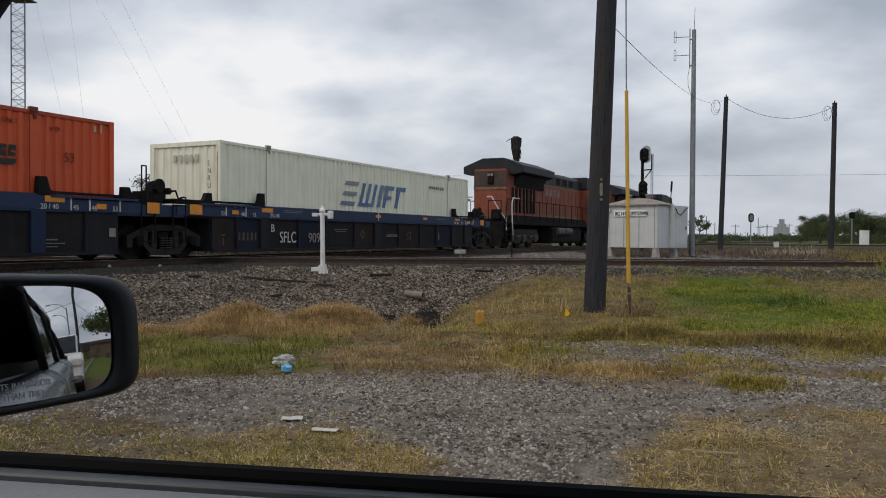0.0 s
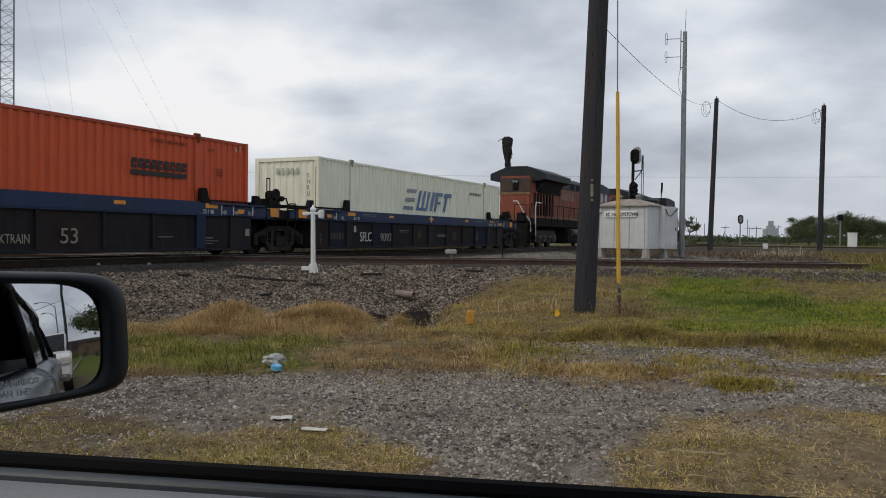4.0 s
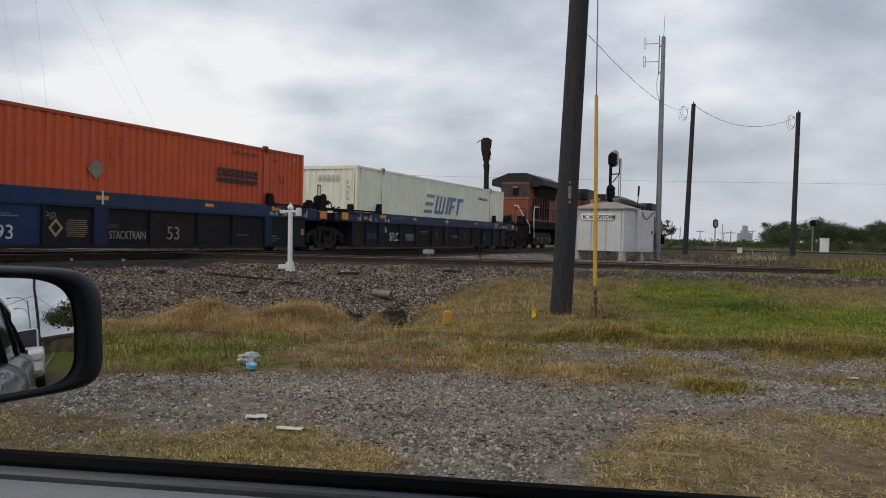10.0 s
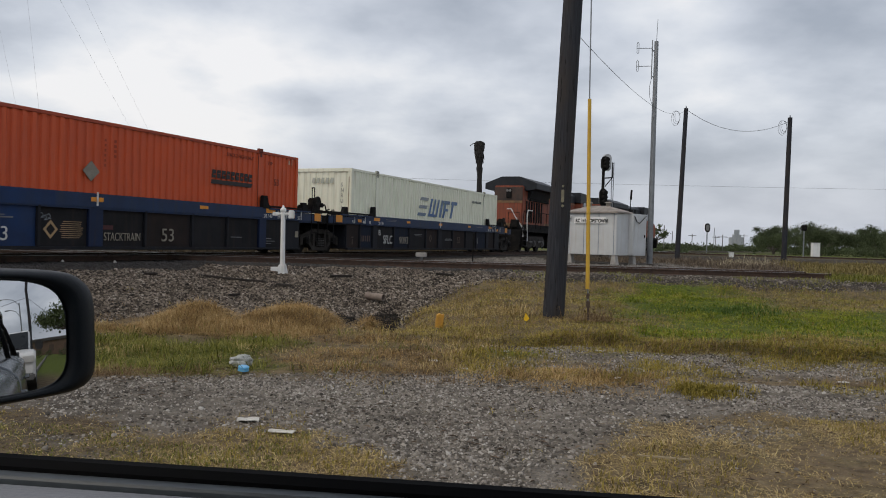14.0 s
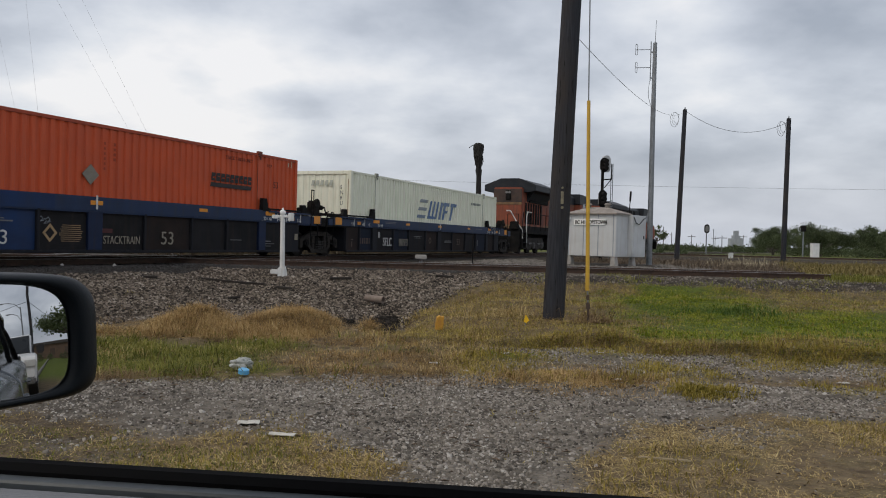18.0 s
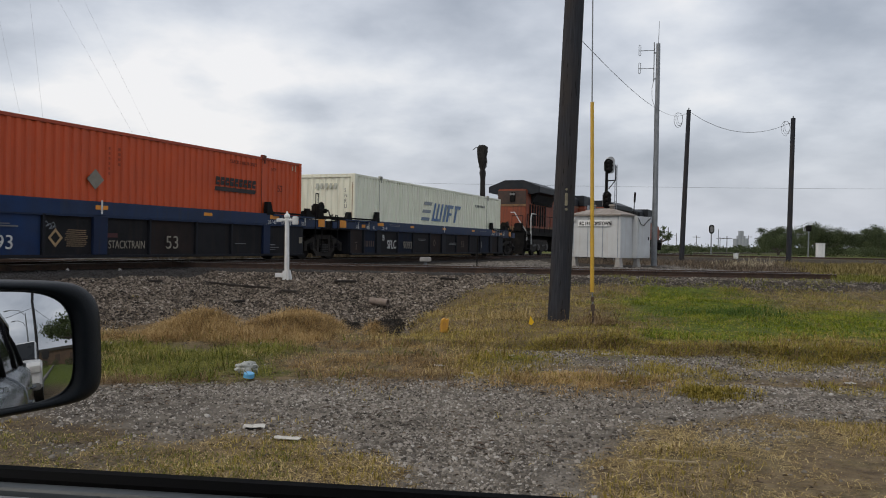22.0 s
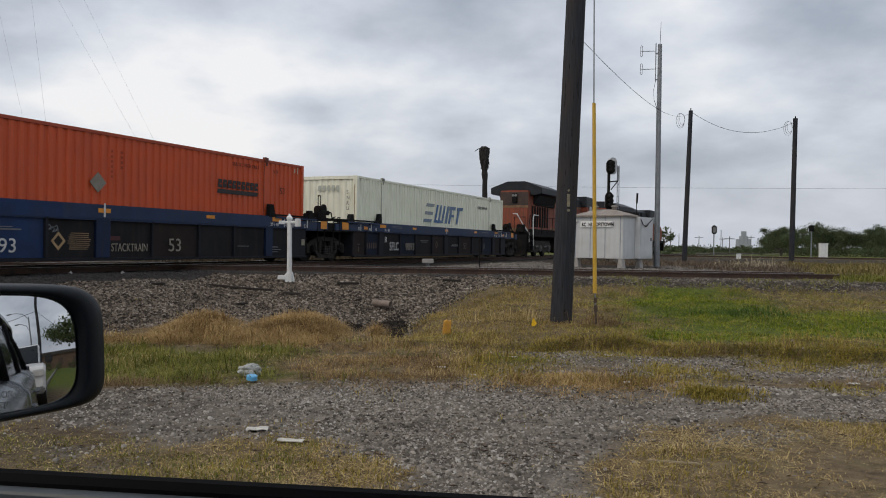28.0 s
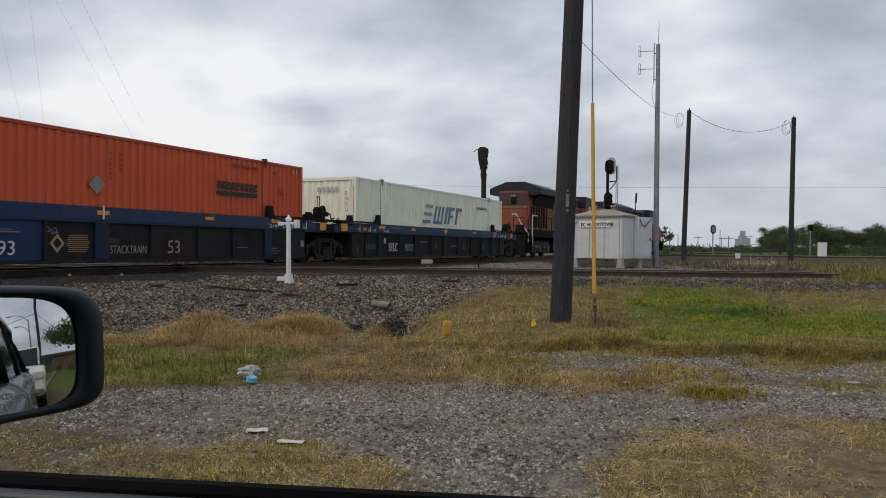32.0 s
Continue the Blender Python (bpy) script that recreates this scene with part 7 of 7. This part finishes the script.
def blade_mat(name, a, b, c):
    """Blade colours from piece to piece and in patches of the ground."""
    m = bpy.data.materials.new(name)
    m.use_nodes = True
    nt = m.node_tree
    N, L = nt.nodes.new, nt.links.new
    bs = nt.nodes["Principled BSDF"]
    bs.inputs["Roughness"].default_value, bs.inputs["Specular IOR Level"].default_value = .75, .25
    g, tc, n = N("ShaderNodeNewGeometry"), N("ShaderNodeTexCoord"), N("ShaderNodeTexNoise")
    n.inputs["Scale"].default_value, n.inputs["Detail"].default_value = 1.7, 5
    L(tc.outputs["Object"], n.inputs["Vector"])
    ad = N("ShaderNodeMath"); ad.operation = "MULTIPLY_ADD"; ad.inputs[1].default_value = .5
    L(g.outputs["Random Per Island"], ad.inputs[0]); L(n.outputs[0], ad.inputs[2])
    r = N("ShaderNodeValToRGB")
    e = r.color_ramp.elements
    e[0].position, e[0].color = .38, (*a, 1)
    e[1].position, e[1].color = 1.0, (*c, 1)
    k = e.new(.7); k.color = (*b, 1)
    L(ad.outputs[0], r.inputs[0]); L(r.outputs[0], bs.inputs["Base Color"])
    tl, mx = N("ShaderNodeBsdfTranslucent"), N("ShaderNodeMixShader")
    mx.inputs[0].default_value = .18
    L(r.outputs[0], tl.inputs[0]); L(bs.outputs[0], mx.inputs[1]); L(tl.outputs[0], mx.inputs[2])
    L(mx.outputs[0], nt.nodes["Material Output"].inputs[0])
    return m


def build_grass():
    straw = blade_mat("straw_blades", (0.133, 0.090, 0.032), (0.413, 0.303, 0.125), (0.632, 0.500, 0.254))
    rust = blade_mat("rusty_dry_blades", (0.114, 0.068, 0.027), (0.368, 0.241, 0.097), (0.544, 0.394, 0.188))
    brown = blade_mat("dead_brown_blades", (0.069, 0.042, 0.021), (0.221, 0.145, 0.072), (0.347, 0.251, 0.139))
    green = blade_mat("green_blades", (.060, .088, .006), (.185, .235, .014), (.33, .325, .045))
    mixed = blade_mat("olive_green_blades", (0.048, 0.056, 0.007), (0.157, 0.168, 0.026), (0.304, 0.277, 0.074))
    pale = MATS["weeds"] = blade_mat("yellow_green_blades", (0.090, 0.076, 0.012), (0.281, 0.225, 0.039), (0.433, 0.334, 0.087))

    MATS["mixed"] = mixed
    MATS["slope"] = blade_mat("olive_straw_blades", (0.105, 0.079, 0.019), (0.315, 0.242, 0.066), (0.477, 0.377, 0.130))

    def wz(i, extra=None):
        def f(x, y):
            v = zones(x, y)[i]
            return v * (extra(x, y) if extra else 1)
        return f
    front = lambda x, y: (np.abs(x / y) < .68) * 1.0
    # trampled straw before the lot
    x, y, z = scatter(300000, -5.5, 7, 2.9, 8.4, wz(3, lambda x, y: front(x, y) * (y < back_edge(x) - .3) * (.35 + .65 * (fbm(x, y, 1.6, 21) > -.25))), 1.0)
    blades("trampled_dry_grass", x, y, z, .052, .0075, 2.1, straw, "short trampled straw-coloured grass on the lot's edge")
    x, y, z = scatter(45000, -5.5, 7, 2.9, 8.4, wz(3, lambda x, y: front(x, y) * (y < back_edge(x) - .3) * (fbm(x, y, 1.1, 33) > .1)), 1.0)
    blades("lot_edge_grass", x, y, z, .055, .006, .7, pale, "thin yellow-green grass on the lot's edge")
    x, y, z = scatter(60000, -5.5, 7, 2.9, 8.2, wz(3, lambda x, y: front(x, y) * (y < back_edge(x) - .3) * (fbm(x, y, 2.3, 35) > .0)), 1.0)
    blades("dead_lot_grass", x, y, z, .045, .007, 2.0, brown, "flattened dead brown grass on the lot's edge")
    x, y, z = scatter(30000, -5.5, -.9, 3.6, 6.0, wz(3, lambda x, y: front(x, y) * (fbm(x, y, 1.2, 37) > -.15)), 1.0)
    blades("low_green_grass", x, y, z, .045, .006, 1.1, mixed, "low olive-green grass close to the car")
    # sparse blades and tufts in the gravel
    x, y, z = scatter(9000, -6, 8, 5, 10, lambda x, y: zones(x, y)[0] * (fbm(x, y, 1.3, 41) > .38) * .8, 1.0)
    blades("gravel_weeds", x, y, z, .06, .007, .8, pale, "sparse weeds in the gravel")
    x = RNG.normal(2.8, .16, 110); y = RNG.normal(8.0, .13, 110)
    tufts("gravel_tuft", x, y, 26, .07, .08, .008, .8, pale, "small grass tuft in the gravel")
    # dead brown fringe behind the gravel
    mid = lambda x, y: ss(7.6, 8.2, y) * ss(12.6, 11.6, y) * front(x, y)
    x, y, z = scatter(7000, -8, 10, 7.6, 12.4, wz(3, lambda x, y: mid(x, y) * (.12 + .88 * (fbm(x, y, 1.4, 51) > .0))), 1.0)
    tufts("dead_fringe_grass", x, y, 13, .15, .10, .007, 1.9, brown, "matted dead brown grass behind the gravel")
    x, y, z = scatter(1300, -1.9, 1.0, 8.6, 11.4, lambda x, y: front(x, y) * (1 - .8 * zones(x, y)[0]) * (fbm(x, y, 1.5, 55) > -.1) * ss(.3, -.3, x - .4 * (y - 9.4)), 1.0)
    tufts("russet_fringe_grass", x, y, 16, .14, .09, .007, 2.0, rust, "russet dead grass between the gravel and the hollow")
    # green strip at the left
    x, y, z = scatter(8200, -9, 0, 7.9, 11.8, wz(2, lambda x, y: front(x, y) * (.35 + .65 * (fbm(x, y, 1.2, 61) > -.1))), 1.0)
    tufts("green_strip_grass", x, y, 20, .17, .15, .009, 2.0, mixed, "rank green grass strip beside the gravel")
    x, y, z = scatter(2000, -9, 1, 8.2, 12.2, lambda x, y: front(x, y) * (1 - zones(x, y)[0]) * (1 - zones(x, y)[1]) * (fbm(x, y, 1.0, 67) > .0), 1.0)
    tufts("straw_in_strip", x, y, 14, .13, .12, .007, 1.7, straw, "dry straw among the green strip")
    x, y, z = scatter(1700, -7, .3, 8.0, 9.3, lambda x, y: front(x, y) * (1 - .5 * zones(x, y)[0]) * (fbm(x, y, 1.3, 57) > -.2) * ss(.25, -.25, y - 8.8 - .25 * (x + 2)), 1.0)
    tufts("dead_margin_grass", x, y, 16, .14, .08, .007, 2.0, brown, "dead brown margin of the grass strip")
    # rusty hump in front of the bank
    def hump(x, y):
        a = np.exp(-((x + 3.95) / .5) ** 4 - ((y - 12.9) / .9) ** 4) + np.exp(-((x + 2.40) / .80) ** 4 - ((y - 12.8) / .9) ** 4)
        a = a + .9 * np.exp(-((x + 2.9) / 1.2) ** 4 - ((y - 11.9) / .6) ** 2) + np.exp(-((x + 1.12) / .19) ** 2 - ((y - 13.6) / .5) ** 2)
        a = a + .8 * np.exp(-((x + 4.5) / 1.3) ** 2 - ((y - 11.5) / .35) ** 2)
        return ss(.25, .75, a + .35 * fbm(x, y, 1.6, 47)) * (1 - .6 * gully(x, y))
    x, y, z = scatter(9000, -6, -.4, 10.8, 15.2, hump, 1.0)
    tufts("rusty_hump_grass", x, y, 24, .17, .15, .007, 2.2, rust, "tall rusty dry grass on the hump before the bank")
    x, y, z = scatter(420, -7.6, -4.5, 12.2, 15.8, lambda x, y: front(x, y) * (fbm(x, y, .9, 49) > .15) * ss(12.0, 12.8, y), 1.0)
    tufts("bank_weeds", x, y, 16, .12, .10, .008, 1.9, pale, "thin yellowish weeds in the foot of the bank")
    x, y, z = scatter(500, -7.0, -4.3, 12.0, 14.2, lambda x, y: front(x, y) * (fbm(x, y, 1.1, 53) > .0), 1.0)
    tufts("bank_thatch", x, y, 14, .14, .08, .007, 2.0, brown, "dead brown thatch in the foot of the bank")
    # right verge: lip, lawn and dry slope to the hollow
    x, y, z = scatter(2600, .2, 12, 10.2, 11.8, lambda x, y: front(x, y) * np.exp(-((y - lip_line(x) - .12) / .2) ** 2), 1.0)
    tufts("verge_edge_grass", x, y, 26, .15, .13, .008, 2.0, pale, "shaggy grass hanging over the verge's worn edge")
    x, y, z = scatter(1500, .2, 9, 10.0, 11.6, lambda x, y: front(x, y) * np.exp(-((y - lip_line(x) - .0) / .16) ** 2) * (fbm(x, y, .9, 75) > -.2), 1.0)
    tufts("dead_edge_grass", x, y, 22, .15, .13, .008, 1.9, brown, "dead brown thatch along the verge's worn edge")
    x, y, z = scatter(3000, .2, 12, 8.0, 11.2, lambda x, y: front(x, y) * (1 - ss(.0, .3, y - lip_line(x))) * (fbm(x, y, 1.1, 73) > -.08) * ss(8.4, 9.4, y + .2 * x), 1.0)
    tufts("lot_side_tufts", x, y, 22, .13, .10, .008, 1.7, pale, "low yellow-green tufts between gravel and verge")
    x, y, z = scatter(2600, .2, 4.2, 7.7, 9.7, lambda x, y: np.clip(1.6 * np.exp(-((x - 1.45) / .72) ** 2 - ((y - 8.55) / .42) ** 2), 0, 1), 1.0)
    tufts("dry_patch_grass", x, y, 24, .12, .08, .008, 2.0, rust, "dry olive-straw grass patch in the gravel")
    x, y, z = scatter(5600, -.8, 14, 9.2, 12.6, lambda x, y: front(x, y) * (1 - zones(x, y)[0]) * ss(-.8, .4, x) * (.12 + .88 * ss(-.15, .1, y - lip_line(x))) * (.2 + .8 * (fbm(x, y, 1.5, 71) > -.1)) * (1 - .75 * ss(10.4, 11.2, y + .6 * fbm(x, y, .8, 3)) * ss(1.5, 3, x)), 1.0)
    tufts("lip_grass", x, y, 15, .14, .12, .008, 2.0, pale, "rank yellow-green grass along the verge's lip")
    x, y, z = scatter(260000, .5, 16, 10.0, 19.8, wz(2, front), 1.1)
    blades("green_lawn", x, y, z, .058, .014, 1.6, green, "bright green grass of the verge")
    x, y, z = scatter(1500, 2, 16, 11.5, 19.5, lambda x, y: front(x, y) * zones(x, y)[2] * (fbm(x, y, .7, 79) > .1), 1.0)
    tufts("lawn_tufts", x, y, 22, .19, .12, .011, 1.8, green, "ranker tufts of green grass on the verge")
    x, y, z = scatter(9500, -1.2, 16, 10.5, 20.2, lambda x, y: front(x, y) * (zones(x, y)[3] + .03 * zones(x, y)[2]) * ss(-.3, .1, y - lip_line(x)) * ss(-1.4, -.3, x - (13 - y) * .1), 1.0)
    tufts("dry_slope_grass", x, y, 16, .20, .12, .009, 2.1, MATS["slope"], "tall dry grass on the slope to the hollow")
    x, y, z = scatter(6500, -1.2, 2.5, 12, 20.2, lambda x, y: (1 - zones(x, y)[1]) * ss(-1.4, -.3, x - (13 - y) * .1) * (fbm(x, y, .8, 83) > -.05), 1.0)
    blades("rusty_slope_grass", x, y, z, .13, .009, 1.7, rust, "rusty dry grass at the hollow's rim")
    # weeds by the guy anchor and a rank clump on the lawn
    for nm, cx, cy, sx, sy, n, h, m, lb in (("anchor_weeds", 2.62, 13.3, .2, .1, 700, .26, brown, "dead brown weeds round the guy anchor"), ("rank_clump", 5.75, 15.2, .55, .28, 2400, .15, blade_mat("rank_green_blades", (.035, .075, .012), (.075, .135, .02), (.15, .20, .05)), "rank dark green clump on the verge"), ("tall_pale_blades", 5.0, 14.1, .22, .1, 9, .3, green, "a few tall pale grass stems on the verge"), ("pole_foot_weeds", 1.2, 14.0, .35, .2, 700, .24, straw, "dry weeds by the pole's foot")):
        x = RNG.normal(cx, sx, n); y = RNG.normal(cy, sy, n)
        blades(nm, x, y, rise(x, y) + bumps(x, y), h, .009, 1.35, m, lb)
    # weeds beyond the track across
    x = RNG.uniform(4, 36, 60000)
    y = RNG.uniform(24, 44, 60000)
    k = (fbm(x, y, .35, 91) > -.35) & (x / y > .16) & (x / y < .72) & ~((y < 35.5) & (x < 10))
    x, y = x[k], y[k]
    x, y = x[:5200], y[:5200]
    k = x - .38 * y + 1.2 * fbm(x, y, .4, 93) < 2.2
    tufts("far_brown_weeds", x[k], y[k], 9, .3, .22, .02, 1.05, blade_mat("brown_weeds", (.060, .046, .034), (.125, .095, .066), (.22, .17, .12)), "dark brown weeds between the far tracks")
    tufts("far_olive_weeds", x[~k], y[~k], 9, .3, .25, .02, 1.05, blade_mat("olive_weeds", (.09, .075, .026), (.19, .15, .05), (.31, .245, .10)), "olive and straw weeds between the far tracks")
    # weeds added behind the train so the gap under the cars stays dark
    x = RNG.uniform(-42, 6, 60000)
    y = RNG.uniform(30, 66, 60000)
    p = x * U.y - y * U.x + 16.126
    k = (p < -3.4) & (p > -26) & (np.abs(x / y) < .7) & (fbm(x, y, .3, 97) > -.4)
    x, y = x[k], y[k]
    blades("weeds_behind_train", x, y, rise(x, y), .36, .03, .6, blade_mat("dark_weeds", (.03, .024, .014), (.06, .045, .026), (.10, .075, .042)), "dark brown weeds added behind the train's track to darken the gap beneath")
    x = RNG.normal(13.6, .6, 420); y = RNG.normal(34.5, .6, 420)
    blades("pale_reed_clump", x, y, rise(x, y), .5, .022, .9, blade_mat("pale_reeds", (.3, .25, .15), (.42, .36, .24), (.55, .48, .34)), "pale dry reed clump beyond the track")
    x = RNG.uniform(10.4, 24, 1700)
    y = RNG.uniform(20.2, 23.6, 1700)
    k = x + RNG.normal(0, .35, 1700) > 10.9
    x, y = x[k], y[k]
    tufts("track_end_grass", x, y, 20, .22, .15, .016, 1.0, mixed, "grass growing over the track's end")


def build_debris():
    """Flat bits of dead leaf and bark on the lot."""
    n = 6000
    x, y, z = scatter(n, -6, 8, 3.2, 11.5, lambda x, y: (np.abs(x / y) < .68) * (.3 + .7 * zones(x, y)[0]) * (.15 + .5 * (fbm(x, y, 1.2, 95) > .1)), 1.0)
    n = len(x)
    a, L = RNG.uniform(0, 6.28, n), RNG.uniform(.012, .05, n)
    w = L * RNG.uniform(.15, .4, n)
    c, s = np.cos(a), np.sin(a)
    z = z + .012
    P = np.empty((n, 4, 3))
    for i, (u, v, h) in enumerate(((-1, 0, 0), (0, -1, .012), (1, 0, .004), (0, 1, .012))):
        P[:, i] = np.stack([x + c * L * u - s * w * v, y + s * L * u + c * w * v, z + h], 1)
    tri = np.array([[0, 1, 2], [0, 2, 3]])
    mass("dead_leaf_litter", P.reshape(-1, 3), (tri[None] + (np.arange(n) * 4)[:, None, None]).reshape(-1, 3), mat("dead_leaf_brown", (.2, .14, .09), (.08, .055, .04), 3, .9, spread=.6), "small dead leaves and bark bits on the lot", "leaf litter")


build_debris()


def build_stones():
    grey = stone_mat("grey_gravel_stones", ((0, (.045, .040, .034)), (.3, (.14, .125, .106)), (.65, (.26, .234, .203)), (.92, (.35, .32, .283)), (1, (.44, .415, .38))))
    dark = stone_mat("dark_ballast_stones", ((0, (.014, .012, .010)), (.35, (.07, .057, .045)), (.7, (.175, .145, .115)), (.95, (.28, .24, .20)), (1, (.36, .32, .275))))
    front = lambda x, y: (np.abs(x / y) < .68) * 1.0
    x, y, z = scatter(200000, -6, 8, 4.2, 11.4, lambda x, y: front(x, y) * zones(x, y)[0] * (1 - .55 * ss(-1.7, -3.2, x) * ss(8.4, 7, y)) * (.4 + .6 * ss(-.35, .3, fbm(x, y, .9, 15))), 1.0)
    stones("lot_gravel", x, y, z, .0175, grey, "crushed grey gravel of the lot", .25)
    x, y, z = scatter(9000, -6, 8, 3.2, 11.5, lambda x, y: front(x, y) * (.12 + .5 * zones(x, y)[0]), 1.0)
    stones("loose_stones", x, y, z, .022, grey, "larger loose stones on the lot")
    bank = lambda x, y: front(x, y) * zones(x, y)[1]
    x, y, z = scatter(200000, -14, 2.5, 11.5, 22.5, bank, 1.0)
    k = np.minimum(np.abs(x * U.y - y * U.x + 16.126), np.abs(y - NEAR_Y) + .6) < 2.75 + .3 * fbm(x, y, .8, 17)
    # stones in the hollow's pits are near black, painting the shade there
    in_pit = gully(x, y) > .22 + .3 * RNG.random(len(x))
    stones("gully_stones", x[in_pit], y[in_pit], z[in_pit], .034, stone_mat("pit_shade_stones", ((0, (.008, .007, .006)), (.7, (.020, .017, .014)), (1, (.06, .05, .042)))), "blackish stones in the washed-out hollow, coloured dark for its shade", .5)
    # stones near the rails: oil, plus the train's shade put into their colour
    oil_shaded = mat("oil_and_shade_ballast_stones", (.05, .045, .041), (.022, .02, .019), 2, .8, spread=.6)
    h = k & ~in_pit & (RNG.random(len(x)) < .5)
    stones("oily_ballast", x[h], y[h], z[h], .038, oil_shaded, "ballast close to the rails, blackened by drips and by painted-in train shade")
    k = k | in_pit
    x, y, z = x[~k], y[~k], z[~k]
    stones("ballast_bank", x, y, z, .036, dark, "angular dark grey ballast of the bank", .34)
    x, y, z = scatter(26000, 1, 16, 18.2, 24.6, bank, 1.0)
    stones("track_ballast", x, y, z, .034, stone_mat("tan_ballast_stones", ((0, (.05, .043, .036)), (.5, (.13, .113, .094)), (.9, (.23, .205, .175)), (1, (.32, .29, .25)))), "grey ballast along the track across")


    x, y, z = scatter(15000, -3, 12, 23.2, 40, lambda x, y: zones(x, y)[1] * (x > -12 + .4 * y) * ((y < 30.4) | (x < 5) | (x > 9.2)), 1.0)
    stones("far_ballast", x, y, z, .055, mat("dull_far_stones", (.2, .18, .155), (.1, .09, .08), 1.2, .9, fine=8, spread=.6), "grey ballast between the tracks and the hut")
    x, y, z = scatter(9000, 2, 16, 18.4, 21, lambda x, y: zones(x, y)[1] * (fbm(x, y, 1.1, 103) > .05), 1.0)
    blades("ballast_weeds", x, y, z, .10, .012, .9, MATS["mixed"], "thin weeds growing in the ballast")


build_grass()
build_stones()


# ---- what moves ----
RUN = [(0, -9.038), (0.25, -8.638), (0.5, -8.247), (0.75, -7.865), (1, -7.494), (1.25, -7.135), (1.5, -6.788), (1.75, -6.454), (2, -6.132), (2.25, -5.823), (2.5, -5.527), (2.75, -5.242), (3, -4.971), (3.25, -4.710), (3.5, -4.461), (3.75, -4.222), (4, -3.993), (4.25, -3.773), (4.5, -3.561), (4.75, -3.357), (5, -3.159), (5.25, -2.968), (5.5, -2.782), (5.75, -2.600), (6, -2.423), (6.25, -2.249), (6.5, -2.078), (6.75, -1.910), (7, -1.745), (7.25, -1.582), (7.5, -1.421), (7.75, -1.263), (8, -1.108), (8.25, -0.956), (8.5, -0.809), (8.75, -0.667), (9, -0.532), (9.25, -0.405), (9.5, -0.287), (9.75, -0.182), (10, -0.090), (10.25, -0.015), (10.5, 0.000), (10.75, 0.000), (11, 0.000), (32, 0.000)]


def travelled(t):
    return float(np.interp(t, [r[0] for r in RUN], [r[1] for r in RUN]))


def motions():
    times = [i * 0.25 for i in range(0, 45)] + [11.5, 14.0, 20.0, 26.0, 32.0]
    for ob in TRAIN:
        m = ob.matrix_basis.copy()
        ahead = m.to_3x3() @ Vector((1, 0, 0))
        walk(ob, [(t, Matrix.Translation(ahead * travelled(t)) @ m) for t in times])
    for w, c, r in WHEELS:
        walk(w, [(t, Matrix.Translation(c) @ Matrix.Rotation(travelled(t) / r, 4, "Y")) for t in times])


motions()
